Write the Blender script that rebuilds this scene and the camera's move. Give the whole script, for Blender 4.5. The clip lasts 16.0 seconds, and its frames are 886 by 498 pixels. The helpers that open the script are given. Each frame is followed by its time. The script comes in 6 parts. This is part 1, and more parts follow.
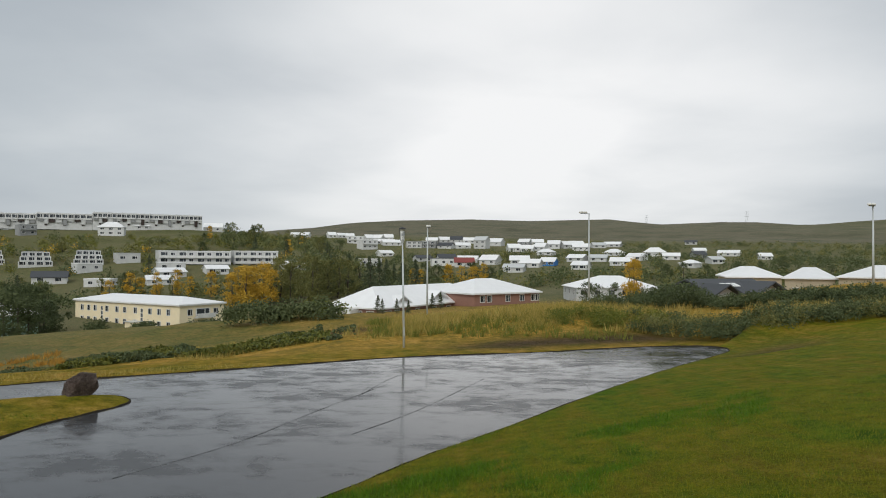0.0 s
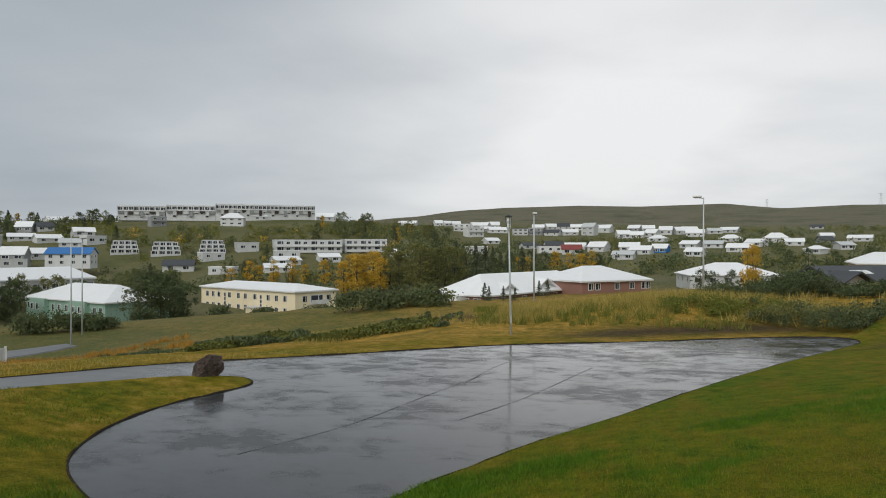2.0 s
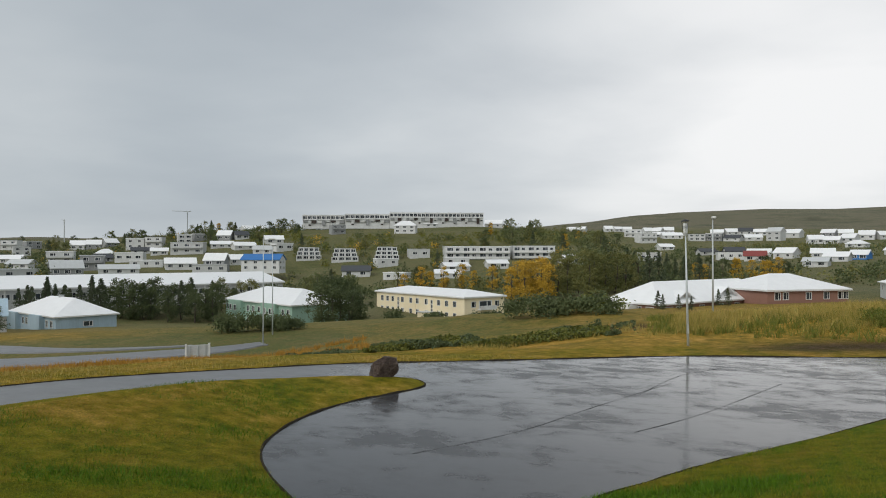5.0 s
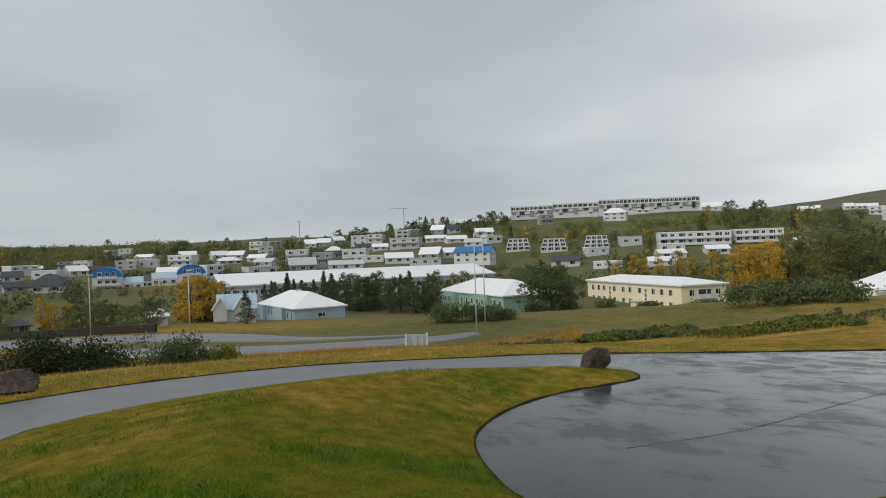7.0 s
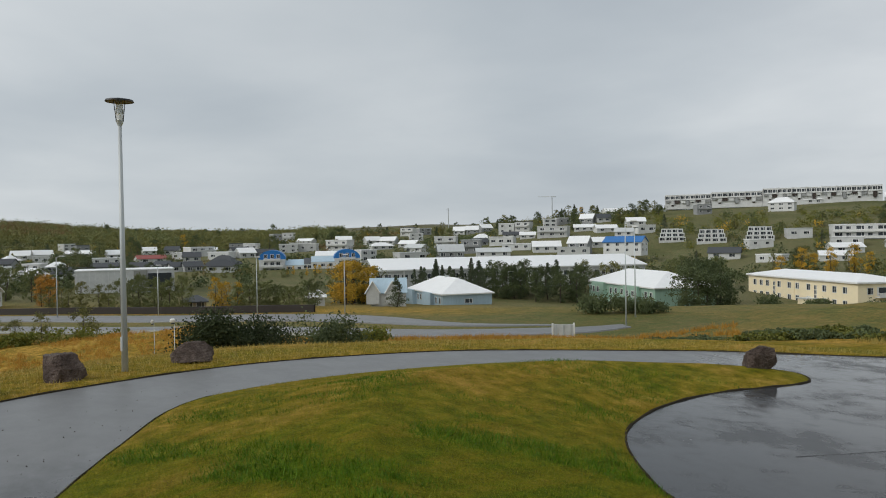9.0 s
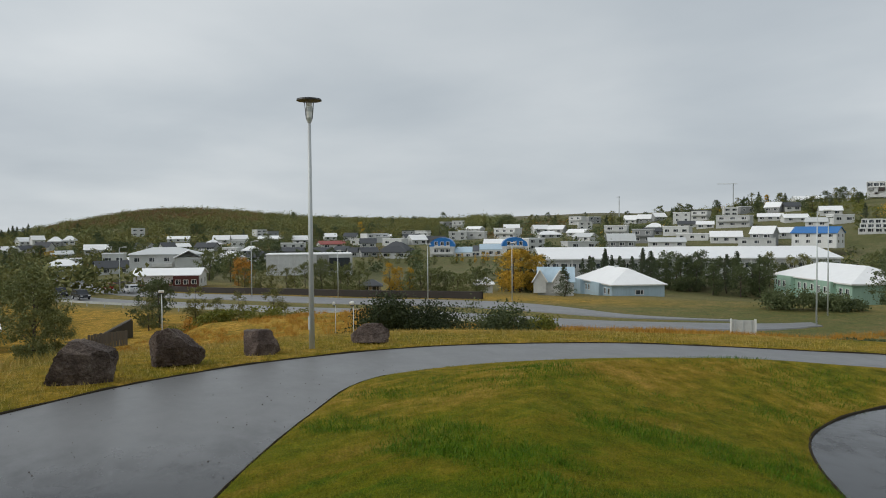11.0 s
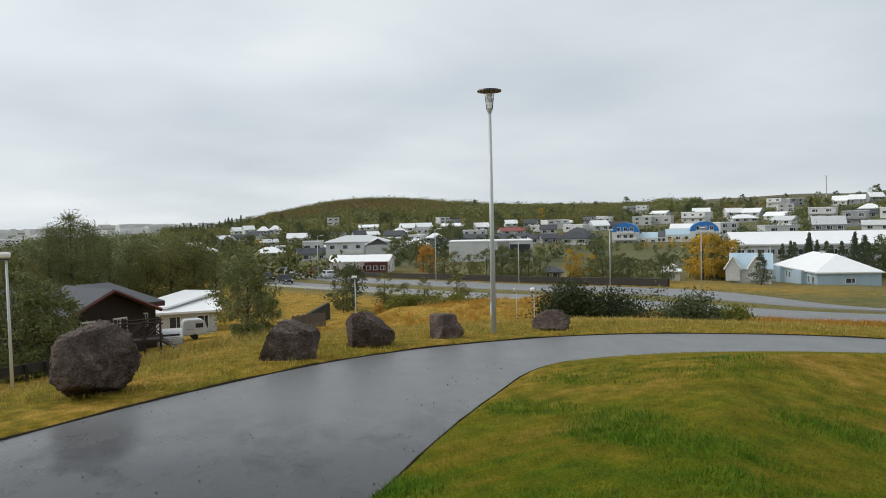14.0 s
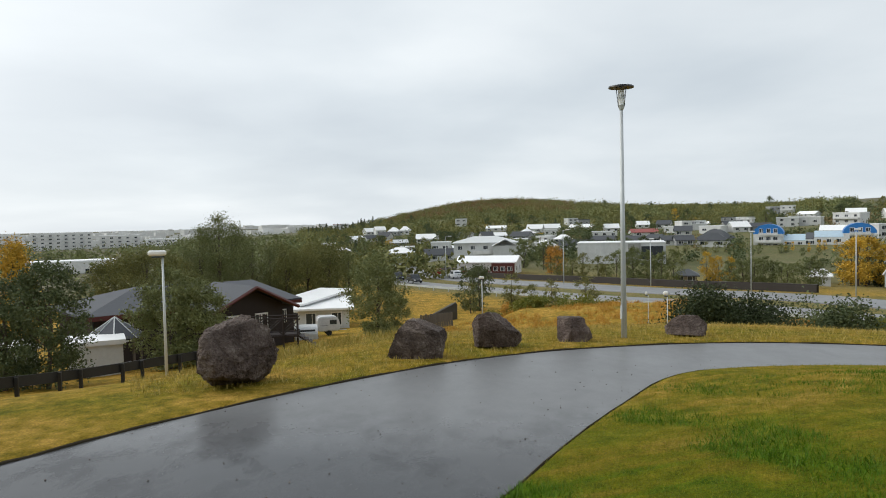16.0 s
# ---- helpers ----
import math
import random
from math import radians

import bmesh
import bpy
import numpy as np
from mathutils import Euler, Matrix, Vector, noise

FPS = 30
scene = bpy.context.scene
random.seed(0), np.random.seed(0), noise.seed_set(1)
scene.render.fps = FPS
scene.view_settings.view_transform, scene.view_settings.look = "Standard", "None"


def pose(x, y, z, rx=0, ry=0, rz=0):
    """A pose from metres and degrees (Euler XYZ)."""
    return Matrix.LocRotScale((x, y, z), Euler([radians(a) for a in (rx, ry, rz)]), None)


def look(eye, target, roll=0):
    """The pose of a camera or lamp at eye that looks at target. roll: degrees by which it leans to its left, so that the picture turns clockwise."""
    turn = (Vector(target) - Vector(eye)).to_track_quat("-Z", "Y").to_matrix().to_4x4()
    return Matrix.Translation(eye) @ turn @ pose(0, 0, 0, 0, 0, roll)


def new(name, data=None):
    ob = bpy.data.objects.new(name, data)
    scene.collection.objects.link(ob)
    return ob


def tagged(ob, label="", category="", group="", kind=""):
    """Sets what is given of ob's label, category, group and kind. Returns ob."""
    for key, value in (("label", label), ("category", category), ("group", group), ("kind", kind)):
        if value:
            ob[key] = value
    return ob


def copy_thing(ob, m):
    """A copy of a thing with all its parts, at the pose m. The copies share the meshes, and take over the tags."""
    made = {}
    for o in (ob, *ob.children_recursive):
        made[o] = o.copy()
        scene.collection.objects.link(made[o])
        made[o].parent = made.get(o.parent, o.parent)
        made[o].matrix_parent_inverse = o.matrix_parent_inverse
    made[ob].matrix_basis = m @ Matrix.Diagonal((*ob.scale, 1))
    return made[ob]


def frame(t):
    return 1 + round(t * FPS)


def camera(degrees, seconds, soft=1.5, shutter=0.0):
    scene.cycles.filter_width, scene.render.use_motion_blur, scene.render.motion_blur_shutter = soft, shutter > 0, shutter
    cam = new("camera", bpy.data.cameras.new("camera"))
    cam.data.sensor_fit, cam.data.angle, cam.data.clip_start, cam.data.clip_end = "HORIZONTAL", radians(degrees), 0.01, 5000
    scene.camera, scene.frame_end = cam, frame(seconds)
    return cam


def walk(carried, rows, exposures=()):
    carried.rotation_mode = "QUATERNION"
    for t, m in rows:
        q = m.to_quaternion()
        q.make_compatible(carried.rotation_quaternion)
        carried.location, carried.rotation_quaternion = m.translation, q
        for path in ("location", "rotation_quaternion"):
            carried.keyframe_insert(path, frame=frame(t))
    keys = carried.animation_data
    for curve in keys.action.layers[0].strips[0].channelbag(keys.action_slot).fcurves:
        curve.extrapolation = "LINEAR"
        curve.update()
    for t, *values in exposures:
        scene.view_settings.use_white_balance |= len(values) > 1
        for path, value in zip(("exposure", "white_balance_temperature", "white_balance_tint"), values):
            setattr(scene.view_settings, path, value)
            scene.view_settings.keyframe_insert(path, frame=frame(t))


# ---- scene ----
cam = camera(63.24, 16.0, soft=1.0)
# seconds, place, yaw, pitch, roll: one who stands on the slope and pans to the left
ROWS = [
    (0.0, -0.03, 0.03, 2.64, 0.08, 0.91, -0.33), (0.5, -0.03, 0.05, 2.65, 3.01, 1.01, -0.17), (1.0, -0.02, 0.01, 2.64, 4.31, 0.89, 0.01),
    (1.5, -0.02, -0.02, 2.64, 6.15, 0.38, 0.19), (2.0, -0.03, -0.04, 2.65, 8.53, -0.11, 0.00), (2.5, -0.03, -0.05, 2.65, 10.81, -0.13, -0.01),
    (3.0, -0.03, -0.06, 2.65, 13.62, 0.12, -0.07), (3.5, -0.02, -0.08, 2.66, 17.03, 0.37, -0.10), (6.0, -0.11, 0.03, 2.63, 27.99, 0.13, 0.44),
    (6.5, -0.09, 0.01, 2.65, 33.77, 0.05, 0.92), (7.0, -0.07, 0.08, 2.64, 38.36, -0.11, 1.85), (7.5, -0.11, 0.12, 2.65, 41.21, -0.20, 2.32),
    (8.0, -0.13, 0.12, 2.63, 42.69, -0.40, 2.24), (8.5, -0.16, 0.14, 2.62, 45.57, -0.45, 1.49), (9.0, -0.18, 0.12, 2.63, 50.05, -0.78, 0.88),
    (9.5, -0.17, 0.11, 2.63, 54.07, -0.81, 0.59), (10.0, -0.11, 0.05, 2.64, 57.58, -0.92, 0.54), (12.5, 0.11, -0.04, 2.68, 70.06, -2.39, 0.57),
    (13.0, 0.18, -0.05, 2.68, 72.36, -2.37, 0.83), (13.5, 0.20, -0.07, 2.70, 75.29, -2.45, 0.90), (14.0, 0.18, -0.08, 2.69, 77.62, -2.45, 1.23),
    (14.5, 0.19, -0.08, 2.69, 80.76, -2.48, 1.55), (15.0, 0.18, -0.09, 2.70, 82.59, -2.45, 1.59), (15.5, 0.13, -0.08, 2.69, 84.85, -2.32, 1.48),
    (16.0, 0.07, -0.06, 2.68, 87.73, -2.15, 1.23)]
EXPOSURES = [(0.0, -0.05), (1.5, -0.1), (2.5, -0.2), (3.0, -0.31), (3.5, -0.56), (5.0, -0.05), (6.0, 0.16), (6.5, 0.04), (7.0, -0.07), (9.0, 0.0), (12.5, 0.06), (13.5, 0.26), (14.5, 0.34), (16.0, 0.44)]
walk(cam, [(t, pose(x, y, z, 90 + pitch, roll, yaw)) for t, x, y, z, yaw, pitch, roll in ROWS], EXPOSURES)

# ---- overcast sky and a veiled sun ----
world = bpy.data.worlds.new("overcast_sky")
scene.world = world
world.use_nodes = True
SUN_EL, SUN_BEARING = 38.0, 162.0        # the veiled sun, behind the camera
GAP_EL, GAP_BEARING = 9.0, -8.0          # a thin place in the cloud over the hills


class Net:
    """Short writing of node trees."""

    def __init__(self, tree):
        self.tree = tree
        tree.nodes.clear()

    def add(self, kind, links=()):
        n = self.tree.nodes.new(kind)
        for slot, value in dict(links).items():
            if isinstance(value, bpy.types.NodeSocket):
                self.tree.links.new(value, n.inputs[slot])
            else:
                n.inputs[slot].default_value = value
        return n

    def math(self, op, a, b=0.0, c=0.0, clamp=False):
        n = self.add("ShaderNodeMath", {0: a, 1: b, 2: c})
        n.operation, n.use_clamp = op, clamp
        return n.outputs[0]

    def mix(self, f, a, b, blend="MIX"):
        n = self.add("ShaderNodeMix")
        n.data_type, n.blend_type = "RGBA", blend
        for slot, value in ((0, f), (6, a), (7, b)):
            if isinstance(value, bpy.types.NodeSocket):
                self.tree.links.new(value, n.inputs[slot])
            else:
                n.inputs[slot].default_value = value
        return n.outputs[2]

    def noise(self, vector, scale, detail=4.0, rough=0.55, distort=0.0):
        return self.add("ShaderNodeTexNoise", {"Vector": vector, "Scale": scale, "Detail": detail, "Roughness": rough, "Distortion": distort})

    def ramp(self, value, stops):
        n = self.add("ShaderNodeValToRGB", {0: value})
        e = n.color_ramp.elements
        while len(e) < len(stops):
            e.new(0.5)
        for el, (p, c) in zip(e, stops):
            el.position, el.color = p, (*c, 1) if not isinstance(c, float) else (c, c, c, 1)
        return n.outputs[0]


def sky_nodes():
    n = Net(world.node_tree)
    way = n.add("ShaderNodeTexCoord").outputs["Generated"]
    xyz = n.add("ShaderNodeSeparateXYZ", {0: way})
    up = n.math("MAXIMUM", xyz.outputs[2], 0.0)
    over = n.math("ADD", up, 0.16)
    sheet = n.add("ShaderNodeCombineXYZ", {0: n.math("DIVIDE", xyz.outputs[0], over), 1: n.math("DIVIDE", xyz.outputs[1], over), 2: 0.0}).outputs[0]
    big = n.noise(sheet, 0.42, 2.0, 0.5, 0.3).outputs[0]
    fine = n.noise(sheet, 0.95, 5.0, 0.52, 0.15).outputs[0]
    cloud = n.math("ADD", n.math("MULTIPLY", big, 0.66), n.math("MULTIPLY", fine, 0.34))
    grey = n.ramp(cloud, [(0.36, (0.415, 0.465, 0.515)), (0.5, (0.525, 0.575, 0.615)), (0.64, (0.67, 0.71, 0.735))])

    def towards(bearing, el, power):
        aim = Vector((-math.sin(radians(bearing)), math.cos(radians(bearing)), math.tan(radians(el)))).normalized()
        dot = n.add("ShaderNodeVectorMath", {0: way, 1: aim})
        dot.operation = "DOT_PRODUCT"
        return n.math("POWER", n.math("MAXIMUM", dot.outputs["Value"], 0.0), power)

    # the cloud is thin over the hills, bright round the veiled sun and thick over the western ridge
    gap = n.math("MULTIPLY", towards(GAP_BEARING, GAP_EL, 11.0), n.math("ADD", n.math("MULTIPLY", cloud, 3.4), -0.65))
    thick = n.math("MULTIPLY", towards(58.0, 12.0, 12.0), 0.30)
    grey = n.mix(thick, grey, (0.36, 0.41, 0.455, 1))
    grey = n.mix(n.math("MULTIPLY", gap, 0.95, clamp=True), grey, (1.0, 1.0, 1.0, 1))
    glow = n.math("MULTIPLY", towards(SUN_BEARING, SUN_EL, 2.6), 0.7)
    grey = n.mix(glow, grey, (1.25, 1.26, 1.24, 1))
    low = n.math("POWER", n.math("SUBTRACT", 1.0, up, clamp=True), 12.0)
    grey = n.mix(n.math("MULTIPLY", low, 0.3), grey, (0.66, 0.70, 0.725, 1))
    nishita = n.add("ShaderNodeTexSky")
    nishita.sky_type, nishita.sun_disc = "NISHITA", False
    nishita.sun_elevation, nishita.sun_rotation = radians(SUN_EL), radians(-SUN_BEARING)
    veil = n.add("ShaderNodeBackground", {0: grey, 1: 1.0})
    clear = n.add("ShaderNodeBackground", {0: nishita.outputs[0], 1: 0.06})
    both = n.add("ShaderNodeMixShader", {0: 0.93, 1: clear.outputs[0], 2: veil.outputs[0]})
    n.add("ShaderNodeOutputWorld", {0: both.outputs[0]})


sky_nodes()
lamp = bpy.data.lights.new("sun", "SUN")
lamp.energy, lamp.angle, lamp.color = 1.25, radians(35), (1.0, 0.97, 0.92)
sun_ob = new("sun", lamp)
sun_ob.matrix_world = look((0, 0, 60), Vector((0, 0, 60)) - Vector((-math.sin(radians(SUN_BEARING)) * math.cos(radians(SUN_EL)), math.cos(radians(SUN_BEARING)) * math.cos(radians(SUN_EL)), math.sin(radians(SUN_EL)))))


# ---- the lie of the land ----
EYE = 2.65                      # eye over the asphalt by the path
FALL = -0.023                   # the asphalt falls gently northwards
# outer edge of path and turning place, then its near edge back to the path's start
OUTER = [(-0.85, -11.07), (-4.05, -8.27), (-6.05, -6.37), (-7.91, -4.73), (-9.31, -3.72), (-11.06, -2.2), (-12.46, -0.76), (-13.57, 0.58),
         (-14.27, 1.75), (-14.87, 3.05), (-15.49, 5.4), (-15.65, 7.53), (-15.3, 9.67), (-14.42, 12.17), (-13.01, 14.17), (-11.61, 15.76),
         (-10.2, 17.35), (-8.38, 18.73), (-6.1, 20.29), (-3.86, 21.98), (-1.33, 23.68), (3.47, 25.58), (6.77, 27.28), (9.57, 28.23), (10.57, 27.78)]
INNER = [(10.47, 26.58), (9.51, 24.98), (6.51, 20.98), (3.62, 16.78), (1.17, 12.88), (-0.23, 10.78), (-1.03, 9.38), (-1.53, 8.48), (-2.03, 7.48),
         (-2.77, 6.82), (-3.6, 6.55), (-4.4, 6.81), (-5.21, 7.41), (-6.14, 8.36), (-6.71, 9.36), (-7.1, 10.86), (-7.1, 12.45), (-6.69, 13.94),
         (-6.53, 15.03), (-7.18, 15.73), (-8.4, 15.45), (-9.3, 14.96), (-11.11, 13.16), (-12.31, 11.07), (-12.95, 8.37), (-12.89, 6.03),
         (-12.25, 4.4), (-10.33, 2.92), (-8.47, 1.7), (-6.77, 0.7), (-4.86, -0.66), (-2.65, -2.67), (0.65, -6.57)]


def curve(points, closed=True, steps=5):
    """A smooth line through points (Catmull-Rom)."""
    p = np.array(points, float)
    n, out = len(p), []
    for i in range(n if closed else n - 1):
        if closed:
            a, b, c, d = p[i - 1], p[i], p[(i + 1) % n], p[(i + 2) % n]
        else:
            a, b, c, d = p[max(i - 1, 0)], p[i], p[i + 1], p[min(i + 2, n - 1)]
        for k in range(steps):
            t = k / steps
            out.append(0.5 * (2 * b + (c - a) * t + (2 * a - 5 * b + 4 * c - d) * t * t + (3 * b - a - 3 * c + d) * t ** 3))
    if not closed:
        out.append(p[-1])
    return np.array(out)


ASPHALT = curve(OUTER + INNER)
CAMERA_SIDE = np.array(OUTER + [(16.0, 34.0), (60.0, 60.0), (90.0, 0.0), (40.0, -60.0), (0.0, -40.0)], float)


def inside(x, y, poly):
    odd = np.zeros(np.shape(x), bool)
    for (x0, y0), (x1, y1) in zip(poly, np.roll(poly, -1, 0)):
        if y0 != y1:
            odd ^= ((y0 > y) != (y1 > y)) & (x < (x1 - x0) * (y - y0) / (y1 - y0) + x0)
    return odd


def away(x, y, poly, closed=True):
    """Distance to a line of points."""
    best = np.full(np.shape(x), 1e9)
    for (x0, y0), (x1, y1) in list(zip(poly, np.roll(poly, -1, 0)))[:None if closed else -1]:
        u = np.clip(((x - x0) * (x1 - x0) + (y - y0) * (y1 - y0)) / max((x1 - x0) ** 2 + (y1 - y0) ** 2, 1e-9), 0, 1)
        best = np.minimum(best, np.hypot(x - x0 - u * (x1 - x0), y - y0 - u * (y1 - y0)))
    return best


def smooth(a, b, v):
    u = np.clip((np.asarray(v) - a) / (b - a), 0, 1)
    return u * u * (3 - 2 * u)


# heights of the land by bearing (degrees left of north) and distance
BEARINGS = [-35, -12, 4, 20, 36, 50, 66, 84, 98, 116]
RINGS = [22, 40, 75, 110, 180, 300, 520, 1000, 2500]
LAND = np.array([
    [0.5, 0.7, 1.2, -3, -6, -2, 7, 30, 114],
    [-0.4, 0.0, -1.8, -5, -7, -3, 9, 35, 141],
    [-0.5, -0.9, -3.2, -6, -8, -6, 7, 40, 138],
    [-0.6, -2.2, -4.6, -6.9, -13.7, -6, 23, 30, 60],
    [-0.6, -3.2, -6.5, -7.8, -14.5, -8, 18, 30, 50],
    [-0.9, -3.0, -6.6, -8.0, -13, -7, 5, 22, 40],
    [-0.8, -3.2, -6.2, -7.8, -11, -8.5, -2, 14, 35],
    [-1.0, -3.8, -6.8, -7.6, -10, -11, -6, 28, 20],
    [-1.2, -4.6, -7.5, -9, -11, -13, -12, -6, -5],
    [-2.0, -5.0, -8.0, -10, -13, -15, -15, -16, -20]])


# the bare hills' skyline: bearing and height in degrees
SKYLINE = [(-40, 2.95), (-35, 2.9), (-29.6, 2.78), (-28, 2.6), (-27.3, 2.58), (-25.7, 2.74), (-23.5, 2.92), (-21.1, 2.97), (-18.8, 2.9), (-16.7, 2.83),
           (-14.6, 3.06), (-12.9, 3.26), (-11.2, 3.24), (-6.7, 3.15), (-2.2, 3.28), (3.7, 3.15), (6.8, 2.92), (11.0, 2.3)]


def wave(x, y, size, seed):
    """A cheap rolling unevenness between about -1 and 1."""
    a, b = x / size + seed, y / size - seed * 1.7
    return (np.sin(a * 1.3 + np.sin(b * 0.9 + seed)) + np.sin(b * 1.7 + 1.3 * np.sin(a * 0.7)) + np.sin((a + b) * 2.3 + seed * 3)) / 3


def mottle(x, y, size, seed, octaves=3):
    """Irregular value noise between 0 and 1."""
    total, weight, out = 0.0, 1.0, np.zeros(np.shape(x))
    for o in range(octaves):
        u, v = np.asarray(x) / size * 2 ** o + seed * 17.3, np.asarray(y) / size * 2 ** o - seed * 9.1
        i, j = np.floor(u), np.floor(v)
        f, g = u - i, v - j
        f, g = f * f * (3 - 2 * f), g * g * (3 - 2 * g)
        h = [[np.modf(np.abs(np.sin((i + a) * 127.1 + (j + b) * 311.7 + seed * 74.7 + o * 13.1)) * 43758.5453)[0] for b in (0, 1)] for a in (0, 1)]
        out += weight * ((h[0][0] * (1 - f) + h[1][0] * f) * (1 - g) + (h[0][1] * (1 - f) + h[1][1] * f) * g)
        total, weight = total + weight, weight * 0.5
    return out / total


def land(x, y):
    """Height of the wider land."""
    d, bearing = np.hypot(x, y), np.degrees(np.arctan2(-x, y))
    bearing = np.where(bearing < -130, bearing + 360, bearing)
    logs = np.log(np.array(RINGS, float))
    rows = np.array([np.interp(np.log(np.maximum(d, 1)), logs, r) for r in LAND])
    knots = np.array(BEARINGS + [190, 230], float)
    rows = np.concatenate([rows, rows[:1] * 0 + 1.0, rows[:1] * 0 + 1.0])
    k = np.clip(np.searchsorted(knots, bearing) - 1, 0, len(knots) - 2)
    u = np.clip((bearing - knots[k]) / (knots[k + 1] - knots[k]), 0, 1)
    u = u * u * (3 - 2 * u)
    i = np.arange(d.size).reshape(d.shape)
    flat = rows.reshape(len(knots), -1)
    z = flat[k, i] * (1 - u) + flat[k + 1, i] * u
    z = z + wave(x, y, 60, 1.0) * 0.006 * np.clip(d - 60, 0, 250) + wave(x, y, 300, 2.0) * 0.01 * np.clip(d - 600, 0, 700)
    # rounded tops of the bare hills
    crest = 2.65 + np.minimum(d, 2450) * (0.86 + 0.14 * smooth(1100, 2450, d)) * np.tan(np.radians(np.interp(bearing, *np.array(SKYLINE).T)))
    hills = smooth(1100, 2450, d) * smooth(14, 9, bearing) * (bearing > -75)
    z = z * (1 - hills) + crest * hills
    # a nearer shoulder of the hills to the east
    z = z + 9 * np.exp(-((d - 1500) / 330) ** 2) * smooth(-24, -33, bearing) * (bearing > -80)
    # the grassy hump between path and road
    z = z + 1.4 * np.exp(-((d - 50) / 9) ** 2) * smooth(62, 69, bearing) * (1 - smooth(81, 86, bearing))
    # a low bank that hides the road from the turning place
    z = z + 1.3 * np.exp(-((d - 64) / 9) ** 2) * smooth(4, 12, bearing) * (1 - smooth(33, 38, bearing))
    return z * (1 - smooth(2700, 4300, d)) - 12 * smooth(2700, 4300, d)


ROAD = [(36.2, 76.5), (37.2, 76), (38.4, 75.5), (41, 75), (50, 75), (58, 80), (66, 88), (74, 98), (80, 110), (85, 124), (88.5, 142), (90.5, 165), (91.8, 195), (93, 240), (95, 310)]
ROAD_LINE = curve([(-d * math.sin(radians(b)), d * math.cos(radians(b))) for b, d in ROAD], False, 8)
ROAD_Z = land(ROAD_LINE[:, 0], ROAD_LINE[:, 1])
ROAD_Z = np.convolve(np.pad(ROAD_Z, 6, "edge"), np.ones(13) / 13, "valid")


def road_bed(x, y):
    """Distance to the road's middle and the road's height there."""
    best, level = np.full(x.shape, 1e9), np.zeros(x.shape)
    for (x0, y0), (x1, y1), z0, z1 in zip(ROAD_LINE, ROAD_LINE[1:], ROAD_Z, ROAD_Z[1:]):
        u = np.clip(((x - x0) * (x1 - x0) + (y - y0) * (y1 - y0)) / ((x1 - x0) ** 2 + (y1 - y0) ** 2), 0, 1)
        s = np.hypot(x - x0 - u * (x1 - x0), y - y0 - u * (y1 - y0))
        level = np.where(s < best, z0 + u * (z1 - z0), level)
        best = np.minimum(best, s)
    return best, level


def ground(x, y):
    """Height of the ground, the asphalt's bed included."""
    x, y = np.atleast_1d(np.asarray(x, float)), np.atleast_1d(np.asarray(y, float))
    d = np.hypot(x, y)
    z = land(x, y)
    bearing = np.degrees(np.arctan2(-x, y))
    by = (d > 50) & (d < 345) & (bearing > 18) & (bearing < 103)
    if by.any():
        s, level = road_bed(x[by], y[by])
        f = smooth(14, 24, s)
        z[by] = z[by] * f + level * (1 - f)
    near = d < 45
    if near.any():
        u, v = x[near], y[near]
        s, on = away(u, v, ASPHALT), inside(u, v, ASPHALT)
        own = inside(u, v, CAMERA_SIDE) & ~on
        plane = FALL * v
        west = smooth(92, 106, bearing[near])
        rise = np.where(own, 0.165 * np.minimum(s, 8.0), -(0.02 + 0.03 * west) * s) + wave(u, v, 2.2, 4.0) * 0.03 * smooth(0.3, 2, s)
        bed = plane + rise
        far = smooth(0.5, 9, s) * smooth(12.5, 27 - 7 * west, d[near])
        mix = bed * (1 - far) + z[near] * far
        lip = 0.035 * smooth(0.0, 0.12, s)
        z[near] = np.where(on, plane - 0.12 * smooth(0, 0.08, s), mix + lip)
    return z


def at(bearing, d):
    """Plan place by bearing (degrees left of north) and distance."""
    return -d * math.sin(radians(bearing)), d * math.cos(radians(bearing))


def height(x, y):
    return float(ground(x, y)[0])


# ---- materials ----
def material(name):
    m = bpy.data.materials.new(name)
    m.use_nodes = True
    return m, Net(m.node_tree)


def finish(n, colour, rough, metal=0.0, bump=None, strength=0.3, distance=0.02, ior=1.45, gloss=0.5):
    links = {"Base Color": colour, "Roughness": rough, "Metallic": metal, "IOR": ior, "Specular IOR Level": gloss}
    if bump is not None:
        links["Normal"] = n.add("ShaderNodeBump", {"Height": bump, "Strength": strength, "Distance": distance}).outputs[0]
    s = n.add("ShaderNodeBsdfPrincipled", links)
    n.add("ShaderNodeOutputMaterial", {0: s.outputs[0]})


def rgb(c, k=1.0):
    return (min(c[0] * k, 1), min(c[1] * k, 1), min(c[2] * k, 1), 1)


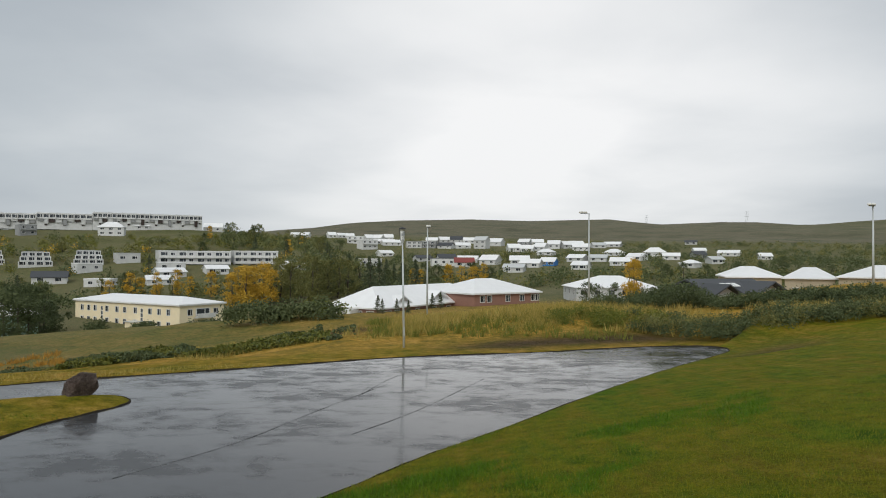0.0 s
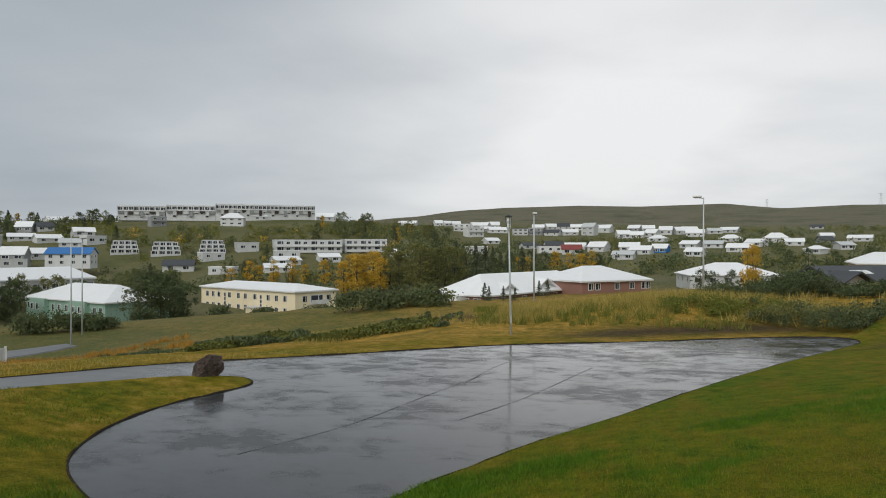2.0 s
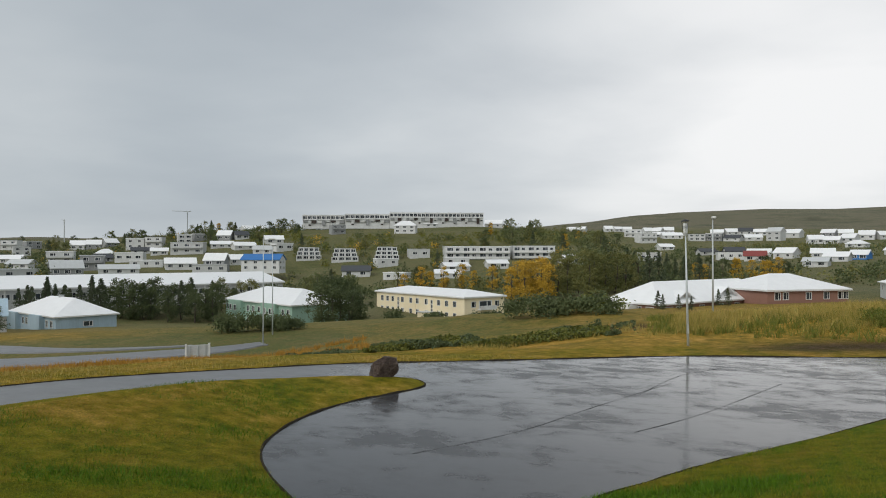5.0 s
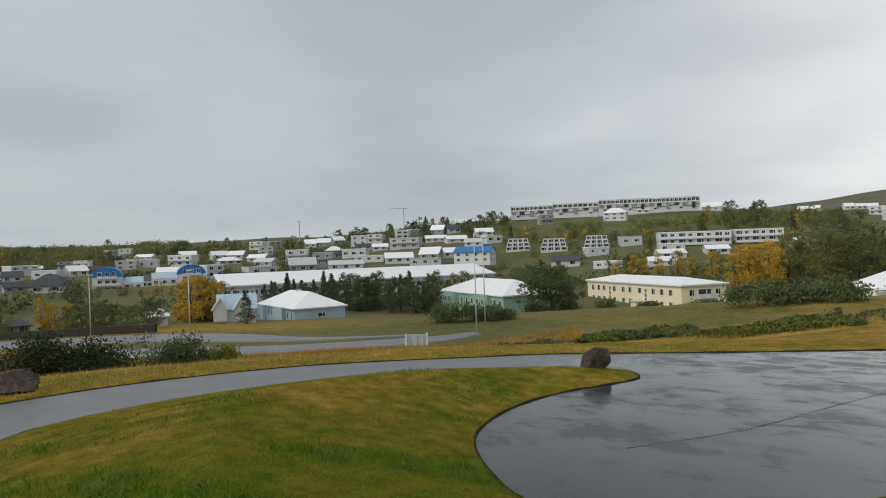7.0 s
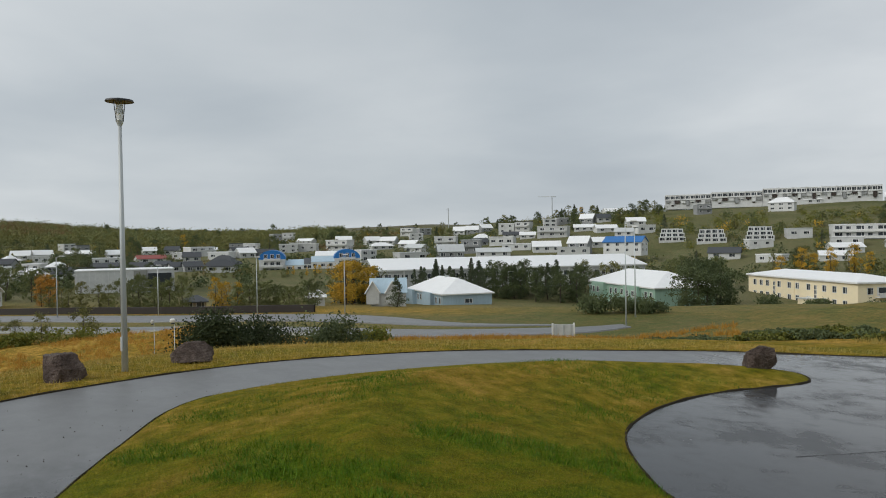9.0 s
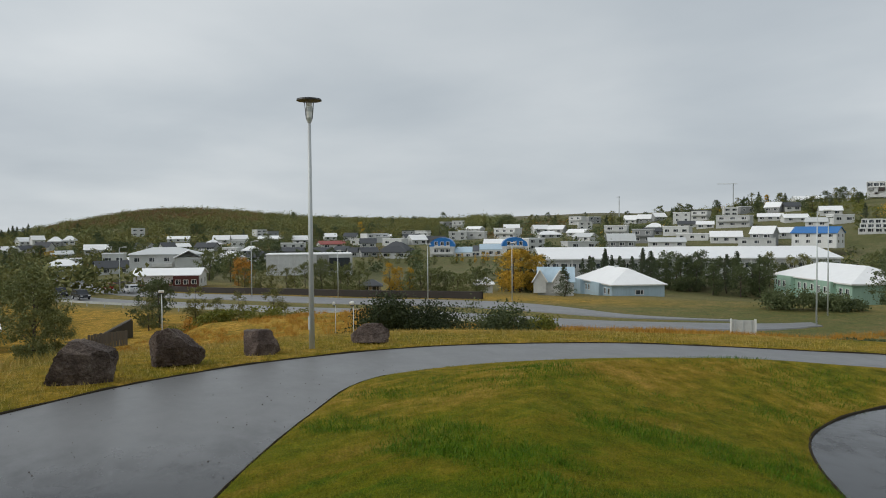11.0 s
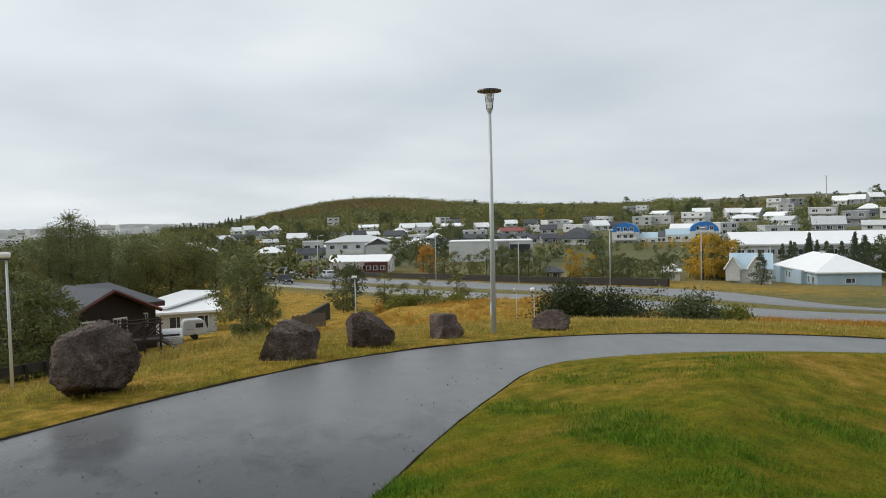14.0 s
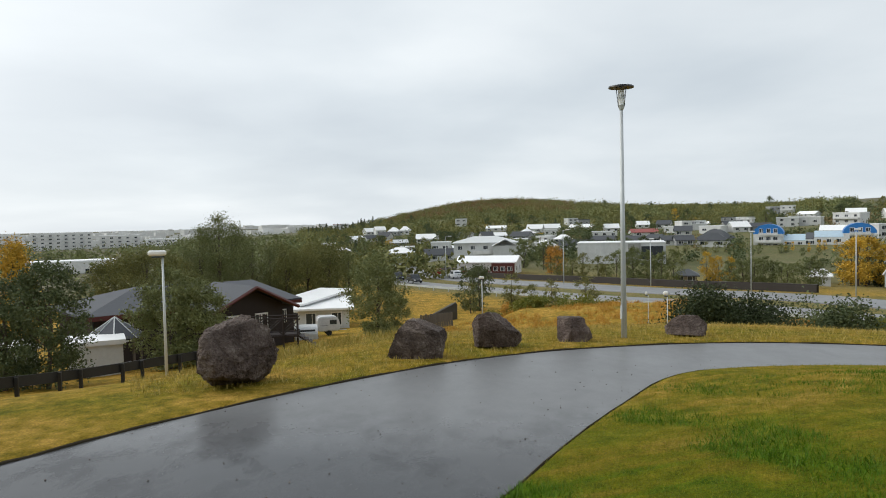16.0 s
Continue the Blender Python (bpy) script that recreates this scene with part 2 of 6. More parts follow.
def surface(name, colour, rough=0.6, metal=0.0, grain=6.0, vary=0.25, bump=0.2, streak=False, gloss=0.5):
    """Paint, wood or metal with grain and stains at two scales; each object a little different."""
    m, n = material(name)
    where = n.add("ShaderNodeTexCoord").outputs["Object"]
    if streak:
        where = n.add("ShaderNodeMapping", {"Vector": where, "Scale": (1.0, 1.0, 0.12)}).outputs[0]
    one = n.noise(where, grain, 5.0).outputs[0]
    two = n.noise(where, grain * 0.11, 4.0, 0.6).outputs[0]
    odd = n.add("ShaderNodeObjectInfo").outputs["Random"]
    mixed = n.math("ADD", n.math("MULTIPLY", one, 0.4), n.math("ADD", n.math("MULTIPLY", two, 0.45), n.math("MULTIPLY", odd, 0.15)))
    c = n.ramp(mixed, [(0.3, rgb(colour, 1 - vary)[:3]), (0.55, rgb(colour)[:3]), (0.75, rgb(colour, 1 + vary * 0.5)[:3])])
    finish(n, c, n.math("ADD", n.math("MULTIPLY", two, 0.25), rough - 0.12, clamp=True), metal, one, bump, 0.01, gloss=gloss)
    return m


def leaf_material(name, colour, other):
    m, n = material(name)
    g = n.add("ShaderNodeNewGeometry").outputs["Random Per Island"]
    odd = n.add("ShaderNodeObjectInfo").outputs["Random"]
    c = n.mix(n.math("ADD", n.math("MULTIPLY", g, 0.7), n.math("MULTIPLY", odd, 0.3)), rgb(colour), rgb(other))
    finish(n, c, 0.6, gloss=0.2)
    return m


def ground_material():
    m, n = material("ground_cover")
    where = n.add("ShaderNodeNewGeometry").outputs["Position"]
    flat = n.add("ShaderNodeMapping", {"Vector": where, "Scale": (1, 1, 0.3)}).outputs[0]
    zone = n.add("ShaderNodeVertexColor")
    zone.layer_name = "zone"
    part = n.add("ShaderNodeSeparateColor", {0: zone.outputs[0]})
    lush, dry, bare = part.outputs[0], part.outputs[1], part.outputs[2]
    tiny = n.noise(flat, 34.0, 6.0, 0.8).outputs[0]
    small = n.noise(flat, 3.2, 5.0, 0.65).outputs[0]
    mid = n.noise(flat, 0.45, 4.0, 0.6, 0.5).outputs[0]
    wide = n.noise(flat, 0.02, 6.0, 0.62).outputs[0]
    mown = n.add("ShaderNodeMapping", {"Vector": where, "Rotation": (0, 0, 0.6), "Scale": (1.1, 0.22, 0.3)}).outputs[0]
    swath = n.noise(mown, 1.5, 6.0, 0.68, 0.9).outputs[0]
    # mown grass: moss green, yellowed along the swaths
    mix1 = n.math("ADD", n.math("MULTIPLY", swath, 0.5), n.math("ADD", n.math("MULTIPLY", mid, 0.3), n.math("MULTIPLY", small, 0.2)))
    green = n.ramp(mix1, [(0.36, (0.052, 0.105, 0.004)), (0.44, (0.082, 0.120, 0.005)), (0.51, (0.122, 0.125, 0.006)), (0.58, (0.16, 0.126, 0.012)), (0.68, (0.235, 0.165, 0.03))])
    deep = n.add("ShaderNodeVertexColor")
    deep.layer_name = "patch"
    rank = n.add("ShaderNodeSeparateColor", {0: deep.outputs[0]}).outputs[0]
    green = n.mix(n.math("MULTIPLY", rank, 0.75), green, n.mix(small, (0.028, 0.085, 0.003, 1), (0.075, 0.16, 0.004, 1)))
    straw = n.ramp(n.math("ADD", n.math("MULTIPLY", small, 0.5), n.math("MULTIPLY", mid, 0.5)),
                   [(0.36, (0.16, 0.12, 0.014)), (0.5, (0.31, 0.195, 0.026)), (0.64, (0.46, 0.27, 0.068))])
    # hill tones are paled and greyed to stand in for distance haze
    hill = n.ramp(n.math("ADD", n.math("MULTIPLY", wide, 0.7), n.math("MULTIPLY", mid, 0.3)),
                  [(0.36, (0.086, 0.090, 0.058)), (0.46, (0.128, 0.126, 0.080)), (0.54, (0.168, 0.152, 0.104)), (0.60, (0.136, 0.132, 0.086)), (0.68, (0.112, 0.130, 0.068))])
    soil = n.ramp(small, [(0.35, (0.035, 0.024, 0.014)), (0.65, (0.10, 0.068, 0.038))])
    c = n.mix(lush, hill, green)
    c = n.mix(n.math("MULTIPLY", dry, n.math("ADD", n.math("MULTIPLY", mid, 1.2), 0.35), clamp=True), c, straw)
    c = n.mix(n.math("MULTIPLY", bare, n.math("ADD", n.math("MULTIPLY", small, 1.5), 0.3), clamp=True), c, soil)
    dark = n.math("ADD", n.math("MULTIPLY", tiny, 3.0), -0.6)
    dark = n.math("MULTIPLY", dark, n.math("ADD", n.math("MULTIPLY", small, 1.3), 0.35))
    c = n.mix(1.0, c, n.add("ShaderNodeCombineColor", {0: dark, 1: dark, 2: dark}).outputs[0], "MULTIPLY")
    h = n.math("ADD", n.math("MULTIPLY", tiny, 0.5), small)
    finish(n, c, 0.85, 0.0, h, 0.8, 0.06, gloss=0.05)
    return m


def wet_asphalt(name="wet_asphalt", film=0.5):
    m, n = material(name)
    where = n.add("ShaderNodeNewGeometry").outputs["Position"]
    along = n.add("ShaderNodeMapping", {"Vector": where, "Rotation": (0, 0, 0.6), "Scale": (0.8, 1.15, 1.0)}).outputs[0]
    grit = n.noise(where, 90.0, 3.0, 0.7).outputs[0]
    small = n.noise(where, 6.0, 5.0, 0.6).outputs[0]
    wide = n.noise(along, 0.45, 3.0, 0.5, 0.3).outputs[0]
    patch = n.noise(along, 1.7, 7.0, 0.66, 0.25).outputs[0]
    pools = n.math("ADD", n.math("MULTIPLY", wide, 0.4), n.math("MULTIPLY", patch, 0.6))
    # the path is more even than the turning place; its lighter base stands in for reflected sky
    patchiness = n.math("MULTIPLY_ADD", n.add("ShaderNodeSeparateXYZ", {0: where}).outputs[0], 0.4, 4.2, clamp=True)
    patchiness = n.math("MULTIPLY_ADD", patchiness, 1.0, 0.22)
    pools = n.math("ADD", n.math("MULTIPLY", n.math("SUBTRACT", pools, 0.5), patchiness), 0.49)
    c = n.ramp(n.math("ADD", n.math("MULTIPLY", pools, 0.7), n.math("MULTIPLY", grit, 0.3)), [(0.34, (0.026, 0.028, 0.031)), (0.66, (0.068, 0.071, 0.075))])
    c = n.mix(n.math("SUBTRACT", 1.22, patchiness, clamp=True), c, n.mix(grit, (0.10, 0.103, 0.106, 1), (0.185, 0.188, 0.191, 1)))
    wet = n.ramp(pools, [(0.40, 0.05), (0.47, 0.11), (0.53, 0.20), (0.60, 0.30)])
    film = n.ramp(pools, [(0.42, 0.38), (0.50, 0.29), (0.57, 0.18)])
    film = n.math("ADD", film, n.math("MULTIPLY", n.math("SUBTRACT", 1.22, patchiness, clamp=True), 0.2))
    rough = n.math("ADD", n.math("MULTIPLY", small, 0.06), n.math("ADD", wet, n.math("MULTIPLY_ADD", patchiness, -0.24, 0.29)))
    h = n.math("ADD", n.math("MULTIPLY", grit, 0.6), small)
    finish(n, c, rough, 0.0, h, 0.06, 0.004, 1.36, gloss=film)
    return m


def rock_material():
    m, n = material("basalt")
    where = n.add("ShaderNodeTexCoord").outputs["Object"]
    a = n.noise(where, 3.0, 7.0, 0.65, 0.4).outputs[0]
    b = n.noise(where, 22.0, 5.0, 0.7).outputs[0]
    pits = n.add("ShaderNodeTexVoronoi", {"Vector": where, "Scale": 28.0}).outputs[0]
    odd = n.add("ShaderNodeObjectInfo").outputs["Random"]
    c = n.ramp(n.math("ADD", n.math("MULTIPLY", a, 0.6), n.math("MULTIPLY", b, 0.4)), [(0.34, (0.014, 0.010, 0.008)), (0.46, (0.066, 0.047, 0.038)), (0.56, (0.135, 0.103, 0.085)), (0.68, (0.27, 0.225, 0.19))])
    c = n.mix(n.math("MULTIPLY", odd, 0.35), c, n.mix(0.5, c, (0.10, 0.055, 0.04, 1)))
    finish(n, c, 0.6, 0.0, n.math("ADD", n.math("MULTIPLY", pits, 0.5), n.math("ADD", a, b)), 1.0, 0.05, gloss=0.3)
    return m


def glass_material(name, tint=(0.02, 0.024, 0.028)):
    m, n = material(name)
    odd = n.add("ShaderNodeObjectInfo").outputs["Random"]
    c = n.mix(odd, rgb(tint), rgb(tint, 3.0))
    finish(n, c, 0.08, 0.0, None, ior=1.5)
    return m


MAT = {
    "ground": ground_material(), "asphalt": wet_asphalt(), "basalt": rock_material(), "glass": glass_material("window_glass"),
    "white": surface("white_render", (0.62, 0.63, 0.62), 0.7), "cream": surface("cream_render", (0.86, 0.75, 0.52), 0.75, vary=0.12),
    "grey": surface("grey_render", (0.30, 0.31, 0.31), 0.75), "pale": surface("pale_grey_render", (0.54, 0.55, 0.54), 0.75),
    "mint": surface("mint_cladding", (0.30, 0.45, 0.36), 0.6, streak=True), "sky_blue": surface("pale_blue_cladding", (0.40, 0.52, 0.60), 0.6, streak=True),
    "brick": surface("red_brick", (0.27, 0.145, 0.11), 0.8, grain=14), "brown": surface("brown_stained_boards", (0.020, 0.012, 0.010), 0.65, streak=True),
    "red_brown": surface("red_brown_board", (0.09, 0.022, 0.018), 0.5), "beige": surface("beige_render", (0.42, 0.36, 0.26), 0.75),
    # the near-white roof colour stands in for sky reflected in wet sheet metal
    "roof_white": surface("sky_white_sheet_roof", (0.80, 0.81, 0.81), 0.35, 0.0, streak=True, vary=0.12), "roof_pale": surface("pale_sheet_roof", (0.52, 0.54, 0.54), 0.35, 0.0, streak=True, vary=0.15),
    "roof_dark": surface("dark_tile_roof", (0.07, 0.075, 0.082), 0.55, gloss=0.2), "roof_blue": surface("blue_sheet_roof", (0.02, 0.15, 0.42), 0.4),
    "roof_red": surface("red_sheet_roof", (0.25, 0.05, 0.04), 0.45), "blue": surface("blue_cladding", (0.02, 0.17, 0.48), 0.5),
    "zinc": surface("galvanised_steel", (0.50, 0.53, 0.53), 0.42, 0.15, streak=True, vary=0.15), "black_metal": surface("black_metal", (0.03, 0.032, 0.034), 0.4, 0.4),
    "frame": surface("white_window_frame", (0.70, 0.70, 0.68), 0.5), "door": surface("dark_door", (0.05, 0.035, 0.03), 0.5),
    "bark": surface("bark", (0.07, 0.055, 0.042), 0.85, grain=10), "timber": surface("weathered_timber", (0.13, 0.11, 0.09), 0.8, streak=True),
    "wet_road": wet_asphalt("wet_tarmac"),
    # tree greens lightened and muted, with the valley's haze put into the colour
    "leaf_green": leaf_material("green_leaves", (0.098, 0.122, 0.048), (0.21, 0.225, 0.085)), "leaf_olive": leaf_material("olive_leaves", (0.10, 0.115, 0.040), (0.23, 0.215, 0.068)), "heath": leaf_material("heath", (0.13, 0.10, 0.045), (0.26, 0.165, 0.07)),
    "leaf_gold": leaf_material("golden_leaves", (0.33, 0.23, 0.035), (0.68, 0.42, 0.05)), "leaf_orange": leaf_material("orange_leaves", (0.34, 0.17, 0.03), (0.56, 0.29, 0.05)),
    "needles": leaf_material("dark_needles", (0.052, 0.072, 0.042), (0.12, 0.145, 0.075)), "leaf_deep": leaf_material("evergreen_leaves", (0.022, 0.034, 0.014), (0.060, 0.078, 0.030)), "leaf_dark": leaf_material("dark_leaves", (0.052, 0.074, 0.034), (0.125, 0.148, 0.060)),
    "tall_grass": leaf_material("tall_dry_grass", (0.20, 0.18, 0.03), (0.46, 0.34, 0.10)), "rust_grass": leaf_material("rusty_grass", (0.29, 0.155, 0.022), (0.52, 0.285, 0.055)),
    "lawn_blades": leaf_material("lawn_blades", (0.09, 0.145, 0.005), (0.24, 0.205, 0.015)), "lush_blades": leaf_material("lush_blades", (0.030, 0.088, 0.003), (0.085, 0.165, 0.006)), "ditch_leaves": leaf_material("ditch_leaves", (0.055, 0.075, 0.016), (0.15, 0.15, 0.03)), "undergrowth": leaf_material("undergrowth_leaves", (0.09, 0.12, 0.02), (0.21, 0.20, 0.035)),
    "car_white": surface("white_car_paint", (0.6, 0.61, 0.62), 0.25), "car_red": surface("red_car_paint", (0.28, 0.02, 0.02), 0.25), "car_dark": surface("dark_car_paint", (0.03, 0.034, 0.04), 0.25),
    "rubber": surface("rubber", (0.02, 0.02, 0.02), 0.8), "lens": surface("frosted_lens", (0.75, 0.76, 0.74), 0.3), "tile": surface("dark_roof_tiles", (0.075, 0.08, 0.09), 0.6, gloss=0.15),
    "soil": surface("lip_shadow_soil", (0.035, 0.028, 0.018), 0.9, grain=20, gloss=0.1),
    "concrete": surface("concrete", (0.32, 0.32, 0.30), 0.75), "dark_wood": surface("dark_board_fence", (0.030, 0.024, 0.02), 0.7, streak=True),
}


# ---- making things ----
def mesh_of(name, bm, mat, flat=True):
    me = bpy.data.meshes.new(name)
    bm.normal_update()
    bm.to_mesh(me)
    bm.free()
    for m in (mat if isinstance(mat, (list, tuple)) else [mat]):
        me.materials.append(MAT[m] if isinstance(m, str) else m)
    if not flat:
        for p in me.polygons:
            p.use_smooth = True
    return me


def part(name, bm, mat, parent, label="", flat=True):
    """One mesh object under a thing or a part; a mesh may be shared."""
    me = bm if isinstance(bm, bpy.types.Mesh) else mesh_of(name, bm, mat, flat)
    ob = new(name, me)
    ob.parent = parent
    if label:
        ob["label"] = label
    return ob


def thing(name, x, y, z, turn=0.0, label="", category="", group="", kind=""):
    ob = new(name)
    ob.matrix_world = pose(x, y, z, 0, 0, turn)
    return tagged(ob, label, category, group, kind)


def box(bm, x0, y0, z0, x1, y1, z1, bevel=0.0):
    r = bmesh.ops.create_cube(bm, size=1.0, matrix=Matrix.Translation(((x0 + x1) / 2, (y0 + y1) / 2, (z0 + z1) / 2)) @ Matrix.Diagonal((x1 - x0, y1 - y0, z1 - z0, 1)))
    if bevel:
        edges = {e for v in r["verts"] for e in v.link_edges}
        bmesh.ops.bevel(bm, geom=list(edges), offset=bevel, segments=1, affect="EDGES")
    return r["verts"]


def boxed(*args, bevel=0.0):
    bm = bmesh.new()
    box(bm, *args, bevel=bevel)
    return bm


def tube(bm, a, b, r0, r1, sides=10):
    a, b = Vector(a), Vector(b)
    m = Matrix.Translation((a + b) / 2) @ (b - a).to_track_quat("Z", "Y").to_matrix().to_4x4()
    bmesh.ops.create_cone(bm, cap_ends=True, segments=sides, radius1=r0, radius2=r1, depth=(b - a).length, matrix=m)


def tubed(a, b, r0, r1, sides=10):
    bm = bmesh.new()
    tube(bm, a, b, r0, r1, sides)
    return bm


# ---- the ground: one sheet to the horizon ----
def lush_patches(x, y):
    """Where the lawn grows thicker and greener, in patches drawn out along the slope."""
    u, v = x * 0.8 + y * 0.6, -x * 0.6 + y * 0.8
    return smooth(0.50, 0.70, 0.62 * mottle(u * 0.5, v, 0.9, 7.0, 4) + 0.38 * mottle(x, y, 4.0, 3.0, 2))


def make_ground():
    bearings = np.concatenate([np.arange(-42, 126, 0.22), np.arange(126, 318, 3.0)])
    radii = np.concatenate([np.arange(0.6, 33, 0.16), 33 * 1.032 ** np.arange(0, 158)])
    radii = np.append(radii[radii < 4600], 4900)
    nb, nr = len(bearings), len(radii)
    a = np.radians(bearings)
    x, y = (-np.sin(a)[None] * radii[:, None]).ravel(), (np.cos(a)[None] * radii[:, None]).ravel()
    z = ground(x, y)
    verts = np.column_stack([x, y, z])
    verts = np.vstack([verts, [0, 0, height(0.01, 0.01)]])
    i, j = np.meshgrid(np.arange(nr - 1), np.arange(nb), indexing="ij")
    k = (j + 1) % nb
    quads = np.stack([i * nb + j, (i + 1) * nb + j, (i + 1) * nb + k, i * nb + k], -1).reshape(-1, 4)[:, ::-1]
    hub = len(verts) - 1
    fan = [(hub, q, (q + 1) % nb) for q in range(nb)]
    me = bpy.data.meshes.new("ground")
    me.from_pydata(verts.tolist(), [], quads.tolist() + [(c, b, a_) for a_, b, c in fan])
    me.polygons.foreach_set("use_smooth", [True] * len(me.polygons))
    d = np.hypot(x, y)
    bearing = np.degrees(np.arctan2(-x, y))
    own = inside(x, y, CAMERA_SIDE)
    s = np.where(d < 60, away(x, y, ASPHALT), 60.0)
    # mown lawn by the path; rough yellow grass on the banks; bare soil in a few places
    lush = np.where(own, 1 - smooth(60, 110, d), 1 - 0.5 * smooth(2.5, 6, s) - 0.15 * smooth(40, 140, d))
    lush = np.clip(lush, 0, 1) * (1 - smooth(170, 260, d))
    lush = np.maximum(lush, 0.16 * smooth(800, 1500, d) * smooth(-22, -30, bearing) * (bearing > -75))
    lush = np.maximum(lush, 0.34 * smooth(170, 240, d) * (1 - smooth(700, 900, d)) * (bearing > -40) * (bearing < 100))
    # a green meadow on the ridge
    lush = np.maximum(lush, 0.75 * np.exp(-((bearing - 13.0) / 3.6) ** 4) * smooth(400, 450, d) * (1 - smooth(640, 760, d)))
    dry = np.where(own, 0.15 * smooth(12, 30, d) + 0.5 * smooth(6.5, 12, d) * smooth(2, 6, -x), 0.62 + 0.35 * smooth(1.5, 8, s)) * (1 - smooth(95 + 50 * smooth(78, 84, bearing), 200, d)) * (1 - 0.8 * smooth(-5, 20, bearing) * (1 - smooth(40, 60, bearing)) * smooth(33, 44, d))
    by_road = (d > 50) & (d < 345) & (bearing > 18) & (bearing < 103)
    dry[by_road] *= 0.15 + 0.85 * smooth(9, 17, road_bed(x[by_road], y[by_road])[0])
    bare = 1.1 * np.exp(-((s - 2.6) / 1.5) ** 2) * smooth(-2, 3, x) * (y > 22) * (1 - smooth(8, 14, x)) * 0.85 + 1.2 * np.exp(-((x + 5.8) / 2.6) ** 2 - ((y - 36) / 2.2) ** 2)
    zone = me.color_attributes.new("zone", "FLOAT_COLOR", "POINT")
    colours = np.ones((len(verts), 4), np.float32)
    colours[:-1, 0], colours[:-1, 1], colours[:-1, 2] = lush, dry, np.clip(bare, 0, 1)
    colours[-1] = (1, 0, 0, 1)
    zone.data.foreach_set("color", colours.ravel())
    patch = me.color_attributes.new("patch", "FLOAT_COLOR", "POINT")
    colours = np.zeros((len(verts), 4), np.float32)
    colours[:-1, 0] = np.clip(lush_patches(x, y) + 0.2 * smooth(-6, -16, bearing) * mottle(x, y, 3.0, 9.0, 3), 0, 1) * own * (1 - 0.75 * smooth(10, 20, d))
    patch.data.foreach_set("color", colours.ravel())
    me.materials.append(MAT["ground"])
    return tagged(new("ground", me), "mown green lawn, yellowed rough grass and haze-paled brown hills", "ground", kind="structure")


make_ground()


def make_asphalt():
    bm = bmesh.new()
    outline = [bm.verts.new((px, py, FALL * py)) for px, py in ASPHALT]
    face = bm.faces.new(outline)
    if face.normal.z < 0:
        face.normal_flip()
    bmesh.ops.triangulate(bm, faces=[face])
    r = bmesh.ops.extrude_face_region(bm, geom=list(bm.faces))
    for v in r["geom"]:
        if isinstance(v, bmesh.types.BMVert):
            v.co.z -= 0.1
    bmesh.ops.recalc_face_normals(bm, faces=list(bm.faces))
    return tagged(new("road", mesh_of("road", bm, "asphalt")), "wet dark asphalt path widening into a turning place", "road", kind="structure")


make_asphalt()


# ---- boulders ----
def boulder(x, y, w, dep, h, turn, seed, label, outline, rough=1.0):
    """A broken rock: a ball cut by the planes of its outline (across, up) and by random facets, then pitted."""
    bm = bmesh.new()
    bmesh.ops.create_icosphere(bm, subdivisions=6, radius=1.0)
    rnd = random.Random(seed)
    cuts = []
    for (x0, z0), (x1, z1) in zip(outline, outline[1:] + outline[:1]):
        tilt = rnd.uniform(-0.35, 0.35)
        c = Vector((-(z1 - z0), 0, x1 - x0)).normalized()
        reach = c.x * x0 + c.z * z0
        cuts.append((Vector((c.x, tilt, c.z)).normalized(), reach / math.hypot(1, tilt)))
    for _ in range(7):
        c = Vector((rnd.uniform(-0.7, 0.7), rnd.choice((-1, 1)) * rnd.uniform(0.5, 1), rnd.uniform(-0.35, 0.6))).normalized()
        cuts.append((c, rnd.uniform(0.62, 0.86)))
    for v in bm.verts:
        p = v.co * 1.5
        for _ in range(2):
            for c, r in cuts:
                over = p.dot(c) - r
                if over > 0:
                    p -= c * over
        q = p * 1.6 + Vector((seed * 3.1, 0, 0))
        lump = noise.fractal(q, 0.75, 2.2, 7) * 0.06 + (abs(noise.noise(q * 2.7)) - 0.3) * 0.10
        pits = abs(noise.noise(q * 8)) * 0.05 + abs(noise.noise(q * 19)) * 0.028
        v.co = p + p.normalized() * (lump + pits) * rough
    lo, hi = [Vector([f(v.co[i] for v in bm.verts) for i in range(3)]) for f in (min, max)]
    for v in bm.verts:
        u = [(v.co[i] - lo[i]) / (hi[i] - lo[i]) for i in range(3)]
        v.co = Vector(((u[0] - 0.5) * w, (u[1] - 0.5) * dep, u[2] * h * 1.08 - 0.08 * h))
    ob = new("boulder", mesh_of("boulder", bm, "basalt", False))
    ob.matrix_world = pose(x, y, height(x, y), 0, 0, turn)
    return tagged(ob, label, "boulder", "boulders along the path")


boulder(-11.86, -3.01, 1.34, 1.2, 1.15, 104, 17, "large rounded dark brown basalt boulder on the verge",
        [(-0.92, -0.5), (-0.86, 0.05), (-0.6, 0.55), (-0.2, 0.92), (0.28, 0.96), (0.7, 0.66), (0.95, -0.05), (0.82, -0.55), (0.42, -0.95), (-0.6, -0.95)], 1.0)
boulder(-14.21, -0.06, 1.20, 0.9, 0.76, 91, 6, "low wedge-shaped dark basalt boulder on the verge",
        [(-1.0, -0.72), (-0.7, 0.25), (-0.28, 0.95), (0.05, 0.92), (0.97, 0.45), (1.0, -0.15), (0.75, -0.95), (-0.6, -0.95)], 0.6)
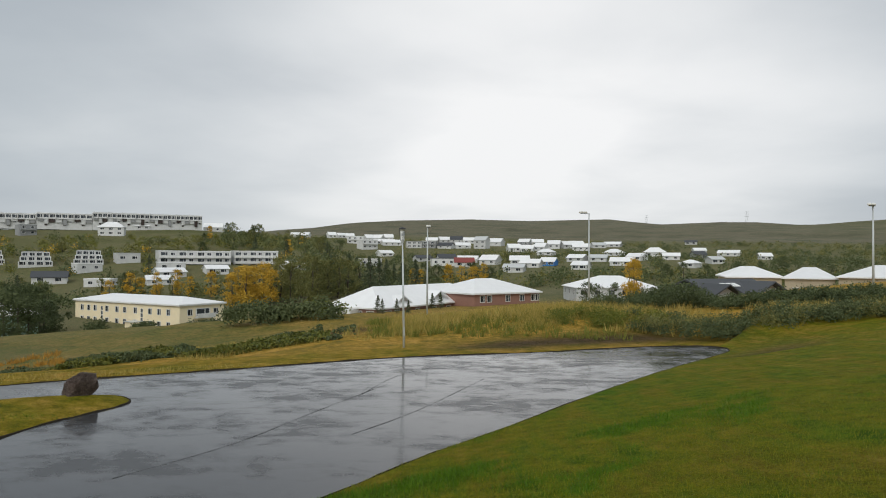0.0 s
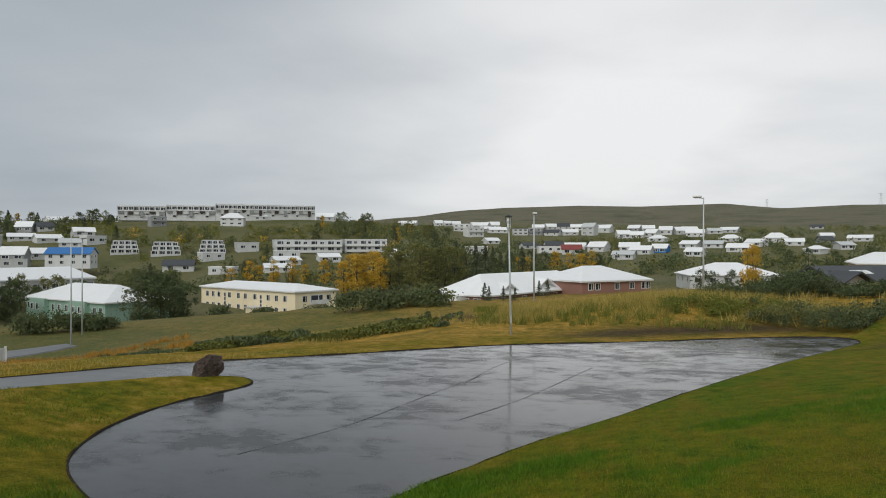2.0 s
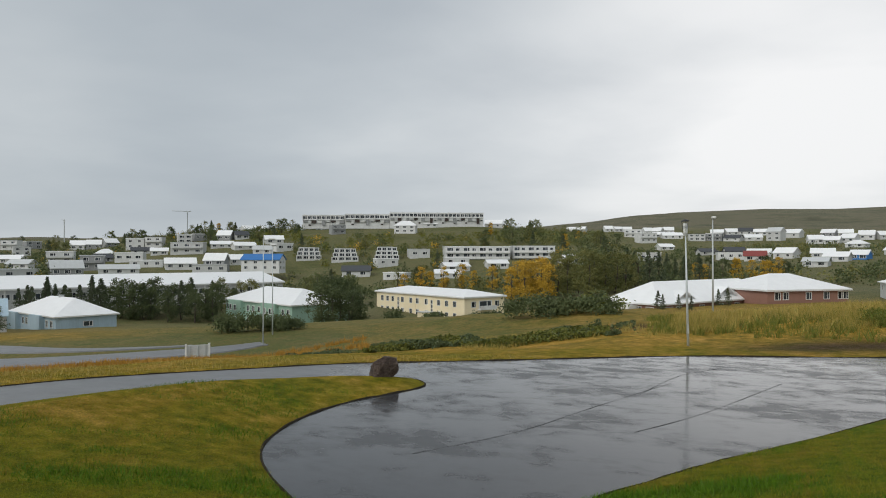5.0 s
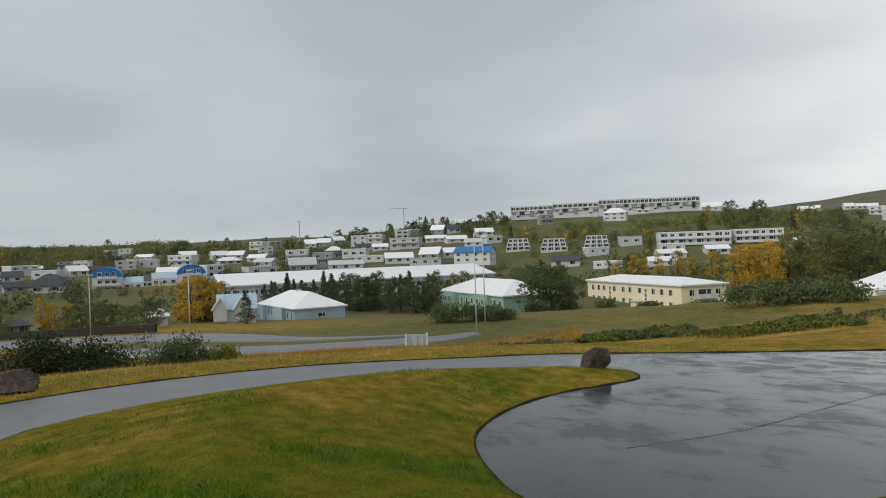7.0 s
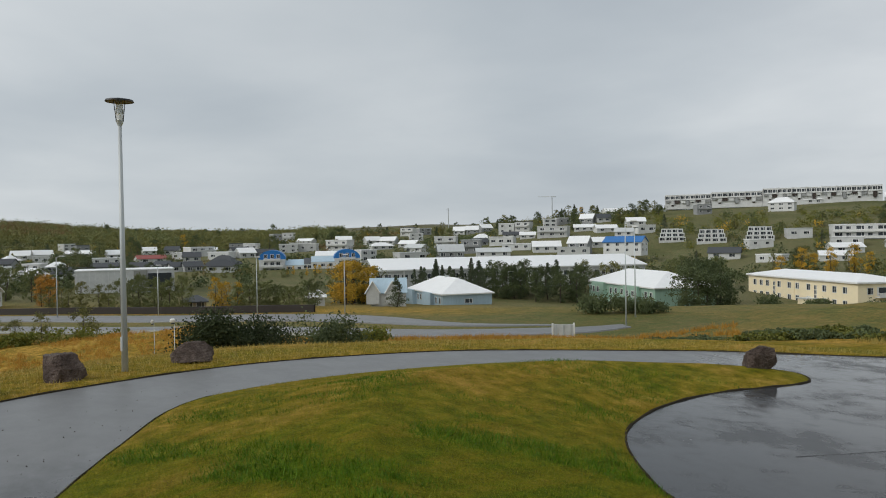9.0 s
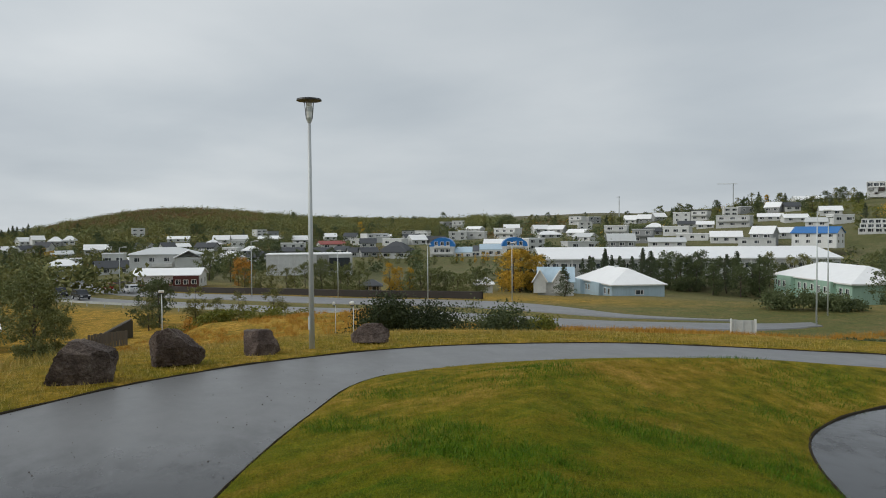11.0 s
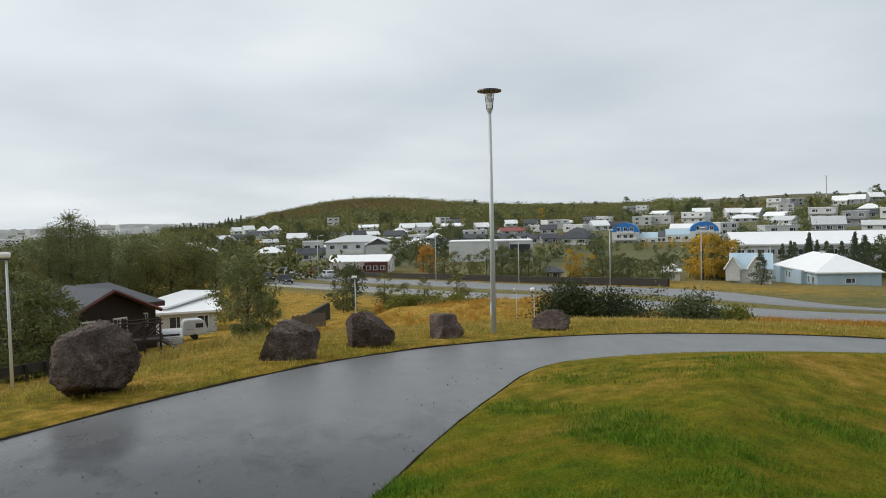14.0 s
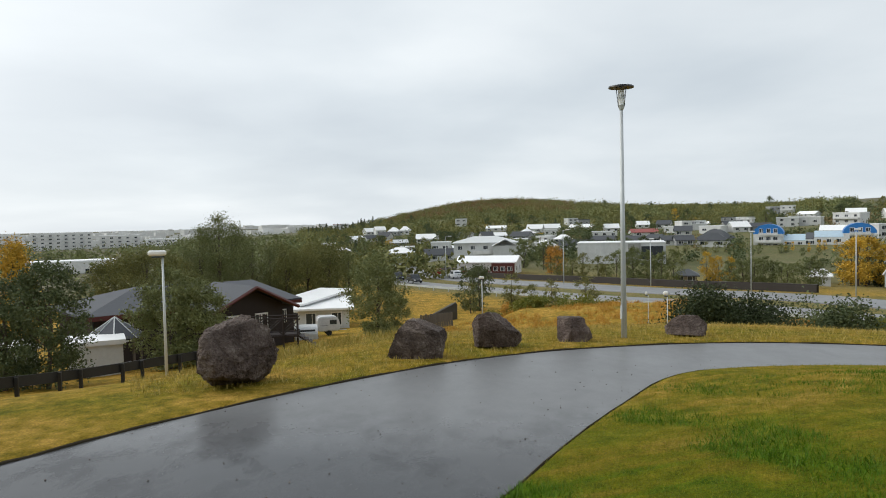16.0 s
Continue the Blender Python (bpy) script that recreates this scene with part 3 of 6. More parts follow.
boulder(-15.27, 1.65, 1.08, 0.9, 0.80, 84, 8, "blocky dark basalt boulder with a pale top",
        [(-1.0, -0.95), (-0.98, 0.75), (-0.1, 0.98), (0.4, 0.45), (0.9, -0.1), (1.0, -0.95)], 0.8)
boulder(-16.03, 3.51, 0.80, 0.7, 0.54, 78, 11, "small squarish dark basalt boulder on dry grass",
        [(-1.0, -0.95), (-1.0, 0.9), (0.55, 0.95), (1.0, -0.7), (0.7, -0.98)], 0.6)
boulder(-16.71, 6.32, 0.98, 0.7, 0.48, 69, 14, "low rounded grey basalt boulder on the verge",
        [(-1.0, -0.9), (-0.9, 0.3), (-0.45, 0.9), (0.6, 0.95), (1.0, 0.1), (0.95, -0.95)], 0.8)
boulder(-7.5, 14.87, 0.70, 0.6, 0.47, 27, 21, "reddish brown basalt boulder on the lawn's tip",
        [(-1.0, -0.9), (-0.85, 0.35), (0.0, 0.95), (0.85, 0.75), (1.0, -0.3), (0.7, -0.98)], 0.8)


# ---- buildings ----
def window_frame():
    """A unit window frame with a mullion, one plate with two openings: x across, z up, y out of the wall is negative."""
    xs, zs = (-0.5, -0.42, 0.10, 0.15, 0.42, 0.5), (0.0, 0.075, 0.925, 1.0)
    bm = bmesh.new()
    v = [[bm.verts.new((x, 0.02, z)) for z in zs] for x in xs]
    for i in range(5):
        for j in range(3):
            if not (j == 1 and i in (1, 3)):
                bm.faces.new([v[i][j], v[i + 1][j], v[i + 1][j + 1], v[i][j + 1]])
    r = bmesh.ops.extrude_face_region(bm, geom=list(bm.faces))
    for e in r["geom"]:
        if isinstance(e, bmesh.types.BMVert):
            e.co.y = -0.07
    bmesh.ops.recalc_face_normals(bm, faces=list(bm.faces))
    return mesh_of("window", bm, "frame")


WINDOW = window_frame()
PANE = mesh_of("pane", boxed(-0.43, -0.02, 0.06, 0.43, 0.01, 0.94), "glass")
BUILT = []                      # bearing, half width in degrees and distance of each house, so that woods leave them free


def add_window(parent, x, y, z, w, h, turn=0.0):
    ob = part("window", WINDOW, None, parent)
    ob.matrix_basis = pose(x, y, z, 0, 0, turn) @ Matrix.Diagonal((w, 1, h, 1))
    part("pane", PANE, None, ob)
    return ob


def roof_mesh(kind, w, dep, h, over=0.5, thick=0.18):
    """Roof over a plan w x dep, its eaves at z = 0, ridge along x."""
    bm = bmesh.new()
    x, y = w / 2 + over, dep / 2 + over
    if kind == "flat":
        box(bm, -x, -y, 0, x, y, max(h, 0.25))
        return bm
    low = -over * h / (dep / 2)
    inset = {"hip": min(y, x * 0.75), "gable": 0.0, "shed": 0.0}[kind]
    for dz in (0, thick):
        z0, z1 = dz + (low if kind != "shed" else 0), dz + h
        if kind == "shed":
            pts = [(-x, -y, z0), (x, -y, z0), (x, y, z1), (-x, y, z1)]
            faces = [(0, 1, 2, 3)]
        else:
            pts = [(-x, -y, z0), (x, -y, z0), (x, y, z0), (-x, y, z0), (-x + inset, 0, z1), (x - inset, 0, z1)]
            faces = [(0, 1, 5, 4), (2, 3, 4, 5), (1, 2, 5), (3, 0, 4)] if inset else [(0, 1, 5, 4), (2, 3, 4, 5)]
        vs = [bm.verts.new(p) for p in pts]
        for f in faces:
            bm.faces.new([vs[i] for i in f])
    bm.verts.ensure_lookup_table()
    n = len(bm.verts) // 2
    edges = [e for e in bm.edges if e.is_boundary]
    bm.verts.index_update()
    for e in edges:
        a, b = e.verts[0].index, e.verts[1].index
        if a < n and b < n:
            bm.faces.new([bm.verts[i] for i in (a, b, b + n, a + n)])
    bmesh.ops.recalc_face_normals(bm, faces=list(bm.faces))
    return bm


def wall_mesh(kind, w, dep, h, rise):
    """Walls from below ground up to the eaves, gable ends under a pitched roof."""
    bm = bmesh.new()
    box(bm, -w / 2, -dep / 2, -1.2, w / 2, dep / 2, h)
    if kind in ("gable", "shed"):
        top = [(-dep / 2, 0), (dep / 2, 0), (0 if kind == "gable" else dep / 2 - 0.01, rise)]
        for s in (-1, 1):
            a = [bm.verts.new((s * w / 2, y, h + z)) for y, z in top]
            b = [bm.verts.new((s * (w / 2 - 0.25), y, h + z)) for y, z in top]
            bm.faces.new(a), bm.faces.new(b)
            for i in range(3):
                bm.faces.new([a[i], a[(i + 1) % 3], b[(i + 1) % 3], b[i]])
        if kind == "shed":
            box(bm, -w / 2 + 0.25, dep / 2 - 0.25, h, w / 2 - 0.25, dep / 2, h + rise)
    bmesh.ops.recalc_face_normals(bm, faces=list(bm.faces))
    return bm


def house(name, x, y, w, dep, h, turn, roof="gable", rise=1.5, wall="white", cover="roof_white", storeys=1, gap=3.2, size=(1.5, 1.2), z=None,
          label="", category="house", group="", faces="flr", balcony=False):
    """A house whose front (its -y side) faces the way that turn gives."""
    z = height(x, y) if z is None else z
    top = thing(name, x, y, z, turn, label, category, group)
    d = math.hypot(x, y)
    BUILT.append((math.degrees(math.atan2(-x, y)), math.degrees(w / 2 / d), d))
    body = part("wall", wall_mesh(roof, w, dep, h, rise), wall, top)
    r = part("roof", roof_mesh(roof, w, dep, rise, 0.15 if roof == "flat" else 0.45), cover, top)
    r.location = (0, 0, h + (0.0 if roof == "flat" else 0.02))
    step = h / storeys
    for level in range(storeys):
        low = level * step + step * 0.5 - size[1] * 0.42
        if "f" in faces:
            n = max(2, int(w / gap))
            for i in range(n):
                add_window(top, -w / 2 + (i + 0.5) * w / n, -dep / 2, low, size[0], size[1])
        for side, ang in (("l", -90), ("r", 90)):
            if side in faces:
                n = max(1, int(dep / (gap * 1.3)))
                for i in range(n):
                    add_window(top, -w / 2 if side == "l" else w / 2, -dep / 2 + (i + 0.5) * dep / n, low, size[0] * 0.9, size[1], ang)
        if balcony and level:
            b = part("balcony", boxed(-w * 0.46, -dep / 2 - 1.1, level * step - 0.1, w * 0.46, -dep / 2 - 0.003, level * step + 0.75), wall, top)
    return top


# ---- the larger buildings ----
def between(left, right, dep):
    """Plan centre, width and turn of a block whose front runs from left to right (bearing, distance)."""
    (lx, ly), (rx, ry) = at(*left), at(*right)
    turn = math.atan2(ry - ly, rx - lx)
    return (lx + rx) / 2 - math.sin(turn) * dep / 2, (ly + ry) / 2 + math.cos(turn) * dep / 2, math.hypot(rx - lx, ry - ly), math.degrees(turn)


def block(name, left, right, dep, h, z, roof, rise, wall, cover, storeys=1, label="", category="house", **more):
    x, y, w, turn = between(left, right, dep)
    return house(name, x, y, w, dep, h, turn, roof, rise, wall, cover, storeys, z=z, label=label, category=category, **more), w


def piece(parent, name, mat, *corners, label="", bevel=0.0):
    return part(name, boxed(*corners, bevel=bevel), mat, parent, label)


def gutter(parent, w, dep, h, mat="frame"):
    for s in (-1, 1):
        piece(parent, "fascia", mat, -w / 2 - 0.5, s * (dep / 2 + 0.46) - 0.03, h - 0.28, w / 2 + 0.5, s * (dep / 2 + 0.46) + 0.03, h - 0.02)
        piece(parent, "fascia", mat, s * (w / 2 + 0.46) - 0.03, -dep / 2 - 0.42, h - 0.28, s * (w / 2 + 0.46) + 0.03, dep / 2 + 0.42, h - 0.02)


def cream_house():
    top, w = block("apartment_house", (27.1, 205), (20.15, 172), 12.6, 6.5, -14.2, "hip", 1.3, "cream", "roof_white", label="cream rendered two-storey apartment house with a sky-whitened roof", faces="")
    gutter(top, w, 12.6, 6.5)
    for z in (1.0, 3.9):
        for f in (0.075, 0.144, 0.21, 0.33, 0.43, 0.505, 0.606, 0.741, 0.823, 0.905):
            add_window(top, (f - 0.5) * w, -6.3, z, 1.35, 1.5)
        for k in (-3.5, 3.9):
            add_window(top, w / 2, k, z, 1.4, 1.5, 90)
    for f in (0.28, 0.666):
        for z in (0.9, 2.0, 3.1, 4.2):
            add_window(top, (f - 0.5) * w, -6.3, z, 0.9, 1.0)
    add_window(top, w / 2, 0.2, 3.6, 4.2, 1.9, 90)
    piece(top, "balcony", "frame", w / 2 + 0.003, -2.4, 3.3, w / 2 + 1.3, 2.8, 3.45)
    piece(top, "railing", "frame", w / 2 + 1.22, -2.4, 3.45, w / 2 + 1.3, 2.8, 4.35)
    piece(top, "porch", "cream", 0.1 * w, -8.9, -1, 0.1 * w + 3.6, -6.303, 2.1)
    piece(top, "porch_roof", "roof_pale", 0.1 * w - 0.2, -9.2, 2.1, 0.1 * w + 3.8, -6.303, 2.32)
    piece(top, "downpipe", "cream", -0.02 * w - 0.06, -6.42, 0, -0.02 * w + 0.06, -6.303, 6.3)


def mint_house():
    top, w = block("apartment_house", (38.62, 195), (33.7, 165), 15, 6.5, -15.3, "hip", 3.0, "mint", "roof_white", label="mint green two-storey house with a pale hipped roof", faces="")
    gutter(top, w, 15, 6.5)
    for f in (0.11, 0.62):
        bay = piece(top, "bay", "mint", (f - 0.5) * w, -8.6, -1, (f + 0.2 - 0.5) * w, -7.503, 6.46)
    for z in (0.9, 3.9):
        for f in (0.04, 0.37, 0.45, 0.54, 0.88, 0.95):
            add_window(top, (f - 0.5) * w, -7.5, z, 1.3, 1.5)
        for f in (0.15, 0.22, 0.68, 0.76):
            add_window(top, (f - 0.5) * w, -8.6, z, 1.3, 1.5)


def pale_blue_house():
    top, w = block("house", (52.83, 177), (50.14, 155), 11.6, 3.5, -12.7, "hip", 2.9, "sky_blue", "roof_white", label="pale blue clad house with a white hipped roof", faces="")
    gutter(top, w, 11.6, 3.5)
    for f in (0.02, 0.55):
        piece(top, "bay", "sky_blue", (f - 0.5) * w, -6.8, -2.5, (f + 0.22 - 0.5) * w, -5.803, 3.46)
    for z in (-1.3, 1.2):
        for f in (0.3, 0.38, 0.47, 0.82, 0.92):
            add_window(top, (f - 0.5) * w, -5.8, z, 1.1, 1.4)
    add_window(top, w / 2, 0.2, 1.3, 1.9, 1.0, 90)
    piece(top, "chimney", "roof_pale", -1.0, -0.4, 5.6, -0.5, 0.4, 6.9)


def long_hall():
    top, w = block("school_hall", (55.5, 201), (34.4, 226), 30, 4.9, -10.7, "gable", 2.7, "pale", "roof_white", label="long low hall with a bright white sheet roof", category="building", faces="")
    n = 34
    for i in range(n):
        if i % 9 != 8:
            add_window(top, -w / 2 + (i + 0.5) * w / n, -15.0, 2.2, w / n * 0.8, 1.5)
    for i in range(5):
        piece(top, "column", "frame", -w / 2 + (i + 0.5) * w / 5 - 0.2, -15.3, -1, -w / 2 + (i + 0.5) * w / 5 + 0.2, -15.003, 4.85)
    piece(top, "fascia", "frame", -w / 2 - 0.5, -15.55, 4.55, w / 2 + 0.5, -15.48, 4.85)
    piece(top, "roof_joint", "roof_pale", -w * 0.17, -15.4, 4.95, -w * 0.17 + 0.25, -15.0, 5.2)


def barrel_house():
    """Two blue barrel-vaulted gables with a lower row between."""
    x, y, w, turn = between((64.42, 290), (56.68, 290), 11)
    top = thing("apartment_house", x, y, -8.9, turn, "white apartment house with two blue barrel-vaulted gables", "house")
    BUILT.append((60.5, 4.4, 290))
    bw = 9.9
    for s in (-1, 1):
        cx = s * (w / 2 - bw / 2)
        piece(top, "wall", "white", cx - bw / 2, -5.5, -2, cx + bw / 2, 5.5, 4.6)
        bm = bmesh.new()
        ring = [(cx - math.cos(a) * (bw / 2 + 0.25), 4.6 + math.sin(a) * 3.6) for a in np.linspace(0, math.pi, 15)]
        for y0, y1 in ((-5.3, 5.7),):
            a = [bm.verts.new((p, y0, q)) for p, q in ring]
            b = [bm.verts.new((p, y1, q)) for p, q in ring]
            bm.faces.new(a), bm.faces.new(b[::-1])
            for i in range(len(ring)):
                j = (i + 1) % len(ring)
                bm.faces.new([a[i], b[i], b[j], a[j]])
        bmesh.ops.recalc_face_normals(bm, faces=list(bm.faces))
        part("vault", bm, "blue", top, "blue barrel-vaulted gable")
        for dx in (-2.4, 0.1, 2.4):
            add_window(top, cx + dx, -5.3, 5.0, 1.4, 1.6)
            add_window(top, cx + dx, -5.5, 2.2, 1.7, 1.4)
            add_window(top, cx + dx, -5.5, -0.4, 1.7, 1.4)
        piece(top, "balcony", "frame", cx - 4.2, -6.8, 1.5, cx + 4.2, -5.503, 2.4)
        piece(top, "balcony", "frame", cx - 3.2, -6.6, 4.1, cx + 3.2, -5.503, 4.9)
    mid = w - 2 * bw
    for i, (f0, f1, h) in enumerate(((0.0, 0.38, 3.9), (0.38, 0.52, 4.4), (0.52, 1.0, 5.0))):
        x0, x1 = -mid / 2 + f0 * mid, -mid / 2 + f1 * mid
        piece(top, "wall", "pale" if i == 1 else "white", x0 + 0.003, -4.5, -2, x1 - 0.003, 4.5, h - 1.8)
        r = part("roof", roof_mesh("shed", x1 - x0 - 0.1, 9, 2.0, 0.0), "roof_dark" if i == 1 else "sky_blue", top)
        r.location = ((x0 + x1) / 2, 0, h - 1.8)
        for k in range(max(2, int((x1 - x0) / 2.6))):
            for z in (-0.6, h - 3.6):
                add_window(top, x0 + (k + 0.5) * (x1 - x0) / max(2, int((x1 - x0) / 2.6)), -4.5, z, 1.6, 1.3)


def brick_house():
    top, w = block("care_home", (5.1, 124), (-3.44, 158), 12, 2.9, -8.5, "hip", 3.2, "brick", "roof_white", label="long red brick building with a wide sky-whitened roof", category="building", faces="", )
    gutter(top, w, 12, 2.9)
    for f in (0.03, 0.07, 0.13, 0.3, 0.45, 0.58, 0.7, 0.79, 0.83, 0.87, 0.91, 0.95):
        add_window(top, (f - 0.5) * w, -6.0, 0.8, 1.5, 1.5)
    for k in (-4, -1.5, 1.5, 4):
        add_window(top, -w / 2, k, 0.6, 1.6, 1.7, -90)
    piece(top, "porch", "frame", -w / 2 - 2.4, -1.5, -0.5, -w / 2 - 0.003, 2.0, 2.5)
    r = part("dormer", roof_mesh("gable", 5, 6, 1.6, 0.2), "roof_white", top)
    r.matrix_basis = pose(0.02 * w, -3.0, 3.5, 0, 0, 90)
    for f in (-0.3, 0.3):
        r = part("dormer", roof_mesh("gable", 4.6, 5, 1.3, 0.2), "roof_white", top)
        r.matrix_basis = pose(f * w, -3.2, 3.3, 0, 0, 90)
    top, w = block("care_home_wing", (-2.4, 140), (-7.53, 152), 15, 2.55, -6.3, "hip", 2.5, "brick", "roof_white", label="red brick wing with white windows and a sky-whitened hipped roof", category="building", faces="")
    gutter(top, w, 15, 2.55)
    for f in (0.12, 0.22, 0.5, 0.72, 0.9, 0.96):
        add_window(top, (f - 0.5) * w, -7.5, 0.7, 1.3, 1.4)


def terrace_row(left, right, h, z, dep=10, n=None):
    top, w = block("terraced_block", left, right, dep, h, z, "flat", 0.35, "white", "roof_white", label="long white terraced apartment block along the ridge", category="building", group="blocks on the ridge", faces="")
    n = n or max(3, int(w / 8))
    for i in range(n):
        x0 = -w / 2 + i * w / n
        piece(top, "fin", "frame", x0 - 0.12, -dep / 2 - 1.2, h - 3.2, x0 + 0.12, -dep / 2 - 0.003, h - 0.05)
        piece(top, "chimney", "roof_pale", x0 + 0.5, -0.5, h + 0.35, x0 + 1.3, 0.5, h + 1.0)
        for k in range(3):
            xx = x0 + (k + 0.5) * w / n / 3
            add_window(top, xx, -dep / 2, h - 2.7, w / n / 3 * 0.95, 2.2)
            if (i + k) % 4:
                add_window(top, xx, -dep / 2, h - 5.7, 1.6, 1.6)
        piece(top, "entry", "door", x0 + w / n * 0.42, -dep / 2 - 0.25, h - 7.6, x0 + w / n * 0.58, -dep / 2 - 0.003, h - 3.4)
        # the grey and door-dark panels paint the shaded voids between the white units
        for k, (f0, f1) in enumerate(((0.04, 0.36), (0.4, 0.62), (0.66, 0.97))):
            drop = (4.9, 6.6, 5.7, 7.4)[(i * 2 + k) % 4]
            piece(top, "lower_wall", ("grey", "white", "door", "pale")[(i + k * 3) % 4], x0 + f0 * w / n, -dep / 2 - 0.9, h - drop, x0 + f1 * w / n, -dep / 2 - 0.26, h - 3.6)
        piece(top, "balcony", "frame", x0 + 0.3, -dep / 2 - 1.2, h - 3.5, x0 + w / n - 0.3, -dep / 2 - 0.003, h - 3.25)


def apartment_row(left, right, z, h=8.2):
    top, w = block("apartment_row", left, right, 11, h, z, "flat", 0.35, "white", "roof_white", label="white three-storey apartment row with continuous balconies", category="building", group="apartment rows on the hillside", faces="")
    n = max(3, int(w / 7.5))
    for level in range(3):
        for i in range(n):
            x0 = -w / 2 + i * w / n
            add_window(top, x0 + w / n * 0.3, -5.5, level * h / 3 + 0.8, w / n * 0.42, 1.6)
            add_window(top, x0 + w / n * 0.76, -5.5, level * h / 3 + 0.9, w / n * 0.25, 1.3)
        piece(top, "balcony", "frame", -w / 2 + 0.4, -6.9, level * h / 3 - 0.2, w / 2 - 0.4, -5.503, level * h / 3 + 0.75)


def stepped_house(bearing, d, w, z, label):
    top = thing("terraced_house", *at(bearing, d), z, bearing, label, "house", "stepped houses on the hillside")
    BUILT.append((bearing, 1.1, d))
    top.location.z = height(*at(bearing, d))
    for k in range(3):
        ww = w * (1 - 0.09 * k)
        piece(top, "storey", "white" if k % 2 else "pale", -ww / 2, -5 + k * 1.3, k * 1.9 - (2 if k == 0 else 0), ww / 2, 5, k * 1.9 + 1.86)
        piece(top, "parapet", "pale", -ww * 0.46, -5.15 + k * 1.3, k * 1.9 + 1.5, ww * 0.3, -5.003 + k * 1.3, k * 1.9 + 2.0)
        for i in range(4):
            add_window(top, -ww / 2 + (i + 0.5) * ww / 4, -5 + k * 1.3, k * 1.9 + 0.15, ww / 4 * 0.85, 1.4)


cream_house()
mint_house()
pale_blue_house()
long_hall()
barrel_house()
brick_house()
terrace_row((32.87, 522), (29.62, 519), 8.3, 22.0)
terrace_row((29.58, 516), (26.1, 516), 8.9, 22.0)
terrace_row((26.06, 512), (18.62, 520), 10.0, 22.0)
apartment_row((21.66, 340), (16.5, 345), -2.2)
apartment_row((16.3, 348), (12.99, 352), -1.9)
stepped_house(32.4, 358, 12, 0.4, "white stepped terrace house with glazed balconies")
stepped_house(29.6, 348, 12.6, -0.6, "white stepped terrace house with glazed balconies")
stepped_house(26.3, 346, 11.5, 0.2, "white stepped terrace house with glazed balconies")
block("white_hall", (-10.43, 170), (-16.66, 175), 16, 2.4, -5.9, "hip", 2.5, "white", "roof_white", label="white single-storey hall with a sky-whitened hipped roof", category="building")
def dark_roof_house():
    x, y, w, turn = between((-20.3, 80), (-24.6, 86), 7)
    top = thing("house", x, y, -2.9, turn, "low grey house with two gables under a dark sheet roof", "house")
    piece(top, "wall", "grey", -w / 2, -3.5, -1, w / 2, 3.5, 2.2)
    r = part("roof", roof_mesh("gable", w, 7, 1.3, 0.4), "roof_dark", top)
    r.location = (0, 0, 2.22)
    for cx, wide, rise in ((-w * 0.42, 3.6, 1.0), (w * 0.28, 4.4, 1.25)):
        bm = bmesh.new()
        pts = [(cx - wide / 2, -1), (cx + wide / 2, -1), (cx + wide / 2, 2.1), (cx, 2.1 + rise), (cx - wide / 2, 2.1)]
        a, b = [bm.verts.new((p, -4.6, q)) for p, q in pts], [bm.verts.new((p, -1.0, q)) for p, q in pts]
        bm.faces.new(a), bm.faces.new(b[::-1])
        for i in range(5):
            bm.faces.new([a[i], b[i], b[(i + 1) % 5], a[(i + 1) % 5]])
        bmesh.ops.recalc_face_normals(bm, faces=list(bm.faces))
        part("gable", bm, "pale", top)
        r = part("gable_roof", roof_mesh("gable", 5.2, wide, rise, 0.35, 0.16), "roof_dark", top)
        r.matrix_basis = pose(cx, -2.6, 2.14, 0, 0, 90)
        for k in (-0.7, 0.25):
            add_window(top, cx + k, -4.6, 0.6, 0.8, 1.5)
    for k in range(3):
        ob = part("skylight", boxed(-0.3, -0.5, 0, 0.3, 0.5, 0.07), "lens", top, "pale skylight")
        ob.matrix_basis = pose(-w * 0.12 + k * 0.75, -1.9, 3.05, 19, 0, 0)


dark_roof_house()
block("low_hall", (-21.5, 120), (-25.1, 121), 16, 4.2, -3.9, "hip", 1.5, "beige", "roof_white", label="low hall with a pale hipped roof behind the crest", category="building", group="low halls behind the crest")
block("low_hall", (-25.3, 121), (-28.5, 121), 16, 4.1, -3.9, "hip", 1.5, "beige", "roof_white", label="low hall with a pale hipped roof behind the crest", category="building", group="low halls behind the crest")
block("low_hall", (-28.7, 118), (-34.5, 118), 18, 4.4, -3.9, "hip", 1.6, "beige", "roof_white", label="low hall with a pale hipped roof behind the crest", category="building", group="low halls behind the crest")


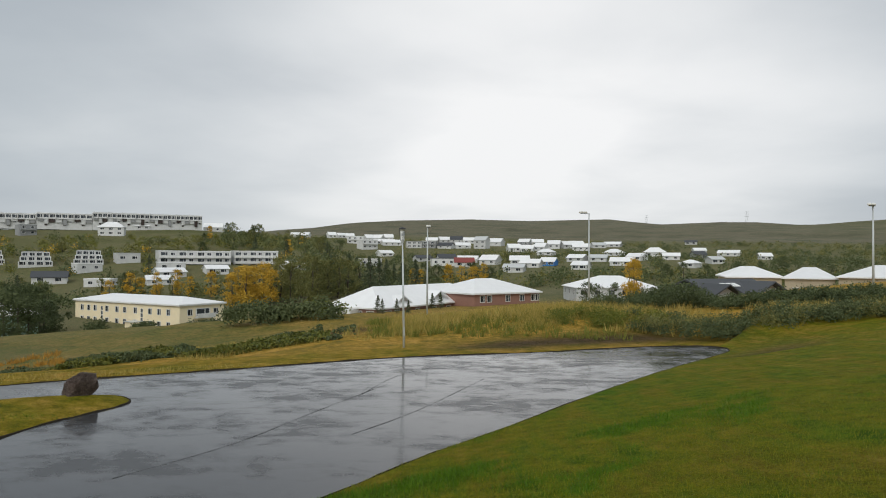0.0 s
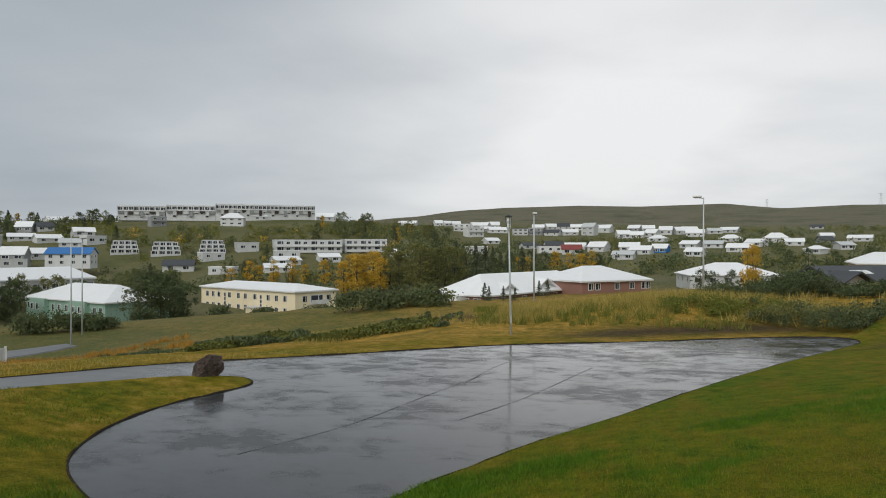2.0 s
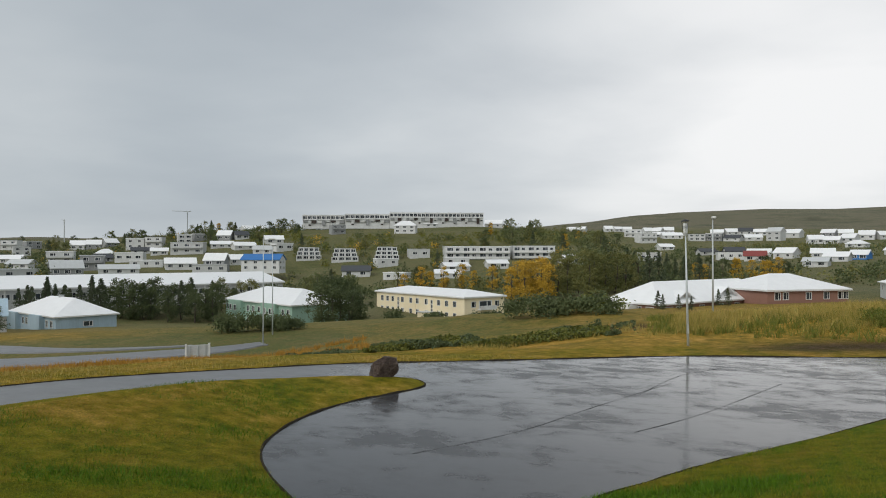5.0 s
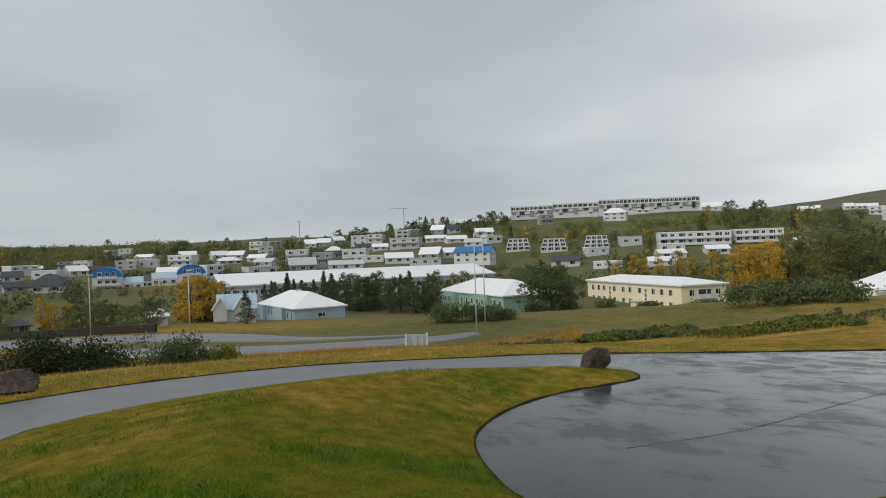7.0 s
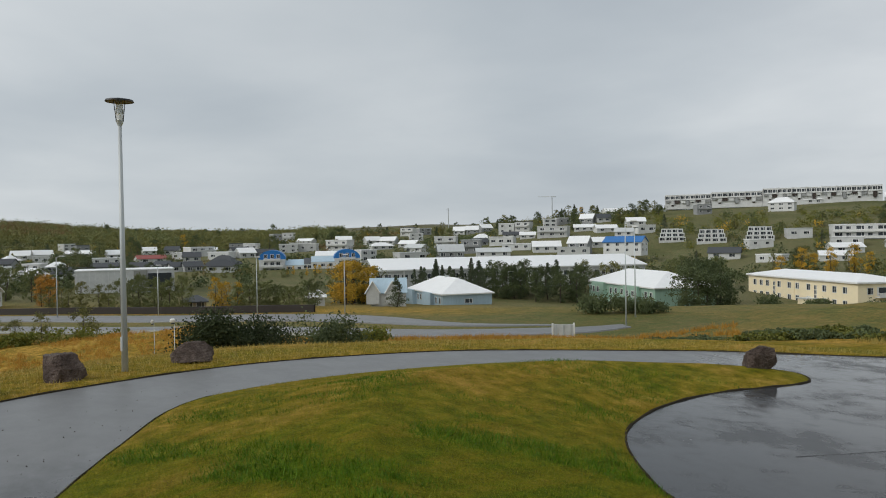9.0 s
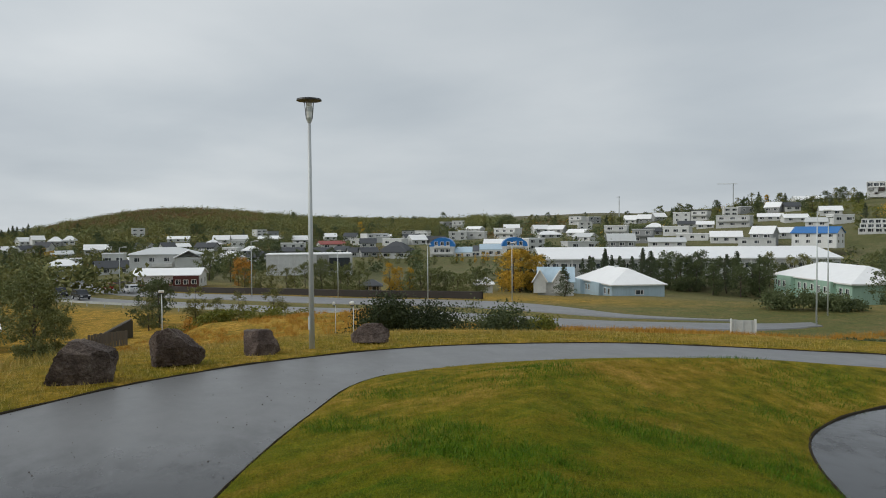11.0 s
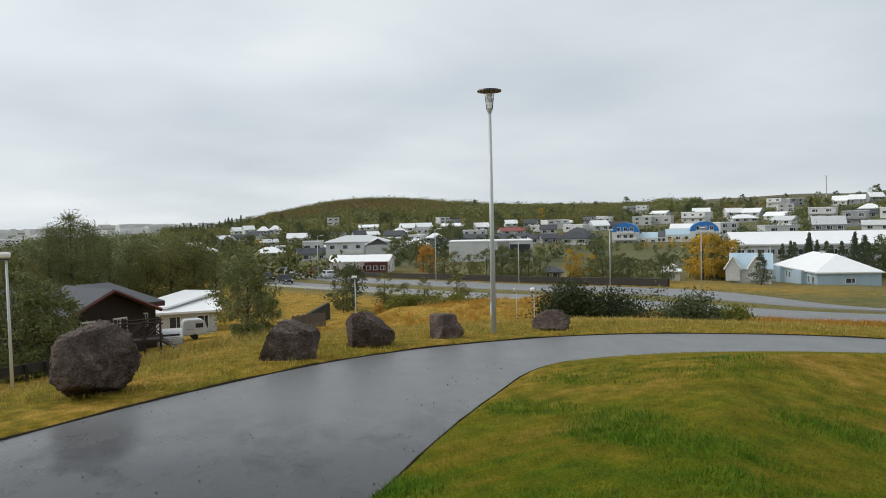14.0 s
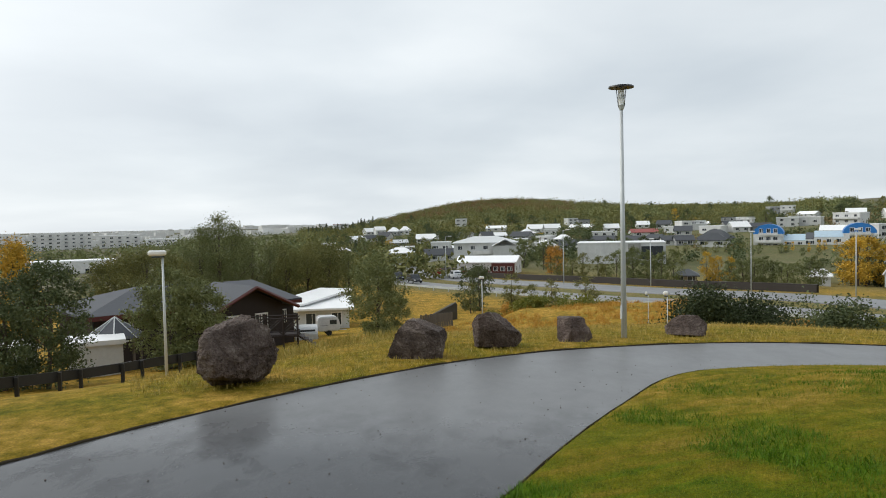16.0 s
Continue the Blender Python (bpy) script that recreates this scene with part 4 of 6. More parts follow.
def hip_office():
    top, w = block("guest_house", (86.94, 215), (81.87, 215), 12, 6.0, -9.8, "hip", 1.7, "white", "roof_pale", 2, label="pale grey three-storey guest house with a sheet roof", category="building")
    r = part("gable_roof", roof_mesh("gable", 12, 7, 1.7, 0.4), "roof_white", top)
    r.matrix_basis = pose(w * 0.3, -3.5, 5.2, 0, 0, 90)
    piece(top, "wing", "pale", w * 0.3 - 3.4, -9.2, -1.5, w * 0.3 + 3.4, -6.003, 5.2)
    piece(top, "balcony", "frame", -w * 0.2, -7.3, 2.6, w * 0.08, -6.003, 3.6)
    top, w = block("shop", (86.77, 168), (82.12, 165), 9, 3.0, -9.9, "gable", 1.2, "white", "roof_white", label="low white shop with a white roof and dark front", category="building")
    piece(top, "dark_front", "red_brown", w * 0.12, -5.4, 0.4, w * 0.5, -4.503, 2.9)
    for k in range(3):
        add_window(top, w * (0.19 + 0.12 * k), -5.4, 1.1, 1.1, 1.0)
    piece(top, "canopy", "roof_red", -w * 0.5, -5.6, 0.9, w * 0.1, -4.503, 1.15)


def grey_hall():
    top, w = block("sports_hall", (77.19, 210), (70.56, 210), 14, 4.8, -9.2, "flat", 0.25, "white", "roof_white", label="pale grey windowless hall with a glazed entrance", category="building", faces="")
    piece(top, "panel", "concrete", w * 0.08, -7.3, -1, w * 0.22, -7.003, 4.7)
    piece(top, "glazed_front", "glass", w * 0.23, -7.5, 0.2, w * 0.47, -7.003, 3.9)
    for k in range(6):
        piece(top, "mullion", "black_metal", w * (0.23 + 0.047 * k) - 0.06, -7.58, 0.2, w * (0.23 + 0.047 * k) + 0.06, -7.503, 3.9)
    for k in range(9):
        piece(top, "seam", "frame", -w / 2 + k * w * 0.062 + 0.4, -7.03, 0, -w / 2 + k * w * 0.062 + 0.46, -7.003, 4.7)


def chapel_house():
    x, y, w, turn = between((55.87, 150), (53.07, 150), 8)
    top = thing("house", x, y, -10.6, turn, "pale green house with two steep gables and a slate roof", "house")
    BUILT.append((54.5, 1.6, 150))
    piece(top, "wall", "pale", -w / 2, -4, -1, w / 2, 4, 2.3)
    r = part("roof", roof_mesh("gable", w, 8, 2.7, 0.3), "sky_blue", top)
    r.location = (0, 0, 2.3)
    for cx in (-w * 0.44, w * 0.12):
        bm = bmesh.new()
        pts = [(cx - 1.3, 0), (cx + 1.3, 0), (cx + 1.3, 2.6), (cx, 4.6), (cx - 1.3, 2.6)]
        a, b = [bm.verts.new((p, -4.6, q)) for p, q in pts], [bm.verts.new((p, -1.0, q)) for p, q in pts]
        bm.faces.new(a), bm.faces.new(b[::-1])
        for i in range(5):
            bm.faces.new([a[i], b[i], b[(i + 1) % 5], a[(i + 1) % 5]])
        bmesh.ops.recalc_face_normals(bm, faces=list(bm.faces))
        part("gable", bm, "pale", top)
        for s in (-1, 1):
            bm = bmesh.new()
            tube(bm, (cx + s * 1.6, -4.75, 2.2), (cx, -4.75, 4.75), 0.14, 0.14, 4)
            part("bargeboard", bm, "frame", top)


hip_office()
grey_hall()
chapel_house()
block("garage", (60.84, 150), (59.44, 150), 5, 1.5, -10.3, "hip", 1.1, "pale", "roof_white", label="small pale outbuilding with a white hipped roof", category="garage", faces="")
block("carport", (70.0, 140), (68.33, 140), 5, 1.5, -9.7, "hip", 0.9, "beige", "roof_dark", label="small beige carport with a brown hipped roof", category="garage", faces="f")
block("blue_roof_house", (37.51, 305), (34.68, 300), 9, 4.4, -4.0, "gable", 2.2, "white", "roof_blue", 2, label="white house with a bright blue sheet roof")

# ---- houses on the hillsides: bearing, distance, width, height and a code for roof, wall and cover ----
WALLS = {"w": ("white", "white"), "p": ("pale", "pale grey"), "g": ("grey", "grey"), "b": ("blue", "blue")}
# white covers carry the painted sky sheen of wet metal
COVERS = {"w": ("roof_white", "white"), "p": ("roof_pale", "pale grey"), "d": ("roof_dark", "dark"), "r": ("roof_red", "red")}
ROOFS = {"g": ("gable", "pitched"), "h": ("hip", "hipped"), "f": ("flat", "flat")}
dice = random.Random(7)


def hillside(rows):
    units = []
    for bearing, d, w, h, code in rows:
        n = max(1, round(w / 10.5)) if w > 16 else 1
        for k in range(n):
            jog = 0.0 if n == 1 else dice.uniform(-7, 7)
            own = code if n == 1 or dice.random() < 0.55 else code[0] + dice.choice("wpg") + dice.choice("wwpd")
            units.append((bearing + math.degrees((k - (n - 1) / 2) * w / n / d), d + jog, w / n * (0.92 if n > 1 else 1.0), h * (1.0 if n == 1 else dice.uniform(0.75, 1.02)), own))
    for bearing, d, w, h, code in units:
        kind, wall, cover = ROOFS[code[0]], WALLS[code[1]], COVERS[code[2]]
        h = max(h, 2.8)
        rise = 0.35 if kind[0] == "flat" else min(0.48 * h, 2.8)
        body = max(h - rise, 1.9)
        x, y = at(bearing, d)
        house("house", x, y, w, min(max(w * 0.6, 7.0), 11.0), body, bearing + dice.uniform(-32, 32), kind[0], rise, wall[0], cover[0],
              2 if body > 4.4 else 1, gap=dice.uniform(3.4, 5.2), size=(dice.uniform(1.5, 2.8), dice.uniform(1.1, 1.45)), faces="f" if d > 300 else "flr", balcony=body > 5 and dice.random() < 0.6,
              label=f"{wall[1]} house with a {cover[1]} {kind[1]} roof on the hillside", group="houses on the hillsides")


hillside([
    (24.8, 462, 13.8, 7.6, "hww"), (23.0, 518, 13.1, 4.8, "hww"), (17.8, 540, 12.7, 6.0, "gww"), (30.2, 466, 9.0, 6.0, "fgp"),
    (26.4, 328, 9.7, 3.4, "fww"), (23.8, 348, 9.8, 4.0, "fpp"), (20.8, 326, 11.2, 3.6, "fww"), (20.9, 312, 11.3, 3.2, "gww"),
    (21.5, 290, 10.2, 3.0, "gww"), (17.6, 322, 9.2, 3.1, "gww"), (25.5, 292, 9.3, 2.1, "fww"), (28.7, 308, 11.7, 4.2, "gpd"),
    (11.9, 344, 11.3, 4.0, "hww"), (11.3, 750, 19.9, 5.8, "gww"), (8.2, 750, 27.8, 6.4, "gww"), (7.0, 602, 13.6, 6.1, "fww"),
    (6.1, 546, 13.5, 7.2, "fww"), (5.2, 675, 27.3, 7.4, "gww"), (4.8, 630, 19.2, 5.0, "ggw"), (4.2, 600, 15.4, 4.7, "gww"),
    (1.8, 570, 25.1, 6.3, "fww"), (0.5, 645, 21.8, 5.6, "gww")])
hillside([
    (-0.8, 570, 26.0, 5.4, "gww"), (-1.5, 645, 23.3, 6.1, "gww"), (-3.0, 570, 10.7, 9.4, "gpp"), (-4.0, 600, 15.0, 6.1, "gww"),
    (-6.6, 540, 30.5, 5.5, "gww"), (-6.9, 630, 21.9, 5.4, "gww"), (5.9, 366, 11.1, 3.7, "fpw"), (0.1, 368, 11.8, 4.0, "fwd"),
    (-1.6, 354, 9.2, 4.4, "gwr"), (-3.7, 372, 9.3, 4.9, "gww"), (-6.0, 366, 9.4, 4.3, "gww"), (-5.6, 310, 8.7, 2.9, "gpp"),
    (-6.9, 336, 9.1, 3.7, "gww"), (-8.3, 348, 6.9, 3.8, "gbw"), (-9.2, 560, 20.1, 6.1, "gww"), (-10.8, 540, 12.3, 5.0, "gww"),
    (-12.1, 570, 10.2, 4.0, "gpp"), (-13.2, 600, 13.4, 4.2, "gpw"), (-10.5, 380, 8.9, 3.5, "gpw"), (-10.8, 318, 6.7, 3.2, "gww"),
    (-12.1, 378, 8.5, 3.2, "gpp"), (-13.9, 350, 10.4, 3.7, "gww")])
hillside([
    (-15.0, 386, 8.5, 3.5, "gww"), (-16.3, 480, 13.6, 5.8, "hww"), (-17.5, 394, 8.4, 3.3, "gww"), (-18.9, 342, 7.2, 2.3, "hww"),
    (-19.5, 524, 8.0, 3.5, "gww"), (-21.6, 490, 12.7, 3.5, "gww"), (-24.0, 446, 6.4, 3.5, "gww"), (-20.6, 364, 6.3, 2.2, "gpp"),
    (69.3, 356, 7.6, 4.4, "gpd"), (68.6, 420, 13.5, 3.7, "fww"), (69.3, 298, 6.9, 3.6, "ggd"), (67.0, 288, 11.0, 5.9, "hgd"),
    (65.4, 480, 17.7, 5.0, "fww"), (62.6, 602, 19.6, 7.8, "fww"), (61.4, 406, 21.8, 5.0, "fpw"), (60.8, 552, 12.9, 3.7, "gww"),
    (58.2, 400, 13.3, 5.7, "fww"), (57.9, 496, 10.4, 5.1, "gww"), (56.2, 314, 7.3, 5.2, "fww"), (55.0, 456, 21.3, 5.1, "gww"),
    (55.0, 388, 12.1, 3.5, "hpw"), (52.6, 312, 13.8, 3.3, "fpp")])
hillside([
    (52.2, 548, 22.3, 6.6, "fww"), (52.2, 480, 8.9, 5.1, "fww"), (49.8, 380, 11.5, 5.8, "fpw"), (47.7, 532, 28.4, 6.2, "gww"),
    (44.3, 464, 21.6, 6.9, "fww"), (41.1, 470, 16.9, 5.5, "fww"), (41.3, 392, 15.9, 5.8, "fpp"), (38.1, 464, 18.2, 6.2, "gww"),
    (36.6, 624, 19.5, 5.8, "gww"), (45.3, 366, 12.2, 4.3, "fww"), (47.8, 332, 8.9, 6.1, "fgp"), (49.5, 312, 11.1, 5.8, "ggp"),
    (46.1, 314, 14.5, 3.4, "gwp"), (44.2, 338, 13.2, 2.9, "fww"), (41.9, 328, 12.3, 4.6, "gww"), (39.3, 322, 8.8, 7.6, "ggw"),
    (37.8, 344, 9.2, 4.3, "gpw"), (39.8, 320, 13.8, 3.2, "fpp"), (86.3, 584, 9.3, 6.2, "fwp"), (83.5, 530, 14.2, 3.6, "gww"),
    (83.8, 452, 16.4, 4.5, "gpd"), (81.5, 400, 10.8, 4.6, "ggd")])
hillside([
    (79.8, 512, 23.1, 5.6, "gww"), (77.2, 556, 18.0, 6.1, "fww"), (76.8, 510, 15.8, 3.9, "gww"), (75.1, 386, 12.9, 3.0, "fww"),
    (74.6, 430, 8.0, 4.7, "gww"), (75.2, 338, 11.1, 3.4, "ggd"), (72.9, 314, 8.6, 3.9, "gpd"), (72.2, 376, 13.3, 3.2, "gwr"),
    (71.3, 322, 5.8, 2.8, "ggd"), (70.2, 302, 7.6, 3.5, "gwd"), (70.0, 392, 7.7, 3.4, "fww"), (68.8, 420, 13.9, 5.3, "fww"),
    (67.2, 284, 11.1, 4.7, "hwd"), (65.5, 504, 19.3, 5.9, "fww"), (93.2, 604, 18.1, 7.0, "gww"), (91.2, 564, 17.3, 7.5, "hww"),
    (93.5, 522, 31.1, 6.0, "gpd"), (89.0, 440, 13.1, 5.5, "gww"), (90.4, 334, 6.9, 2.7, "fww"), (91.3, 432, 10.3, 3.5, "ggp"),
    (95.9, 324, 10.3, 3.9, "hww"), (96.8, 414, 7.0, 4.6, "fww")])
hillside([
    (88.1, 254, 10.0, 4.0, "gwd"), (95.8, 900, 18.8, 9.0, "fpr")])


def more_houses(number, b0, b1, d0, d1, seed):
    """Smaller houses that fill the streets between those above."""
    rnd = random.Random(seed)
    rows = []
    for _ in range(4000):
        b, d = rnd.uniform(b0, b1), rnd.uniform(d0, d1)
        w = rnd.uniform(7.5, 12)
        half = math.degrees(w / 2 / d)
        if all(abs(b - hb) > hw + half + 0.15 or abs(d - hd) > 38 for hb, hw, hd in BUILT) and all(abs(b - q[0]) > 1.2 or abs(d - q[1]) > 34 for q in rows):
            rows.append((b, d, w, rnd.uniform(3.2, 4.8), rnd.choice(["gww", "gpw", "gww", "gwp", "ggd", "hww", "gpd", "fww"])))
        if len(rows) == number:
            break
    hillside(rows)


more_houses(9, -24, 5, 340, 640, 51)
more_houses(24, 56, 92, 285, 480, 52)
more_houses(12, 34, 55, 285, 430, 53)


# ---- the main road, its walls, rails and lamps ----

def ribbon(name, offsets, lift, mat, label, category, start=0, stop=None, kind="structure", lead=None, until=40):
    """A strip laid along the road between sideways offsets."""
    line = ROAD_LINE[start:stop]
    way = np.gradient(line, axis=0)
    way /= np.linalg.norm(way, axis=1)[:, None]
    side = np.column_stack([-way[:, 1], way[:, 0]])
    verts, faces, n = [], [], len(offsets)
    for k, (p, s) in enumerate(zip(line, side)):
        z = height(*p)
        u = min(1.0, k / max(until - start, 1))
        u = u * u * (3 - 2 * u)
        for j, (o, dz) in enumerate(zip(offsets, lift)):
            o = o if lead is None else lead[j] * (1 - u) + o * u
            q = p + s * o
            verts.append((q[0], q[1], z + dz))
    for i in range(len(line) - 1):
        for j in range(n - 1):
            faces.append((i * n + j, i * n + j + 1, (i + 1) * n + j + 1, (i + 1) * n + j))
    me = bpy.data.meshes.new(name)
    me.from_pydata(verts, [], faces)
    bm = bmesh.new()
    bm.from_mesh(me)
    bmesh.ops.recalc_face_normals(bm, faces=list(bm.faces))
    ob = new(name, mesh_of(name, bm, mat))
    return tagged(ob, label, category, kind=kind)


ribbon("road", (-12.0, -10.5, -3.0, -2.6), (-0.4, 0.12, 0.12, -0.4), "wet_road", "wet grey main road, far lanes", "road", 24, lead=(-1.9, -1.2, -0.5, -0.1), until=46)
ribbon("road", (2.2, 2.6, 8.4, 9.4), (-0.4, 0.1, 0.1, -0.4), "wet_road", "wet grey main road, near lanes", "road", lead=(-0.4, 0.0, 2.4, 2.8), until=44)
# dark noise wall beyond the road
ribbon("wall", (-14.3, -14.3, -13.9, -13.9), (-1.0, 1.0, 1.0, -1.0), "dark_wood", "dark low noise wall beyond the road", "wall", 47, 98)


def road_place(i, offset):
    p = ROAD_LINE[i]
    w = ROAD_LINE[min(i + 1, len(ROAD_LINE) - 1)] - ROAD_LINE[max(i - 1, 0)]
    w = w / np.linalg.norm(w)
    return p[0] - w[1] * offset, p[1] + w[0] * offset, math.degrees(math.atan2(w[1], w[0]))


def guard_rail(points, label, posts, top=0.75, mat="zinc", beam=0.3):
    """A rail along plan points: beam, second beam and posts, as one thing with parts."""
    x0, y0 = points[0]
    rail = thing("guard_rail", x0, y0, height(x0, y0), 0, label, "guard rail")
    line = curve(points, False, 4)
    z0 = height(x0, y0)
    bm = bmesh.new()
    rows = []
    for x, y in line:
        z = height(x, y) - z0
        rows.append([bm.verts.new((x - x0, y - y0, z + dz)) for dz in (top - beam, top - beam * 0.62, top - beam * 0.38, top)])
    for a, b in zip(rows, rows[1:]):
        for j in range(3):
            bm.faces.new([a[j], a[j + 1], b[j + 1], b[j]])
    r = bmesh.ops.extrude_face_region(bm, geom=list(bm.faces))
    for v in r["geom"]:
        if isinstance(v, bmesh.types.BMVert):
            v.co += Vector((0.05, 0.06, 0))
    bmesh.ops.recalc_face_normals(bm, faces=list(bm.faces))
    part("beam", bm, mat, rail)
    post = mesh_of("post", boxed(-0.05, -0.07, -0.6, 0.05, 0.07, top - 0.02), mat)
    for i in np.linspace(0, len(line) - 1, posts).astype(int):
        x, y = line[i]
        p = part("post", post, None, rail)
        p.location = (x - x0 + 0.12, y - y0 + 0.12, height(x, y) - z0)
    return rail


guard_rail([road_place(i, 11.6)[:2] for i in range(34, 98, 8)], "galvanised guard rail along the road's near edge", 30)
guard_rail([at(121, 31), at(116.4, 33), at(111, 36), at(106, 39), at(102.5, 43)], "dark weathered guard rail below the grassy crest", 12, 0.95, "black_metal", 0.42)


def street_lamp(bearing, d, top, reach=1.3, turn=0.0, label="tall galvanised street lamp with a flat head", z=None, r=0.085, head=(0.7, 0.24)):
    x, y = at(bearing, d)
    z = height(x, y) if z is None else z
    lamp_ob = thing("street_lamp", x, y, z, turn, label, "street lamp", "street lamps")
    h = top - z
    part("pole", tubed((0, 0, -0.5), (0, 0, h), r, r * 0.55, 10), "zinc", lamp_ob, flat=False)
    if reach:
        part("arm", tubed((0, 0, h - 0.06), (reach, 0, h + 0.05), r * 0.45, r * 0.4, 8), "zinc", lamp_ob)
    bm = boxed(reach - head[0] * 0.3, -head[1] / 2, h, reach + head[0] * 0.7, head[1] / 2, h + 0.17, bevel=0.05)
    hd = part("lamp_head", bm, "lens", lamp_ob, "pale grey flat lamp head")
    part("diffuser", boxed(reach - head[0] * 0.1, -head[1] * 0.38, h - 0.05, reach + head[0] * 0.6, head[1] * 0.38, h - 0.003), "glass", hd)
    return lamp_ob


street_lamp(35.9, 75, 4.1, 0.7, 36)
street_lamp(35.2, 84, 3.6, 0.0, 36)
street_lamp(64.6, 101, 0.5, 0.0, 64)
street_lamp(57.9, 95, 0.75, 0.0, 58)
street_lamp(71.7, 112, -0.6, 0.0, 70)
street_lamp(78.3, 120, 0.9, 0.6, 75)
street_lamp(87.6, 150, -0.4, 0.8, 80)
street_lamp(1.35, 62, 5.5, 0.0, 0, label="slim street lamp with a small round head", r=0.09, head=(0.4, 0.4))
street_lamp(-11.35, 62, 6.7, -0.65, 8, label="slim street lamp with a short arm over the field")
street_lamp(-30.75, 55, 6.4, -0.3, 30, label="slim street lamp on the crest")
street_lamp(109.3, 23, 1.85, -0.25, 108, label="galvanised path lamp with a white flat head", r=0.055, head=(0.52, 0.22))
street_lamp(70.55, 30, -0.45, -0.1, 70, label="short path lamp with a white head", r=0.024, head=(0.2, 0.1))
street_lamp(71.95, 33, -0.75, -0.1, 70, label="short path lamp with a white head", r=0.02, head=(0.14, 0.08))
street_lamp(84.8, 47, -1.1, -0.1, 85, label="short path lamp with a white head", r=0.05, head=(0.35, 0.2))


def park_lamp(x, y, top, r=0.072, disc=0.29, label="tall tapered steel lamp post with a dark disc shade", lean=(0, 0)):
    z = height(x, y)
    ob = thing("park_lamp", x, y, z, 20, label, "lamp post")
    ob.matrix_world = pose(x, y, z, lean[0], lean[1], 20)
    h = top - z
    part("pole", tubed((0, 0, -0.4), (0, 0, h - 0.55), r, r * 0.5, 16), "zinc", ob, flat=False)
    part("hatch", boxed(-0.03, -r - 0.006, 0.45, 0.03, -r + 0.02, 0.75), "zinc", ob)
    bm = bmesh.new()
    tube(bm, (0, 0, h - 0.56), (0, 0, h - 0.44), 0.04, 0.085, 16)
    part("collar", bm, "zinc", ob)
    lantern = part("lantern", tubed((0, 0, h - 0.44), (0, 0, h - 0.1), 0.075, 0.075, 16), "lens", ob, "frosted glass lantern")
    part("lamp_core", tubed((0, 0, h - 0.3), (0, 0, h - 0.2), 0.082, 0.082, 12), "zinc", lantern)
    for a in (0.4, 2.5, 4.6):
        c, s = math.cos(a) * 0.13, math.sin(a) * 0.13
        part("strut", tubed((c * 0.6, s * 0.6, h - 0.47), (c, s, h - 0.03), 0.009, 0.009, 6), "black_metal", ob)
    bm = bmesh.new()
    tube(bm, (0, 0, h - 0.045), (0, 0, h - 0.01), disc, disc * 0.96, 32)
    tube(bm, (0, 0, h - 0.01), (0, 0, h + 0.035), disc * 0.93, 0.05, 32)
    part("disc_shade", bm, "black_metal", ob, "dark metal disc shade")
    return ob


park_lamp(-16.33, 4.73, 5.7)
park_lamp(-1.52, 27.18, 3.85, 0.05, 0.14, "slim steel lamp post with a pale lantern head", (0, -1.2))


def road_sign():
    x, y = at(40.7, 61)
    sign = thing("road_sign", x, y, height(x, y) + 0.45, 52, "back of a grey road sign on two posts", "sign")
    part("panel", boxed(-0.85, -0.03, 0.25, 0.85, 0.03, 1.45, bevel=0.01), "pale", sign)
    for s in (-0.6, 0.0, 0.6):
        part("brace", boxed(s - 0.03, -0.08, 0.25, s + 0.03, -0.033, 1.45), "zinc", sign)
    for s in (-0.9, 0.9):
        part("post", boxed(s - 0.06, -0.1, -0.9, s + 0.06, 0.1, 1.55), "frame", sign)


road_sign()


# ---- cars ----
def car(x, y, z, turn, paint, label, tall=1.5, length=4.3):
    ob = thing("car", x, y, z, turn, label, "car")
    L = length / 2
    bm = bmesh.new()
    side = [(-L, 0.35), (L, 0.35), (L, 0.75), (L * 0.55, 0.9), (L * 0.2, tall), (-L * 0.75, tall), (-L, 0.95)]
    a = [bm.verts.new((p, -0.86, q)) for p, q in side]
    b = [bm.verts.new((p, 0.86, q)) for p, q in side]
    bm.faces.new(a), bm.faces.new(b[::-1])
    for i in range(len(side)):
        bm.faces.new([a[i], b[i], b[(i + 1) % 7], a[(i + 1) % 7]])
    bmesh.ops.recalc_face_normals(bm, faces=list(bm.faces))
    bmesh.ops.bevel(bm, geom=list(bm.edges), offset=0.06, segments=2, affect="EDGES")
    part("body", bm, paint, ob)
    for s in (-1, 1):
        part("side_window", boxed(-L * 0.68, s * 0.865 - 0.012, 0.95, L * 0.25, s * 0.865 + 0.012, tall - 0.12), "glass", ob)
        for p in (-L * 0.62, L * 0.62):
            bm = bmesh.new()
            tube(bm, (p, s * 0.72, 0.33), (p, s * 0.9, 0.33), 0.33, 0.33, 16)
            w = part("wheel", bm, "rubber", ob)
            part("rim", tubed((p, s * 0.9, 0.33), (p, s * 0.91, 0.33), 0.2, 0.19, 12), "zinc", w)
        part("headlight", boxed(L - 0.06, s * 0.6 - 0.18, 0.6, L + 0.01, s * 0.6 + 0.18, 0.74), "lens", ob)
    part("rear_window", boxed(-L * 0.93, -0.65, 1.0, -L * 0.84, 0.65, tall - 0.15), "glass", ob)
    return ob


